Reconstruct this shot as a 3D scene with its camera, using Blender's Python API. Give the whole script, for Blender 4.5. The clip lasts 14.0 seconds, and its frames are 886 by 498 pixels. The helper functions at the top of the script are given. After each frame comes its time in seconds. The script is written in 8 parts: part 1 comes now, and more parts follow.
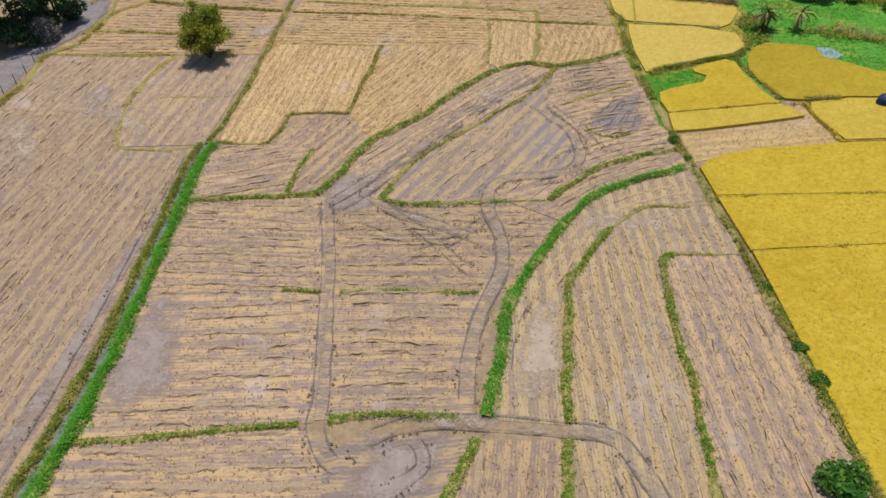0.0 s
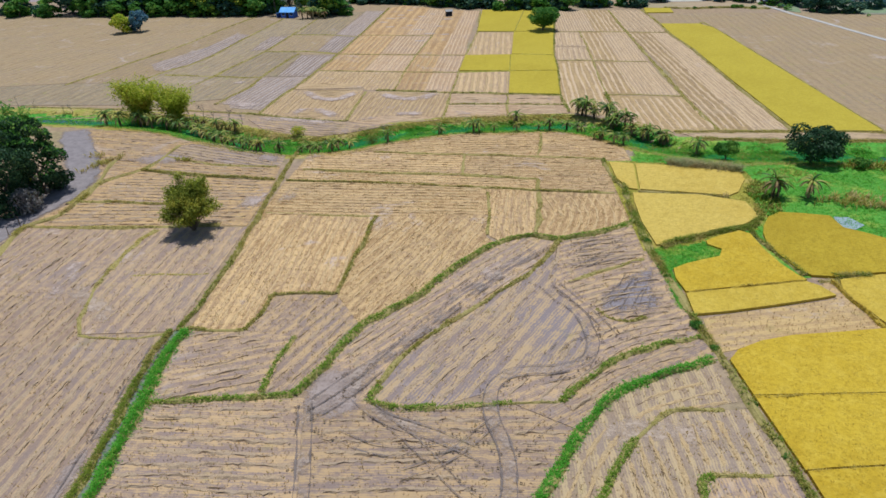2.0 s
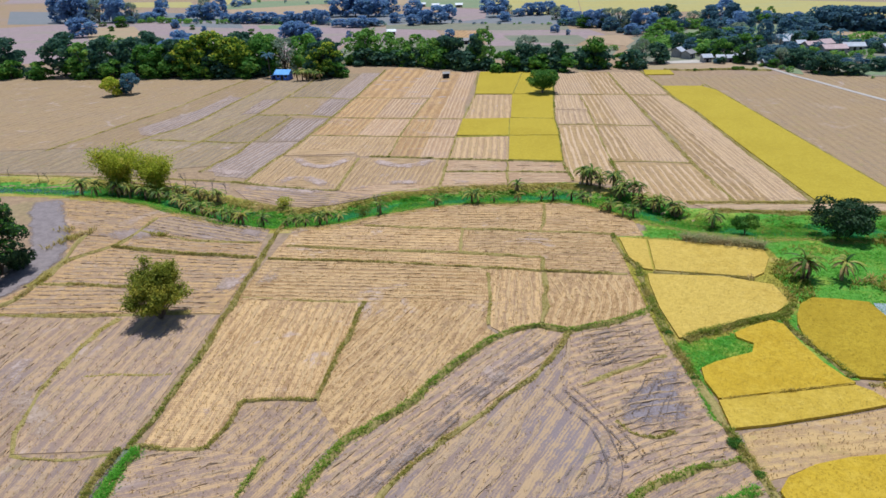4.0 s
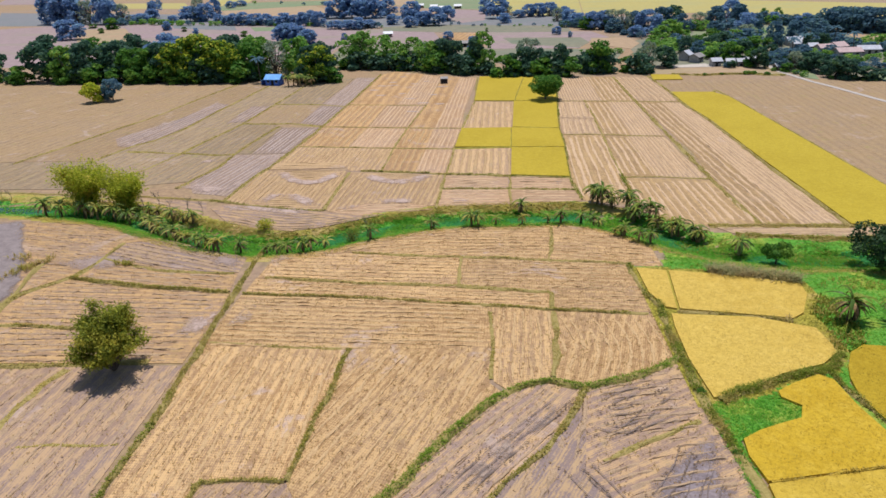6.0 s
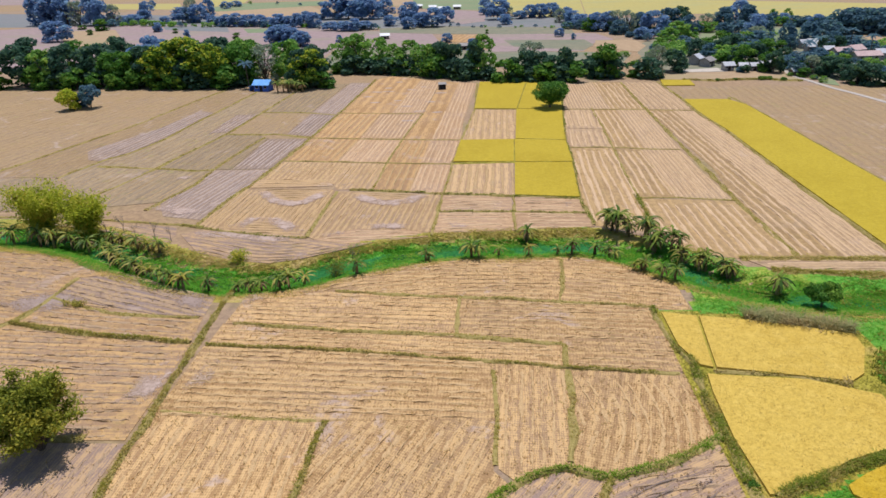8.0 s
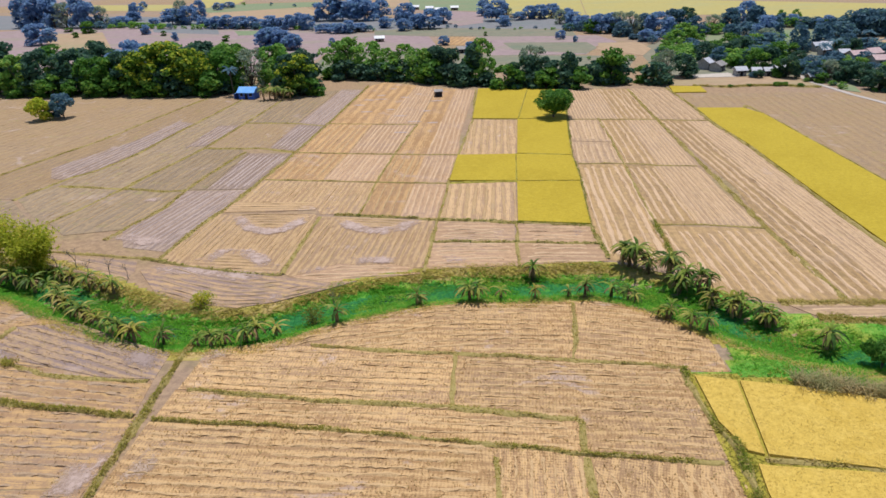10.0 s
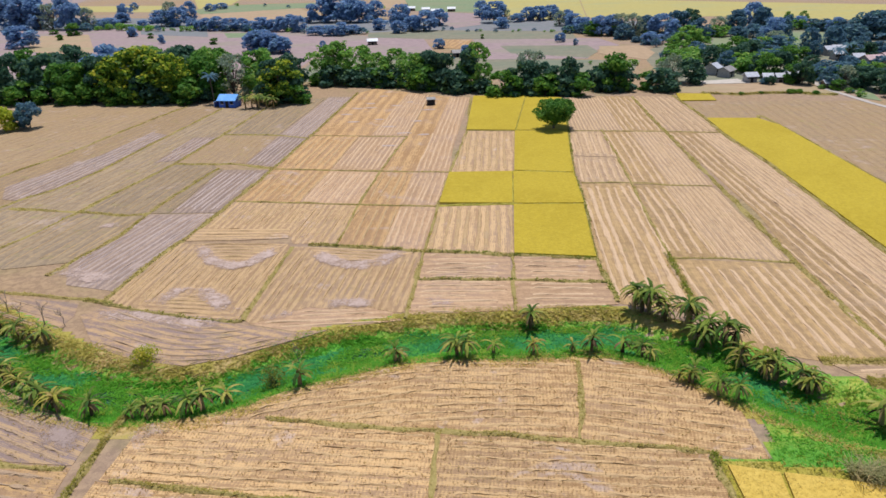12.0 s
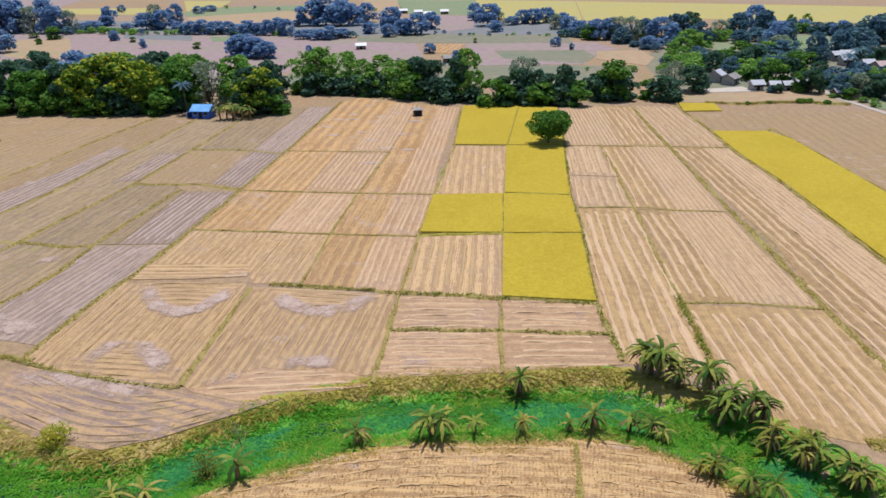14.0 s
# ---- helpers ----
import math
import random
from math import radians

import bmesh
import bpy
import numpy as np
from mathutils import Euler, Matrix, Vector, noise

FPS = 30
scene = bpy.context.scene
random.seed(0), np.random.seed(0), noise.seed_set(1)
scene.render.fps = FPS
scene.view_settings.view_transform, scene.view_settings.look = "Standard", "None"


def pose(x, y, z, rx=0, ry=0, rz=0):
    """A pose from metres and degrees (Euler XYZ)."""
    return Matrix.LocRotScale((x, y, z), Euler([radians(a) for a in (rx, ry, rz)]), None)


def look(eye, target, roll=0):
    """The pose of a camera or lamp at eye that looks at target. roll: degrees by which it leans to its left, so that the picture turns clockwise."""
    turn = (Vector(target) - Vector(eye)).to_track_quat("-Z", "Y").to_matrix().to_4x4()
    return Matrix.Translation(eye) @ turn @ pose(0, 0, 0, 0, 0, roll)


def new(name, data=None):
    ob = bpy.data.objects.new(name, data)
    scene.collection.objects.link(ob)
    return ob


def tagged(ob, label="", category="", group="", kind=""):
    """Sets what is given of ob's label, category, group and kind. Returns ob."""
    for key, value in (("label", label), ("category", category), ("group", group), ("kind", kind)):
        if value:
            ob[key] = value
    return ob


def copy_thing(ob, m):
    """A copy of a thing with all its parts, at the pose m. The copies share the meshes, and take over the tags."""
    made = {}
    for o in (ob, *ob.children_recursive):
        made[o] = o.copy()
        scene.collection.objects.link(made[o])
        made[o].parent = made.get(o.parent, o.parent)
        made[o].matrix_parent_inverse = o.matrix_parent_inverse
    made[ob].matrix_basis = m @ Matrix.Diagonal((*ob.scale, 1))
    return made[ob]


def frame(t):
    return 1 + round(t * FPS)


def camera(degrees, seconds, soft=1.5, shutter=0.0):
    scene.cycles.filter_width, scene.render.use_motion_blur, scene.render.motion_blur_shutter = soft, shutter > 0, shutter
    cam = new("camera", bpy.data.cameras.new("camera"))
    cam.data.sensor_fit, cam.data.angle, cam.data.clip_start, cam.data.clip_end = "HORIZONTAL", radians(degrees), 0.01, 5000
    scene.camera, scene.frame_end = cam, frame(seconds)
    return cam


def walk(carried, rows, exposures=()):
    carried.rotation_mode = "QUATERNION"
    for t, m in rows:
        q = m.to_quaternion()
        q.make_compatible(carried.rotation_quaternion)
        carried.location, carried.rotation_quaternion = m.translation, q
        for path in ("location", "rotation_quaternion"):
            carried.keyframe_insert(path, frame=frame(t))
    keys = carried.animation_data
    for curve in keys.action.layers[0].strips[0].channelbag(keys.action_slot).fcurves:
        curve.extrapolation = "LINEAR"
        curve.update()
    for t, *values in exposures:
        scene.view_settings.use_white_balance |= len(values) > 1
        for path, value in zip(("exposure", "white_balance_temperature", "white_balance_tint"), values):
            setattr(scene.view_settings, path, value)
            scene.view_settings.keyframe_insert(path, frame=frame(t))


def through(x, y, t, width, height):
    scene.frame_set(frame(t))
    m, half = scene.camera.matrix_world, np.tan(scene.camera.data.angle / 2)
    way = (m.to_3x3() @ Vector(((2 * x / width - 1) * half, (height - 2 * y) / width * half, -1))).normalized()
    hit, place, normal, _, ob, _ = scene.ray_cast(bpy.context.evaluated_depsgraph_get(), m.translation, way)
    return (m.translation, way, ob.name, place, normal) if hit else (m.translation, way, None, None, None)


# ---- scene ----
cam = camera(66.8, 14.0, soft=1.6)
PATH = [
    (0, (0.259, -0.206, 37.922), (0.155, 1.321, 36.635), -1.6),
    (0.5, (0.269, 2.103, 37.891), (0.159, 3.757, 36.773), -1.6),
    (1, (0.233, 4.213, 37.768), (0.124, 5.936, 36.76), -1.5),
    (1.5, (0.256, 6.478, 37.724), (0.146, 8.203, 36.716), -1.6),
    (2, (0.281, 8.859, 37.745), (0.17, 10.617, 36.798), -1.7),
    (2.5, (0.249, 11.094, 37.688), (0.14, 12.909, 36.856), -1.5),
    (3, (0.2, 13.376, 37.569), (0.092, 15.204, 36.766), -1.6),
    (3.2, (0.187, 14.343, 37.555), (0.081, 16.171, 36.75), -1.7),
    (5.5, (-0.038, 26.238, 37.134), (-0.142, 28.066, 36.331), -1.6),
    (6, (-0.042, 29.097, 37.04), (-0.145, 30.926, 36.237), -1.7),
    (6.5, (-0.025, 32.125, 36.923), (-0.128, 33.954, 36.12), -1.7),
    (7, (-0.036, 35.213, 36.807), (-0.139, 37.042, 36.004), -1.7),
    (7.5, (-0.097, 38.285, 36.709), (-0.199, 40.114, 35.906), -1.7),
    (8, (-0.135, 41.264, 36.658), (-0.237, 43.093, 35.855), -1.7),
    (10.5, (-0.113, 56.841, 36.355), (-0.21, 58.67, 35.552), -1.8),
    (11, (0.143, 59.841, 36.281), (0.047, 61.67, 35.478), -1.7),
    (11.5, (0.567, 62.799, 36.199), (0.471, 64.629, 35.397), -1.8),
    (12, (0.972, 65.893, 36.125), (0.877, 67.722, 35.323), -1.8),
    (12.5, (1.394, 69.023, 36.043), (1.301, 70.853, 35.241), -1.9),
    (13, (1.825, 72.134, 35.974), (1.733, 73.965, 35.173), -1.9),
    (13.5, (2.257, 75.061, 35.957), (2.168, 76.892, 35.157), -1.9),
    (14, (2.634, 77.959, 35.959), (2.549, 79.79, 35.16), -1.8),
]
walk(cam, [(t, look(eye, target, roll)) for t, eye, target, roll in PATH],
     [(0.0, -0.20, 6230, 5), (1.5, -0.18, 5930, 2), (2.5, -0.16, 5540, 4), (3.2, -0.14, 5500, 5), (5.3, -0.07, 6370, 12), (8.2, -0.07, 6370, 12), (14.0, -0.05, 6240, 12)])

# ---- world, sun ----
SUN_EL, SUN_AZ = 79.0, 6.0          # degrees; azimuth clockwise from +y
world = bpy.data.worlds.new("sky")
scene.world = world
world.use_nodes = True
wn, wl = world.node_tree.nodes, world.node_tree.links
sky = wn.new("ShaderNodeTexSky")
sky.sky_type, sky.sun_disc = "NISHITA", False
sky.sun_elevation, sky.sun_rotation = radians(SUN_EL), radians(SUN_AZ)
sky.air_density, sky.dust_density = 1.0, 0.6
wn["Background"].inputs["Strength"].default_value = 0.105
wl.new(sky.outputs["Color"], wn["Background"].inputs["Color"])
sun_data = bpy.data.lights.new("sun", "SUN")
sun_data.energy, sun_data.angle, sun_data.color = 4.4, radians(0.53), (1.0, 0.935, 0.86)
sun = new("sun", sun_data)
_sd = Vector((math.sin(radians(SUN_AZ)) * math.cos(radians(SUN_EL)), math.cos(radians(SUN_AZ)) * math.cos(radians(SUN_EL)), math.sin(radians(SUN_EL))))
sun.matrix_world = look(_sd * 200, (0, 0, 0))



# ---- materials ----
class Nodes:
    """Short hand for building a node material."""

    def __init__(self, name):
        self.mat = bpy.data.materials.new(name)
        self.mat.use_nodes = True
        self.n, self.l = self.mat.node_tree.nodes, self.mat.node_tree.links
        self.bsdf = self.n["Principled BSDF"]
        self.bsdf.inputs["Specular IOR Level"].default_value = 0.2

    def put(self, socket, value):
        if isinstance(value, bpy.types.NodeSocket):
            self.l.new(value, socket)
        else:
            socket.default_value = value

    def coord(self, out="Object"):
        return self.n.new("ShaderNodeTexCoord").outputs[out]

    def world_pos(self):
        return self.n.new("ShaderNodeNewGeometry").outputs["Position"]

    def mapped(self, vec, scale):
        m = self.n.new("ShaderNodeMapping")
        m.inputs["Scale"].default_value = scale
        self.l.new(vec, m.inputs["Vector"])
        return m.outputs["Vector"]

    def noise(self, vec, scale, detail=4.0, rough=0.6, distort=0.0):
        t = self.n.new("ShaderNodeTexNoise")
        t.inputs["Scale"].default_value, t.inputs["Detail"].default_value = scale, detail
        t.inputs["Roughness"].default_value, t.inputs["Distortion"].default_value = rough, distort
        self.l.new(vec, t.inputs["Vector"])
        return t.outputs["Fac"]

    def ramp(self, fac, a, b, lo=0.0, hi=1.0):
        r = self.n.new("ShaderNodeMapRange")
        r.interpolation_type = "SMOOTHSTEP"
        for s, v in zip(r.inputs, (0, a, b, lo, hi)):
            if s.name != "Value":
                s.default_value = v
        self.l.new(fac, r.inputs["Value"])
        return r.outputs["Result"]

    def maths(self, op, a, b=0.0, c=0.0):
        m = self.n.new("ShaderNodeMath")
        m.operation = op
        for s, v in zip(m.inputs, (a, b, c)):
            self.put(s, v)
        return m.outputs[0]

    def mix(self, fac, a, b, kind="MIX"):
        m = self.n.new("ShaderNodeMix")
        m.data_type, m.blend_type = "RGBA", kind
        self.put(m.inputs["Factor"], fac)
        for s, v in ((m.inputs[6], a), (m.inputs[7], b)):
            self.put(s, v if isinstance(v, bpy.types.NodeSocket) else (*v, 1.0))
        return m.outputs[2]

    def island(self):
        return self.n.new("ShaderNodeNewGeometry").outputs["Random Per Island"]

    def rand(self):
        return self.n.new("ShaderNodeObjectInfo").outputs["Random"]

    def bump(self, height, strength, distance):
        b = self.n.new("ShaderNodeBump")
        b.inputs["Strength"].default_value, b.inputs["Distance"].default_value = strength, distance
        self.l.new(height, b.inputs["Height"])
        self.l.new(b.outputs["Normal"], self.bsdf.inputs["Normal"])

    def done(self, colour, rough=0.9):
        self.put(self.bsdf.inputs["Base Color"], colour if isinstance(colour, bpy.types.NodeSocket) else (*colour, 1.0))
        self.put(self.bsdf.inputs["Roughness"], rough)
        return self.mat


def stubble_material(name, straw, soil, mud, green=0.25, stripes=1.0, streaky=1.0, bare=0.5, hatch=0.0):
    """Harvested rice field: straw swaths and stubble lines over dry soil, by the row coordinates of the UV map."""
    k = Nodes(name)
    uv, pos = k.coord("UV"), k.world_pos()
    sep = k.n.new("ShaderNodeSeparateXYZ")
    k.l.new(uv, sep.inputs[0])
    big, mid, fine = k.noise(pos, 0.09, 4), k.noise(pos, 0.55, 4, 0.65), k.noise(pos, 6.0, 5, 0.75)
    mottle = k.noise(pos, 1.1, 6, 0.72)
    u = k.maths("ADD", sep.outputs[0], k.maths("MULTIPLY", k.maths("SUBTRACT", mid, 0.5), 0.5))
    wave = k.maths("MULTIPLY_ADD", k.maths("SINE", k.maths("MULTIPLY", u, 6.2832)), 0.5, 0.5)
    lines = k.maths("MULTIPLY_ADD", k.maths("SINE", k.maths("MULTIPLY", u, 31.4)), 0.5, 0.5)
    streak = k.noise(k.mapped(uv, (1.7, 0.11, 1.0)), 1.0, 6, 0.66)
    thread = k.noise(k.mapped(uv, (7.0, 0.55, 1.0)), 1.0, 4, 0.6)
    hills = k.maths("MULTIPLY_ADD", k.maths("SINE", k.maths("MULTIPLY", k.maths("ADD", sep.outputs[1], k.maths("MULTIPLY", mid, 0.5)), 21.0)), 0.5, 0.5)
    cover = 0.0
    for value, weight in ((wave, 0.24 * stripes), (streak, 1.5 * streaky), (thread, 0.8 * streaky), (mottle, 1.2), (fine, 0.45), (lines, 0.2 * stripes), (hills, 0.22 * hatch)):
        cover = k.maths("ADD", cover, k.maths("MULTIPLY", k.maths("SUBTRACT", value, 0.5), weight))
    c_soil = k.mix(k.ramp(big, 0.35, 0.68), soil, mud)
    c_soil = k.mix(k.ramp(fine, 0.3, 0.75), k.mix(0.35, c_soil, (0.12, 0.085, 0.06)), c_soil)
    col = k.mix(k.ramp(cover, -0.20, 0.26), c_soil, straw)
    weeds = k.noise(pos, 0.33, 5, 0.7)
    col = k.mix(k.maths("MULTIPLY", k.ramp(weeds, 0.55, 0.75), green), col, (0.26, 0.25, 0.06))
    worn = k.noise(pos, 0.11, 6, 0.68, 0.8)
    grain = k.maths("ADD", k.ramp(worn, 0.53, 0.70), k.maths("MULTIPLY", k.maths("SUBTRACT", streak, 0.5), 1.1))
    col = k.mix(k.maths("MULTIPLY", k.ramp(grain, 0.2, 0.9), bare), col, k.mix(k.ramp(mottle, 0.35, 0.65), (0.36, 0.275, 0.245), (0.49, 0.39, 0.345)))
    dark = k.noise(k.mapped(uv, (5.0, 0.45, 1.0)), 1.6, 4, 0.7)
    col = k.mix(k.ramp(dark, 0.62, 0.76, 0.0, 0.45 * min(1.0, streaky)), col, (0.13, 0.09, 0.06))
    tone = k.maths("MULTIPLY_ADD", k.rand(), 0.16, 0.92)
    hsv = k.n.new("ShaderNodeHueSaturation")
    k.l.new(tone, hsv.inputs["Value"])
    k.l.new(col, hsv.inputs["Color"])
    k.bump(k.maths("ADD", k.maths("MULTIPLY", wave, 0.6 * stripes), fine), 0.55, 0.09)
    return k.done(hsv.outputs["Color"], 0.95)


def ground_material():
    k = Nodes("dry_ground")
    pos = k.world_pos()
    big, mid, fine = k.noise(pos, 0.012, 5), k.noise(pos, 0.08, 5), k.noise(pos, 5.0, 5, 0.75)
    mottle = k.noise(pos, 0.9, 6, 0.72)
    col = k.mix(k.ramp(big, 0.42, 0.6), (0.33, 0.225, 0.135), (0.31, 0.225, 0.18))
    col = k.mix(k.ramp(mid, 0.48, 0.68, 0, 0.6), col, (0.24, 0.22, 0.09))
    both = k.maths("ADD", k.maths("MULTIPLY", mottle, 0.7), k.maths("MULTIPLY", fine, 0.3))
    col = k.mix(k.ramp(both, 0.42, 0.6), k.mix(0.35, col, (0.15, 0.105, 0.075)), k.mix(0.25, col, (0.52, 0.38, 0.22)))
    k.bump(fine, 0.5, 0.08)
    return k.done(col, 0.95)


def straw_material(name, dark, light, old):
    k = Nodes(name)
    pos = k.world_pos()
    fine, mid = k.noise(pos, 7.0, 4, 0.75), k.noise(pos, 0.5, 3)
    col = k.mix(k.ramp(fine, 0.25, 0.75), dark, light)
    col = k.mix(k.ramp(mid, 0.45, 0.75, 0, 0.6), col, old)
    k.bump(fine, 0.7, 0.05)
    return k.done(col, 0.9)


def blade_material(name, dark, light, dry, dry_share=0.25, through=0.25, rough=0.6, each=False):
    """Leaves and blades: each island has its own tone, some are dry; light comes through them."""
    k = Nodes(name)
    isl, pos = k.rand() if each else k.island(), k.world_pos()
    mid = k.noise(pos, 0.35, 3, 0.6)
    col = k.mix(isl, dark, light)
    mask = k.ramp(k.maths("ADD", mid, k.maths("MULTIPLY", k.maths("SUBTRACT", isl, 0.5), 0.25)), 0.68 - dry_share * 0.6, 0.86 - dry_share * 0.6)
    col = k.mix(mask, col, dry)
    k.done(col, rough)
    tr = k.n.new("ShaderNodeBsdfTranslucent")
    k.l.new(col, tr.inputs["Color"])
    mx = k.n.new("ShaderNodeMixShader")
    mx.inputs[0].default_value = through
    k.l.new(k.bsdf.outputs[0], mx.inputs[1])
    k.l.new(tr.outputs[0], mx.inputs[2])
    k.l.new(mx.outputs[0], k.n["Material Output"].inputs["Surface"])
    return k.mat


def crop_material(name, base, light, deep):
    """A closed stand of ripe rice: broad patches of tone, tufty mottling and fine grain."""
    k = Nodes(name)
    pos = k.world_pos()
    big, mid, fine = k.noise(pos, 0.07, 5, 0.6, 0.6), k.noise(pos, 0.9, 5, 0.7), k.noise(pos, 5.5, 4, 0.75)
    col = k.mix(k.ramp(big, 0.40, 0.66), base, deep)
    col = k.mix(k.ramp(mid, 0.42, 0.70, 0.0, 0.7), col, light)
    tuft = k.noise(pos, 2.6, 5, 0.78)
    col = k.mix(k.ramp(tuft, 0.40, 0.66, 0.0, 0.5), col, tuple(0.68 * x for x in deep))
    col = k.mix(k.ramp(fine, 0.56, 0.70, 0.0, 0.45), col, tuple(0.5 * x for x in deep))
    k.bump(k.maths("ADD", fine, tuft), 0.5, 0.08)
    return k.done(col, 0.9)


def plain_material(name, a, b, scale=2.0, rough=0.85, metal=0.0, relief=0.3):
    k = Nodes(name)
    pos = k.coord("Object")
    f = k.noise(pos, scale, 5, 0.65)
    k.bsdf.inputs["Metallic"].default_value = metal
    k.bump(f, relief, 0.03)
    return k.done(k.mix(k.ramp(f, 0.3, 0.7), a, b), rough)


def mud_material(name, a, b):
    """Bare soil whose edge breaks up into the field round it; UV x is 1 inside and 0 at the rim."""
    k = Nodes(name)
    pos = k.world_pos()
    sep = k.n.new("ShaderNodeSeparateXYZ")
    k.l.new(k.coord("UV"), sep.inputs[0])
    fine, mid = k.noise(pos, 4.0, 5, 0.7), k.noise(pos, 0.8, 4)
    k.done(k.mix(k.ramp(k.maths("ADD", k.maths("MULTIPLY", fine, 0.5), k.maths("MULTIPLY", mid, 0.5)), 0.35, 0.65), a, b), 0.8)
    k.bump(fine, 0.4, 0.05)
    wide = k.noise(pos, 0.35, 5, 0.65)
    edge = k.ramp(k.maths("ADD", sep.outputs[0], k.maths("ADD", k.maths("MULTIPLY", k.maths("SUBTRACT", wide, 0.5), 1.8), k.maths("MULTIPLY", k.maths("SUBTRACT", fine, 0.5), 0.9))), 0.25, 0.85, 0.0, 0.9)
    tr = k.n.new("ShaderNodeBsdfTransparent")
    mx = k.n.new("ShaderNodeMixShader")
    k.l.new(edge, mx.inputs[0])
    k.l.new(tr.outputs[0], mx.inputs[1])
    k.l.new(k.bsdf.outputs[0], mx.inputs[2])
    k.l.new(mx.outputs[0], k.n["Material Output"].inputs["Surface"])
    return k.mat


M_GROUND = ground_material()
M_TAN = stubble_material("stubble_tan", (0.565, 0.378, 0.185), (0.39, 0.236, 0.105), (0.38, 0.25, 0.145), 0.12, 1.0, 0.95, 0.65, 0.8)
M_TAN_FAR = stubble_material("stubble_tan_far", (0.51, 0.35, 0.19), (0.385, 0.25, 0.135), (0.375, 0.26, 0.17), 0.25, 1.5)
M_PALE_FAR = stubble_material("stubble_pale_far", (0.475, 0.335, 0.195), (0.365, 0.245, 0.145), (0.365, 0.255, 0.17), 0.2, 1.5, 0.6, 0.3)
M_GREY = stubble_material("stubble_grey", (0.485, 0.325, 0.175), (0.325, 0.225, 0.17), (0.30, 0.222, 0.20), 0.25, 0.9)
M_OCHRE = stubble_material("stubble_ochre", (0.495, 0.322, 0.15), (0.37, 0.234, 0.128), (0.34, 0.233, 0.16), 0.3, 0.5)
M_MUDDY = stubble_material("stubble_muddy", (0.42, 0.29, 0.165), (0.285, 0.205, 0.17), (0.255, 0.205, 0.21), 0.25, 1.4)
M_ORANGE = stubble_material("stubble_orange", (0.50, 0.32, 0.152), (0.39, 0.23, 0.102), (0.385, 0.242, 0.135), 0.15, 1.3)
M_PALE = stubble_material("stubble_pale", (0.49, 0.355, 0.20), (0.37, 0.26, 0.175), (0.37, 0.275, 0.215), 0.2, 1.5)
M_BROWN = stubble_material("stubble_brown", (0.362, 0.257, 0.14), (0.318, 0.22, 0.126), (0.29, 0.21, 0.14), 0.6, 0.4, 0.28)
M_MAUVE = stubble_material("stubble_mauve", (0.34, 0.255, 0.155), (0.265, 0.198, 0.125), (0.25, 0.195, 0.14), 0.65, 0.5, 0.8, 0.35)
M_PINK_FAR = stubble_material("stubble_rosy", (0.50, 0.335, 0.20), (0.41, 0.262, 0.15), (0.40, 0.272, 0.19), 0.12, 1.0, 0.7, 0.25)
M_RIDGED = stubble_material("stubble_ridged", (0.44, 0.30, 0.145), (0.33, 0.218, 0.105), (0.335, 0.228, 0.125), 0.2, 0.7, 0.6, 0.2)
M_LILAC = stubble_material("stubble_lilac", (0.425, 0.29, 0.17), (0.315, 0.213, 0.155), (0.285, 0.212, 0.185), 0.25, 1.0)
M_RICE_STUBBLE = stubble_material("golden_stubble", (0.53, 0.36, 0.16), (0.47, 0.30, 0.13), (0.44, 0.30, 0.18), 0.35, 0.3)
M_LILAC_FAR = stubble_material("stubble_lilac_far", (0.36, 0.27, 0.21), (0.27, 0.195, 0.155), (0.26, 0.20, 0.175), 0.2, 2.2)
M_STRAW = straw_material("straw", (0.31, 0.205, 0.11), (0.55, 0.385, 0.195), (0.38, 0.28, 0.175))
M_STRAW_TAN = straw_material("pale_straw", (0.40, 0.265, 0.13), (0.61, 0.425, 0.225), (0.46, 0.315, 0.17))
M_STRAW_ROSY = straw_material("rosy_straw", (0.44, 0.30, 0.18), (0.645, 0.47, 0.30), (0.50, 0.355, 0.225))
M_STRAW_LILAC = straw_material("bleached_straw", (0.33, 0.255, 0.225), (0.50, 0.405, 0.36), (0.40, 0.32, 0.275))
M_STRAW_OLD = straw_material("old_straw", (0.27, 0.19, 0.13), (0.48, 0.34, 0.205), (0.34, 0.255, 0.19))
M_BANK = plain_material("bank_soil", (0.24, 0.20, 0.06), (0.37, 0.29, 0.11), 5.0)
M_BANK_GREEN = plain_material("grown_over_bank", (0.36, 0.34, 0.05), (0.50, 0.43, 0.09), 3.0)
M_BUND_GRASS = blade_material("bund_grass", (0.13, 0.19, 0.014), (0.29, 0.335, 0.036), (0.43, 0.35, 0.09), 0.36, 0.45)
M_BUND_FRESH = blade_material("fresh_bund_grass", (0.13, 0.24, 0.015), (0.27, 0.40, 0.036), (0.42, 0.38, 0.09), 0.28, 0.45)
M_DRY_GRASS = blade_material("dry_grass", (0.33, 0.308, 0.055), (0.506, 0.418, 0.099), (0.528, 0.407, 0.165), 0.4, 0.45)
M_OLIVE_GRASS = blade_material("olive_grass", (0.22, 0.225, 0.03), (0.38, 0.34, 0.055), (0.48, 0.37, 0.11), 0.35, 0.45)
M_CANAL_GRASS = blade_material("canal_grass", (0.077, 0.286, 0.017), (0.176, 0.473, 0.039), (0.374, 0.462, 0.066), 0.14, 0.45)
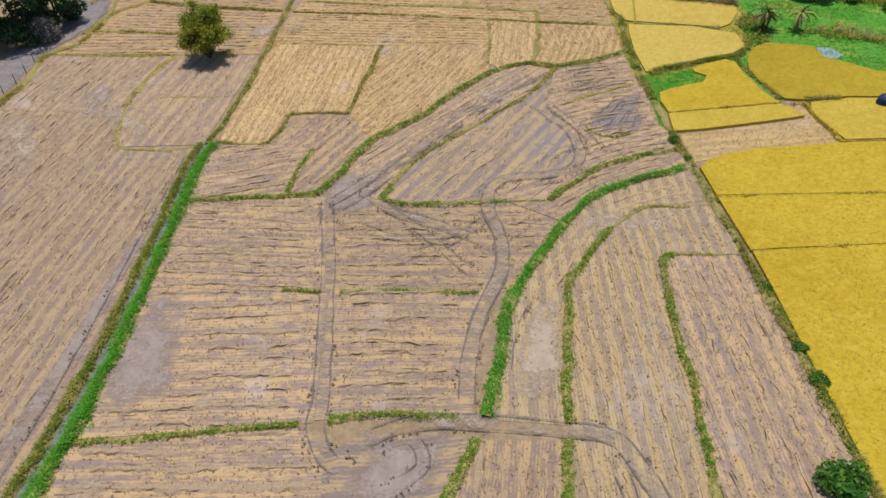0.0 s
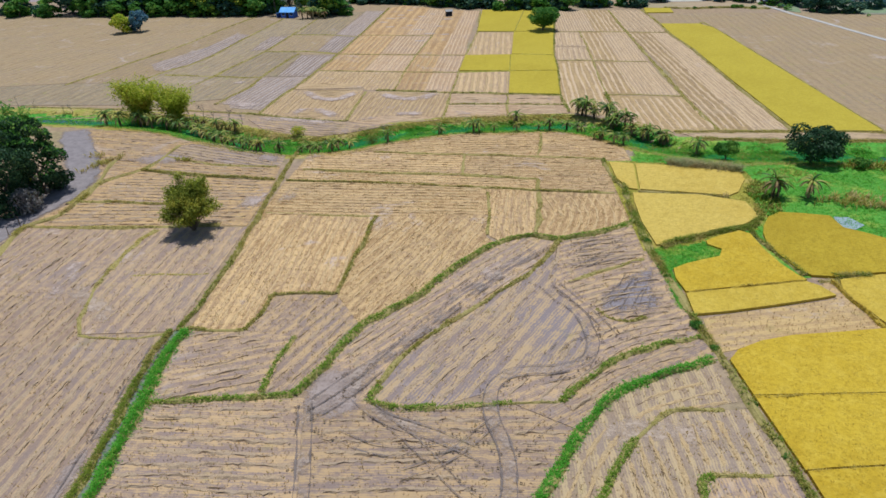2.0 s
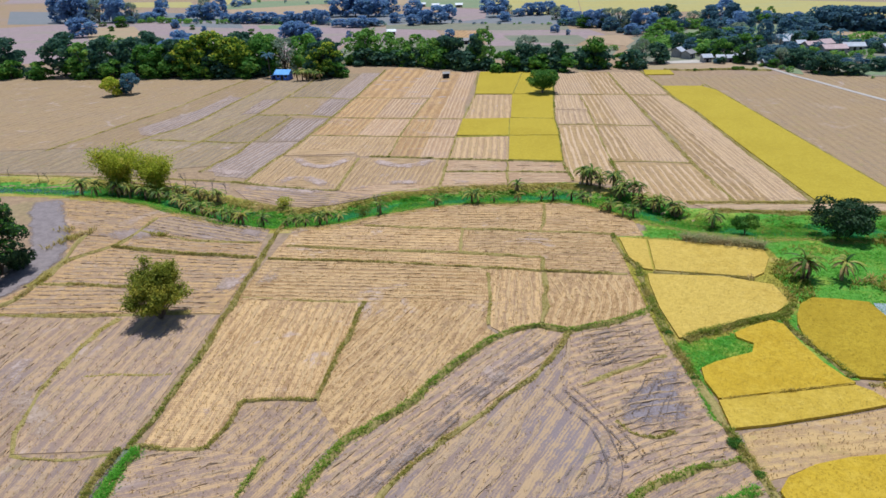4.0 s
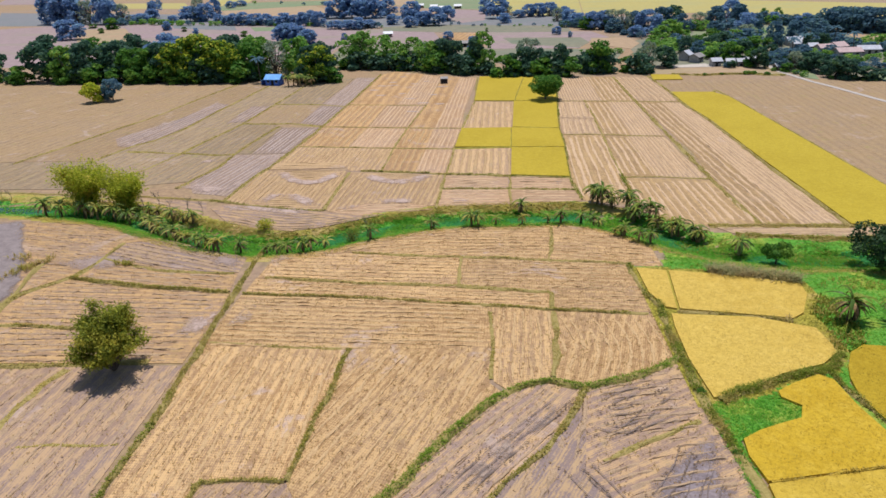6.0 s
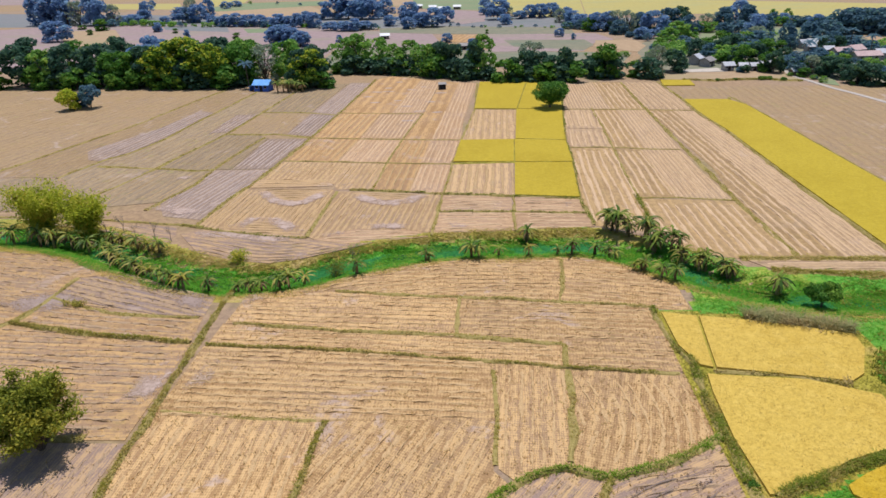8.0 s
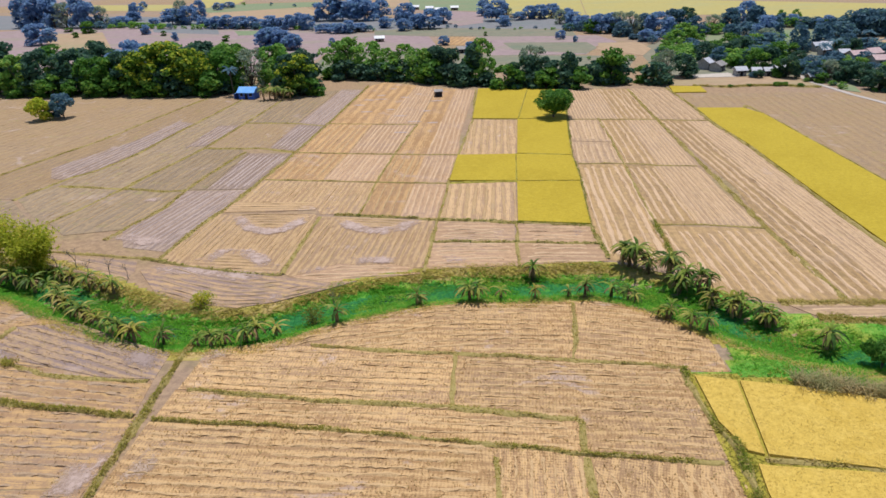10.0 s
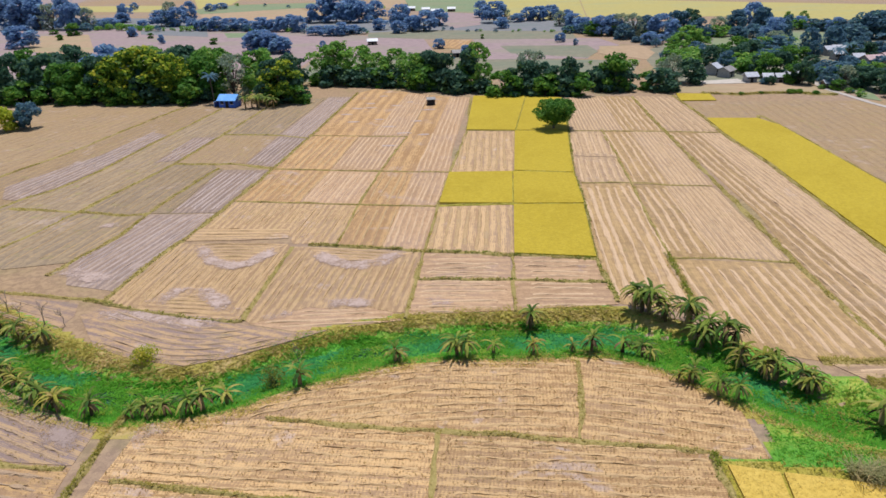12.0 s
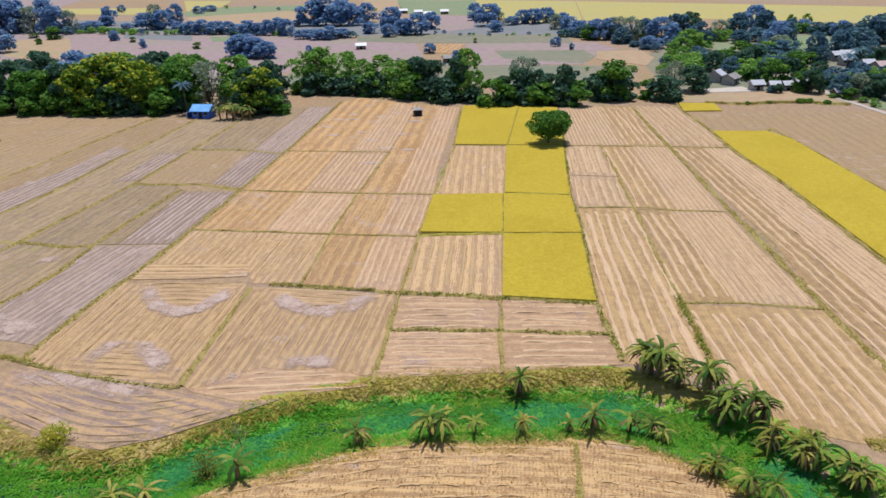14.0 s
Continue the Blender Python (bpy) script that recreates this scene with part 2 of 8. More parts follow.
M_CREEK_GRASS = blade_material("creek_grass", (0.10, 0.37, 0.035), (0.23, 0.54, 0.055), (0.45, 0.55, 0.08), 0.25, 0.65)
M_GOLD_GRASS = blade_material("golden_grass", (0.52, 0.45, 0.10), (0.66, 0.55, 0.18), (0.62, 0.46, 0.22), 0.25, 0.55)
M_HYACINTH = blade_material("water_plants", (0.05, 0.33, 0.11), (0.11, 0.52, 0.16), (0.19, 0.58, 0.10), 0.3, 0.6)
M_RICE_TOP = (crop_material("ripe_crop", (0.52, 0.352, 0.027), (0.57, 0.40, 0.048), (0.455, 0.295, 0.018)), blade_material("ripe_rice", (0.42, 0.29, 0.02), (0.50, 0.36, 0.04), (0.46, 0.35, 0.07), 0.2, 0.35))
M_RICE_AMBER = (crop_material("amber_crop", (0.42, 0.295, 0.02), (0.47, 0.34, 0.03), (0.36, 0.245, 0.014)), blade_material("amber_rice", (0.35, 0.245, 0.015), (0.42, 0.305, 0.03), (0.40, 0.30, 0.045), 0.2, 0.35))
M_RICE_SOFT = (crop_material("soft_crop", (0.54, 0.38, 0.052), (0.59, 0.425, 0.075), (0.49, 0.335, 0.038)), blade_material("soft_rice", (0.45, 0.33, 0.045), (0.52, 0.385, 0.075), (0.47, 0.37, 0.09), 0.2, 0.35))
M_RICE_PALE = (crop_material("pale_crop", (0.57, 0.405, 0.085), (0.62, 0.45, 0.11), (0.52, 0.355, 0.062)), blade_material("pale_ripe_rice", (0.49, 0.36, 0.08), (0.555, 0.42, 0.11), (0.51, 0.40, 0.12), 0.2, 0.35))
M_RICE_FAR = (crop_material("ripening_crop", (0.44, 0.335, 0.03), (0.48, 0.37, 0.042), (0.40, 0.30, 0.024)), blade_material("ripening_rice", (0.36, 0.28, 0.025), (0.41, 0.325, 0.035), (0.37, 0.31, 0.05), 0.15, 0.2))
M_MUD = mud_material("bare_mud", (0.28, 0.21, 0.18), (0.38, 0.295, 0.26))
# Furrow soil, coloured darker to stand for the shadow along the rows.
M_FURROW_SHADE = plain_material("furrow_soil_shade", (0.13, 0.088, 0.05), (0.23, 0.16, 0.095), 4.0)
M_FURROW_SHADE_TAN = plain_material("tan_furrow_soil_shade", (0.30, 0.195, 0.095), (0.42, 0.28, 0.14), 4.0)
M_CLOD = plain_material("clods", (0.17, 0.115, 0.072), (0.28, 0.195, 0.12), 4.0)
M_WATER = plain_material("creek_water", (0.02, 0.06, 0.05), (0.03, 0.10, 0.07), 0.8, 0.12, 0.0, 0.08)
M_BARK = plain_material("bark", (0.075, 0.058, 0.045), (0.16, 0.125, 0.10), 6.0, 0.9, 0.0, 0.6)
M_LEAF_DARK = blade_material("leaf_dark", (0.034, 0.098, 0.072), (0.09, 0.19, 0.115), (0.14, 0.25, 0.085), 0.2, 0.45)
# Distance haze is painted into this leaf colour as strong blue.
M_LEAF_HAZE_BLUE = blade_material("leaf_haze_blue", (0.12, 0.22, 0.40), (0.26, 0.41, 0.64), (0.25, 0.42, 0.54), 0.25, 0.55)
M_LEAF_MID = blade_material("leaf_mid", (0.045, 0.145, 0.02), (0.125, 0.3, 0.045), (0.24, 0.4, 0.06), 0.25, 0.45)
M_LEAF_FLUSH = blade_material("leaf_flush", (0.05, 0.135, 0.02), (0.14, 0.25, 0.025), (0.30, 0.38, 0.03), 0.15, 0.45)
# Green leaf with a weaker blue haze tint mixed into its base colour.
M_LEAF_HAZE_COOL = blade_material("leaf_haze_cool", (0.06, 0.135, 0.20), (0.14, 0.265, 0.35), (0.17, 0.31, 0.28), 0.25, 0.5)
M_LEAF_YELLOW = blade_material("leaf_yellow_green", (0.30, 0.42, 0.03), (0.56, 0.61, 0.06), (0.62, 0.58, 0.07), 0.3, 0.5)
M_LEAF_LIGHT = blade_material("leaf_light", (0.10, 0.27, 0.05), (0.26, 0.47, 0.09), (0.38, 0.52, 0.10), 0.25, 0.5)
M_LEAF_WISPY = blade_material("leaf_wispy", (0.20, 0.28, 0.20), (0.38, 0.46, 0.34), (0.40, 0.42, 0.26), 0.25, 0.45)
M_LEAF_OLIVE = blade_material("leaf_olive", (0.13, 0.17, 0.03), (0.34, 0.36, 0.06), (0.46, 0.42, 0.09), 0.25, 0.45)
M_LEAF_FEATHER = blade_material("leaf_feather", (0.13, 0.17, 0.02), (0.37, 0.40, 0.045), (0.48, 0.44, 0.06), 0.25, 0.4)
M_LEAF_DEEP = blade_material("leaf_deep", (0.016, 0.045, 0.020), (0.05, 0.11, 0.04), (0.10, 0.16, 0.05), 0.2, 0.25)
M_LEAF_BAMBOO = blade_material("leaf_bamboo", (0.29, 0.37, 0.03), (0.60, 0.61, 0.07), (0.70, 0.60, 0.11), 0.25, 0.6)
M_TWIG = blade_material("twigs", (0.16, 0.14, 0.13), (0.30, 0.27, 0.24), (0.22, 0.22, 0.12), 0.2, 0.1)
M_BANANA = blade_material("banana_leaf", (0.035, 0.095, 0.016), (0.28, 0.37, 0.06), (0.46, 0.42, 0.10), 0.3, 0.3, 0.5, True)
M_BANANA_YELLOW = blade_material("banana_leaf_yellow", (0.10, 0.13, 0.02), (0.48, 0.45, 0.07), (0.46, 0.34, 0.13), 0.3, 0.3, 0.55, True)
M_BANANA_DRY = blade_material("banana_dead_leaf", (0.06, 0.04, 0.02), (0.40, 0.27, 0.13), (0.34, 0.25, 0.11), 0.3, 0.1, 0.7, True)


# ---- geometry helpers ----
def mesh_from(name, verts, faces, mat, uvs=None):
    me = bpy.data.meshes.new(name)
    me.from_pydata(verts.tolist() if isinstance(verts, np.ndarray) else verts, [], faces.tolist() if isinstance(faces, np.ndarray) else faces)
    me.materials.append(mat)
    if uvs is not None:
        layer = me.uv_layers.new(name="UVMap")
        idx = np.empty(len(me.loops), dtype=np.int32)
        me.loops.foreach_get("vertex_index", idx)
        layer.data.foreach_set("uv", np.asarray(uvs, dtype=np.float32)[idx].ravel())
    me.update()
    return me


def part(name, me, parent=None, label="", m=None):
    ob = new(name, me)
    if parent is not None:
        ob.parent = parent
    if m is not None:
        ob.matrix_basis = m
    if label:
        tagged(ob, label)
    return ob


def bm_part(name, bm, mat, parent=None, label=""):
    me = bpy.data.meshes.new(name)
    bm.to_mesh(me)
    bm.free()
    me.materials.append(mat)
    return part(name, me, parent, label)


def smooth_line(pts, step=1.0):
    """A Catmull-Rom curve through plan points, sampled about every step metres."""
    p = [np.array(q, float) for q in pts]
    p = [2 * p[0] - p[1], *p, 2 * p[-1] - p[-2]]
    out = []
    for a, b, c, d in zip(p, p[1:], p[2:], p[3:]):
        n = max(1, int(np.linalg.norm(c - b) / step))
        for t in np.arange(n) / n:
            out.append(0.5 * (2 * b + (c - a) * t + (2 * a - 5 * b + 4 * c - d) * t ** 2 + (3 * b - a - 3 * c + d) * t ** 3))
    out.append(p[-2])
    return np.array(out)


def closed_line(pts, step=1.0):
    """A closed Catmull-Rom curve through plan points."""
    p = [np.array(q, float) for q in pts]
    out = []
    for i in range(len(p)):
        a, b, c, d = p[i - 1], p[i], p[(i + 1) % len(p)], p[(i + 2) % len(p)]
        n = max(1, int(np.linalg.norm(c - b) / step))
        for t in np.arange(n) / n:
            out.append(0.5 * (2 * b + (c - a) * t + (2 * a - 5 * b + 4 * c - d) * t ** 2 + (3 * b - a - 3 * c + d) * t ** 3))
    return np.array(out)


def normals_of(line):
    d = np.gradient(line, axis=0)
    d /= np.linalg.norm(d, axis=1, keepdims=True) + 1e-9
    return np.stack([-d[:, 1], d[:, 0]], 1)


def inside(poly, pts):
    """Which of the plan points lie in the polygon."""
    poly = np.asarray(poly, float)
    x, y = pts[:, 0], pts[:, 1]
    hit = np.zeros(len(pts), bool)
    for (x0, y0), (x1, y1) in zip(poly, np.roll(poly, -1, 0)):
        if y0 == y1:
            continue
        hit ^= ((y0 > y) != (y1 > y)) & (x < (x1 - x0) * (y - y0) / (y1 - y0) + x0)
    return hit


def wander(n, size, rng):
    """Smooth random numbers of about -1 to 1 along a line of n samples."""
    k = np.hanning(max(3, int(size)) + 2)
    w = np.convolve(rng.normal(size=n + len(k)), k / np.linalg.norm(k), "same")[:n]
    return np.clip(w, -2, 2) * 0.6


def waves(pts, size, seed):
    """Smooth random numbers of about -1 to 1 over the plan, of a typical size in metres: a sum of crossing waves."""
    r = np.random.default_rng(seed)
    out = np.zeros(len(pts))
    for _ in range(9):
        a, f = r.uniform(0, np.pi), 6.2832 / (size * r.uniform(0.6, 1.9))
        out += np.sin((pts[:, 0] * math.cos(a) + pts[:, 1] * math.sin(a)) * f + r.uniform(0, 6.28))
    return out / 3.0


def blades(points, height, width, rng, lean=0.35, per=3, z=0.0, flat=False):
    """Tufts of pointed, bent blades at plan points: verts and faces."""
    n = len(points)
    base = np.repeat(np.asarray(points, float), per, 0)
    zz = np.repeat(z if isinstance(z, np.ndarray) else np.full(n, z), per)
    m = n * per
    a = rng.uniform(0, 2 * np.pi, m)
    h = height * rng.uniform(0.55, 1.25, m)
    w = width * rng.uniform(0.6, 1.3, m)
    out = np.stack([np.cos(a), np.sin(a)], 1)
    side = np.stack([-np.sin(a), np.cos(a)], 1)
    off = base + rng.normal(0, width * 0.8, (m, 2))
    tip = off + out * (h * lean * rng.uniform(0.4, 1.6, m))[:, None]
    mid = off + out * (h * lean * 0.4)[:, None]
    rise = min(1.0, max(0.4, 1.15 - 0.45 * lean))
    v = np.empty((m, 4, 3))
    v[:, 0, :2], v[:, 0, 2] = off, zz
    v[:, 1, :2], v[:, 1, 2] = mid + side * w[:, None] * 0.6, zz + h * 0.65 * rise
    v[:, 2, :2], v[:, 2, 2] = tip, zz + h * rise
    v[:, 3, :2], v[:, 3, 2] = mid - side * w[:, None] * 0.6, zz + h * 0.65 * rise
    faces = np.arange(m)[:, None] * 4 + np.arange(4)
    return v.reshape(-1, 3), faces


def scatter_in(poly, density, rng):
    poly = np.asarray(poly, float)
    lo, hi = poly.min(0), poly.max(0)
    n = int(np.prod(hi - lo) * density)
    p = rng.uniform(lo, hi, (n, 2))
    return p[inside(poly, p)]


# ---- the ground and the creek bed ----
CREEK = smooth_line([(-140, 138), (-95, 134.8), (-78, 133), (-60, 129.5), (-48, 123.5), (-38, 118.2), (-31, 116), (-25, 116.6), (-20, 119), (-14, 122.6), (-7, 125),
                     (0, 126.2), (8, 126.7), (14.5, 127), (20, 124), (25, 119.5), (29.5, 115), (36, 111.8), (46, 110.5), (60, 110), (90, 109), (140, 108)], 1.0)


def creek_distance(pts):
    d = np.full(len(pts), 1e9)
    near = (pts[:, 1] > 95) & (pts[:, 1] < 150)
    q = pts[near]
    best = np.full(len(q), 1e9)
    for c in CREEK:
        best = np.minimum(best, (q[:, 0] - c[0]) ** 2 + (q[:, 1] - c[1]) ** 2)
    d[near] = np.sqrt(best)
    return d


def bed(pts):
    """Height of the ground: level, but for the creek's bed."""
    t = np.clip((creek_distance(pts) - 1.6) / 3.2, 0, 1)
    return -0.021 - 1.04 * (1 - t * t * (3 - 2 * t))


def build_ground():
    xs = np.concatenate([np.linspace(-3000, -200, 15), np.linspace(-160, -76, 30), np.arange(-74, 72, 1.25), np.linspace(76, 140, 24), np.linspace(180, 3000, 15)])
    ys = np.concatenate([np.linspace(-1500, -40, 8), np.linspace(-10, 95, 12), np.arange(100, 146, 1.0), np.linspace(155, 400, 12), np.linspace(500, 3500, 12)])
    gx, gy = np.meshgrid(xs, ys)
    pts = np.stack([gx.ravel(), gy.ravel()], 1)
    v = np.column_stack([pts, bed(pts)])
    w, h = len(xs), len(ys)
    i = (np.arange(h - 1)[:, None] * w + np.arange(w - 1)).ravel()
    ob = part("ground", mesh_from("ground", v, np.stack([i, i + 1, i + w + 1, i + w], 1), M_GROUND))
    ob.data.polygons.foreach_set("use_smooth", [True] * len(ob.data.polygons))
    tagged(ob, "dry brown farmland soil reaching the horizon", "ground", kind="structure")


build_ground()


# ---- fields ----
def slab(poly, top, uv_dir, period, depth=0.25):
    """A level field with its edges going into the soil; UV x counts rows, UV y runs along them in metres."""
    p = np.asarray(poly, float)
    n = len(p)
    v = np.vstack([np.column_stack([p, np.full(n, top)]), np.column_stack([p, np.full(n, top - depth)])])
    area = np.sum(p[:, 0] * np.roll(p[:, 1], -1) - np.roll(p[:, 0], -1) * p[:, 1])
    order = list(range(n)) if area > 0 else list(range(n))[::-1]
    faces = [order] + [[b, a, a + n, b + n] for a, b in zip(order, order[1:] + order[:1])]
    d = np.array([math.cos(radians(uv_dir)), math.sin(radians(uv_dir))])
    s = np.array([-d[1], d[0]])
    uv = np.column_stack([v[:, :2] @ s / period, v[:, :2] @ d])
    return v, faces, uv


def straw_rows(poly, guide, period, width, height, top, rng, step=0.6, cover=0.85, headland=1.2, furrow=0.0, seed=1):
    """Ragged low swaths of cut straw, along lines at even distance from the guide, and furrow edges coloured dark for
    shade beside them.
    """
    line = np.asarray(guide, float)
    nor = normals_of(line)
    way = np.stack([nor[:, 1], -nor[:, 0]], 1)
    poly = np.asarray(poly, float)
    reach = np.linalg.norm(poly.max(0) - poly.min(0)) + 1
    sets = (([], []), ([], []))
    counts = [0, 0]
    lumps_at, lumps_way = [], []

    def strip(which, c, w, h, keep, prof, jitter):
        n, m = len(c), len(prof)
        q = np.empty((n, m, 3))
        h = np.where(keep & np.roll(keep, 1) & np.roll(keep, -1), h, -0.01)
        for j, (s, z) in enumerate(prof):
            q[:, j, :2] = c + nor * (s * w * 0.5 + rng.normal(0, jitter, n))[:, None]
            q[:, j, 2] = top + (h * z if z > 0 else -0.02)
        i = np.nonzero(keep[:-1] & keep[1:])[0][:, None] * m + counts[which]
        sets[which][0].append(q.reshape(-1, 3))
        for j in range(m - 1):
            sets[which][1].append(i + np.array([j, j + m, j + m + 1, j + 1]))
        counts[which] += n * m

    for k in range(-int(reach / period) - 1, int(reach / period) + 2):
        off = (k + 0.5) * period + wander(len(line), 24, rng) * 0.16 * period + rng.normal(0, 0.06 * period)
        c = line + nor * off[:, None]
        end = headland * rng.uniform(0.3, 1.6)
        keep = inside(poly, c) & inside(poly, c + way * end) & inside(poly, c - way * end)
        if keep.sum() < 3:
            continue
        keep &= ~pressed(c)
        n = len(c)
        fat = (wander(n, 3, rng) * 0.5 + wander(n, 20, rng) * 0.35) * (1.0 if step < 0.8 else 0.5)
        thin = waves(c, 9.0, seed) * 0.6 + wander(n, 9, rng) * 0.85
        w = width * np.clip(1 + fat, 0.35, 1.7) * rng.uniform(0.75, 1.2)
        h = height * np.clip(1 + wander(n, 2, rng) * 0.7, 0.3, 2)
        strip(0, c, w, h, keep & (thin > -1.5 * cover), ((-1, -0.02), (-0.4, 1), (0.4, 0.9), (1, -0.02)), (0.15 if step < 0.8 else 0.06) * width)
        # Low soil rims whose dark colour does the work of furrow shadow.
        if furrow:
            some = keep & (wander(n, 3, rng) + waves(c, 7.0, seed + 50) * 0.7 > 0.95 - 1.3 * furrow)
            e = c + nor * (rng.choice((-1, 1)) * (width * 0.5 + 0.06) + wander(n, 6, rng) * 0.07)[:, None]
            fat = np.clip(0.5 + wander(n, 2, rng) * 0.8, 0.08, 1.6)
            strip(1, e, 0.10 * fat, 0.08 * fat, some, ((-1, -0.02), (0, 1), (1, -0.02)), 0.025)
            d = e[some][::2]
            if len(d):
                lumps_way.append(way[some][::2])
                lumps_at.append(d + way[some][::2] * rng.uniform(-0.3, 0.3, (len(d), 1)) + rng.normal(0, 0.10, d.shape))
    v, f = sets[0]
    rows = (np.vstack(v), np.vstack(f)) if v and sum(len(x) for x in f) else None
    v, f = sets[1]
    ridges = (np.vstack(v), np.vstack(f)) if v and sum(len(x) for x in f) else None
    return rows, ridges, lump_mesh(np.vstack(lumps_at), top, rng, np.vstack(lumps_way)) if lumps_at else None


def straight_guide(poly, angle, step):
    p = np.asarray(poly, float)
    c, r = p.mean(0), np.linalg.norm(p.max(0) - p.min(0)) * 0.75 + 2
    d = np.array([math.cos(radians(angle)), math.sin(radians(angle))])
    return c + np.arange(-r, r, step)[:, None] * d


FIELD_COUNT = 0

# wheel tracks and bare patches press the straw flat
TRACKS = [[(-14.6, 53), (-12.8, 44), (-11.6, 36.4), (-10.5, 28.7), (-10.4, 26), (-9.2, 23.6), (-7, 22.6)],
          [(6.4, 71.9), (8.2, 68.5), (9.9, 65.9), (10.6, 62.9), (10.7, 60), (9.5, 57.5), (6.8, 56.4), (3.3, 56), (1.6, 54.4), (1.1, 52.2), (1.4, 49.6), (2.2, 46.6), (2.4, 43.4), (2, 41), (0.5, 36.7), (-0.3, 32), (-0.3, 27)],
          [(-8, 24.6), (-4.3, 26.4), (-0.5, 26.8), (4.7, 26.5), (9, 26), (10.4, 24.3), (11.8, 20.5), (12, 16)],
          [(-14.4, 50.6), (-11.4, 54.4), (-5.2, 62.4), (0.2, 70), (8, 79.6)],
          [(-11, 53.4), (-7.6, 50.1), (-3.2, 48.1), (1.4, 45.4)],
          [(-14, 49.8), (-10.5, 53.6), (-4.3, 64.6), (1.5, 72.6), (8.6, 80.6)],
          [(-30.4, 61), (-30, 50), (-29.5, 40), (-29, 27), (-29.4, 12)]]
PATCHES = [[(11.4, 67.5), (13.0, 70.2), (15.5, 72.6), (19.8, 75.4), (20, 70.3), (18.6, 65.4), (14.9, 63.4), (12.4, 64.6)],
           [(-8, 25.4), (-4.3, 26.4), (-0.5, 26.4), (0, 25), (-1, 22.5), (-2.5, 20), (-8.4, 19)],
           [(-27.4, 40), (-24, 39.6), (-21.8, 35), (-21, 30), (-21.2, 26.6), (-26.6, 25.4)],
           [(-30, 58), (-29.6, 44), (-29.2, 30), (-29.2, 14), (-31.4, 14), (-31, 30), (-31.2, 44)],
           [(-16, 54), (-12, 58), (-9, 53.4), (-9, 50), (-15, 49.6)],
           [(3, 60), (6, 70), (9, 72), (12, 68), (9, 60), (5, 56)],
           [(2.6, 30), (4, 38), (7, 40), (6.6, 30), (5.5, 27.2), (2.6, 27.4)]]
SWIRLS = [[(12, 66.4), (14.6, 69.4), (17, 73.6)], [(14, 64.6), (15.8, 68), (18.2, 72.6)], [(16.2, 65), (17.4, 68.4), (19.2, 71.6)], [(10.2, 78.1), (12.9, 80), (16.3, 81.3), (19.6, 82)], [(9.3, 76.3), (11.6, 75.2), (14.4, 76.3), (17.5, 78.1)], [(3.6, 54.4), (6.4, 55.2), (9.2, 56.4), (12, 59.4)],
          [(-12.5, 49), (-8, 46.5), (-3, 46.6), (1.6, 48.6)], [(-6.5, 43.6), (-2.4, 45.6), (0.8, 49), (2.6, 51)], [(-9.6, 51.6), (-5, 47.4), (-1.4, 43), (1, 40.6)], [(3.4, 47), (5.4, 49.4), (7.4, 50.8)],
          [(7.6, 72), (9.6, 68.6), (12.2, 63.4), (12.8, 60.4)], [(8.4, 76), (11, 74.6), (13.6, 76.4), (16, 79.6)], [(9.6, 79), (12, 77.6), (15.4, 79), (18.4, 81.6)], [(6.4, 58), (8.6, 61), (11.6, 62), (14, 61.6)],
          [(-6.4, 24.4), (-4, 25.4), (-3, 23.4), (-5, 21.6)], [(2.2, 30), (3, 36), (4.6, 39.4)], [(8.6, 24.8), (9.6, 22.6), (10, 19)]]
TRACK_POINTS = np.vstack([smooth_line(t, 0.6) for t in TRACKS])


def pressed(pts):
    """Plan points that lie under a wheel track or in a bare patch."""
    hit = np.zeros(len(pts), bool)
    lo, hi = pts.min(0) - 1, pts.max(0) + 1
    for c in TRACK_POINTS[np.all((TRACK_POINTS > lo) & (TRACK_POINTS < hi), 1)]:
        hit |= (pts[:, 0] - c[0]) ** 2 + (pts[:, 1] - c[1]) ** 2 < 0.75
    for p in PATCHES[1:6]:
        p = np.asarray(p)
        if np.all(p.min(0) < hi) and np.all(p.max(0) > lo):
            hit |= inside(p.mean(0) + (p - p.mean(0)) * 0.8, pts)
    return hit


def clods(poly, density, top, rng):
    """Dark lumps of turned soil and old stubble: small uneven pyramids."""
    p = scatter_in(poly, density, rng)
    return lump_mesh(p, top, rng) if len(p) else None


def lump_mesh(p, top, rng, way=None):
    """Small uneven pyramids at plan points, stretched along the rows where their way is given."""
    n = len(p)
    a = rng.uniform(0, 2 * np.pi, n)
    s = rng.uniform(0.03, 0.10, n)
    along = np.tile([1.0, 0.0], (n, 1)) if way is None else way
    across = np.stack([-along[:, 1], along[:, 0]], 1)
    long, wide = (1.6, 1.0) if way is None else (2.0, 0.6)
    v = np.empty((n, 4, 3))
    for j in range(3):
        ang = a + j * 2.1
        v[:, j, :2] = p + along * (s * np.cos(ang) * long)[:, None] + across * (s * np.sin(ang) * wide)[:, None]
        v[:, j, 2] = top - 0.01
    v[:, 3, :2], v[:, 3, 2] = p, top + s * 0.8
    i = np.arange(n)[:, None] * 4
    return v.reshape(-1, 3), np.vstack([i + np.array(f) for f in ((0, 1, 3), (1, 2, 3), (2, 0, 3))])


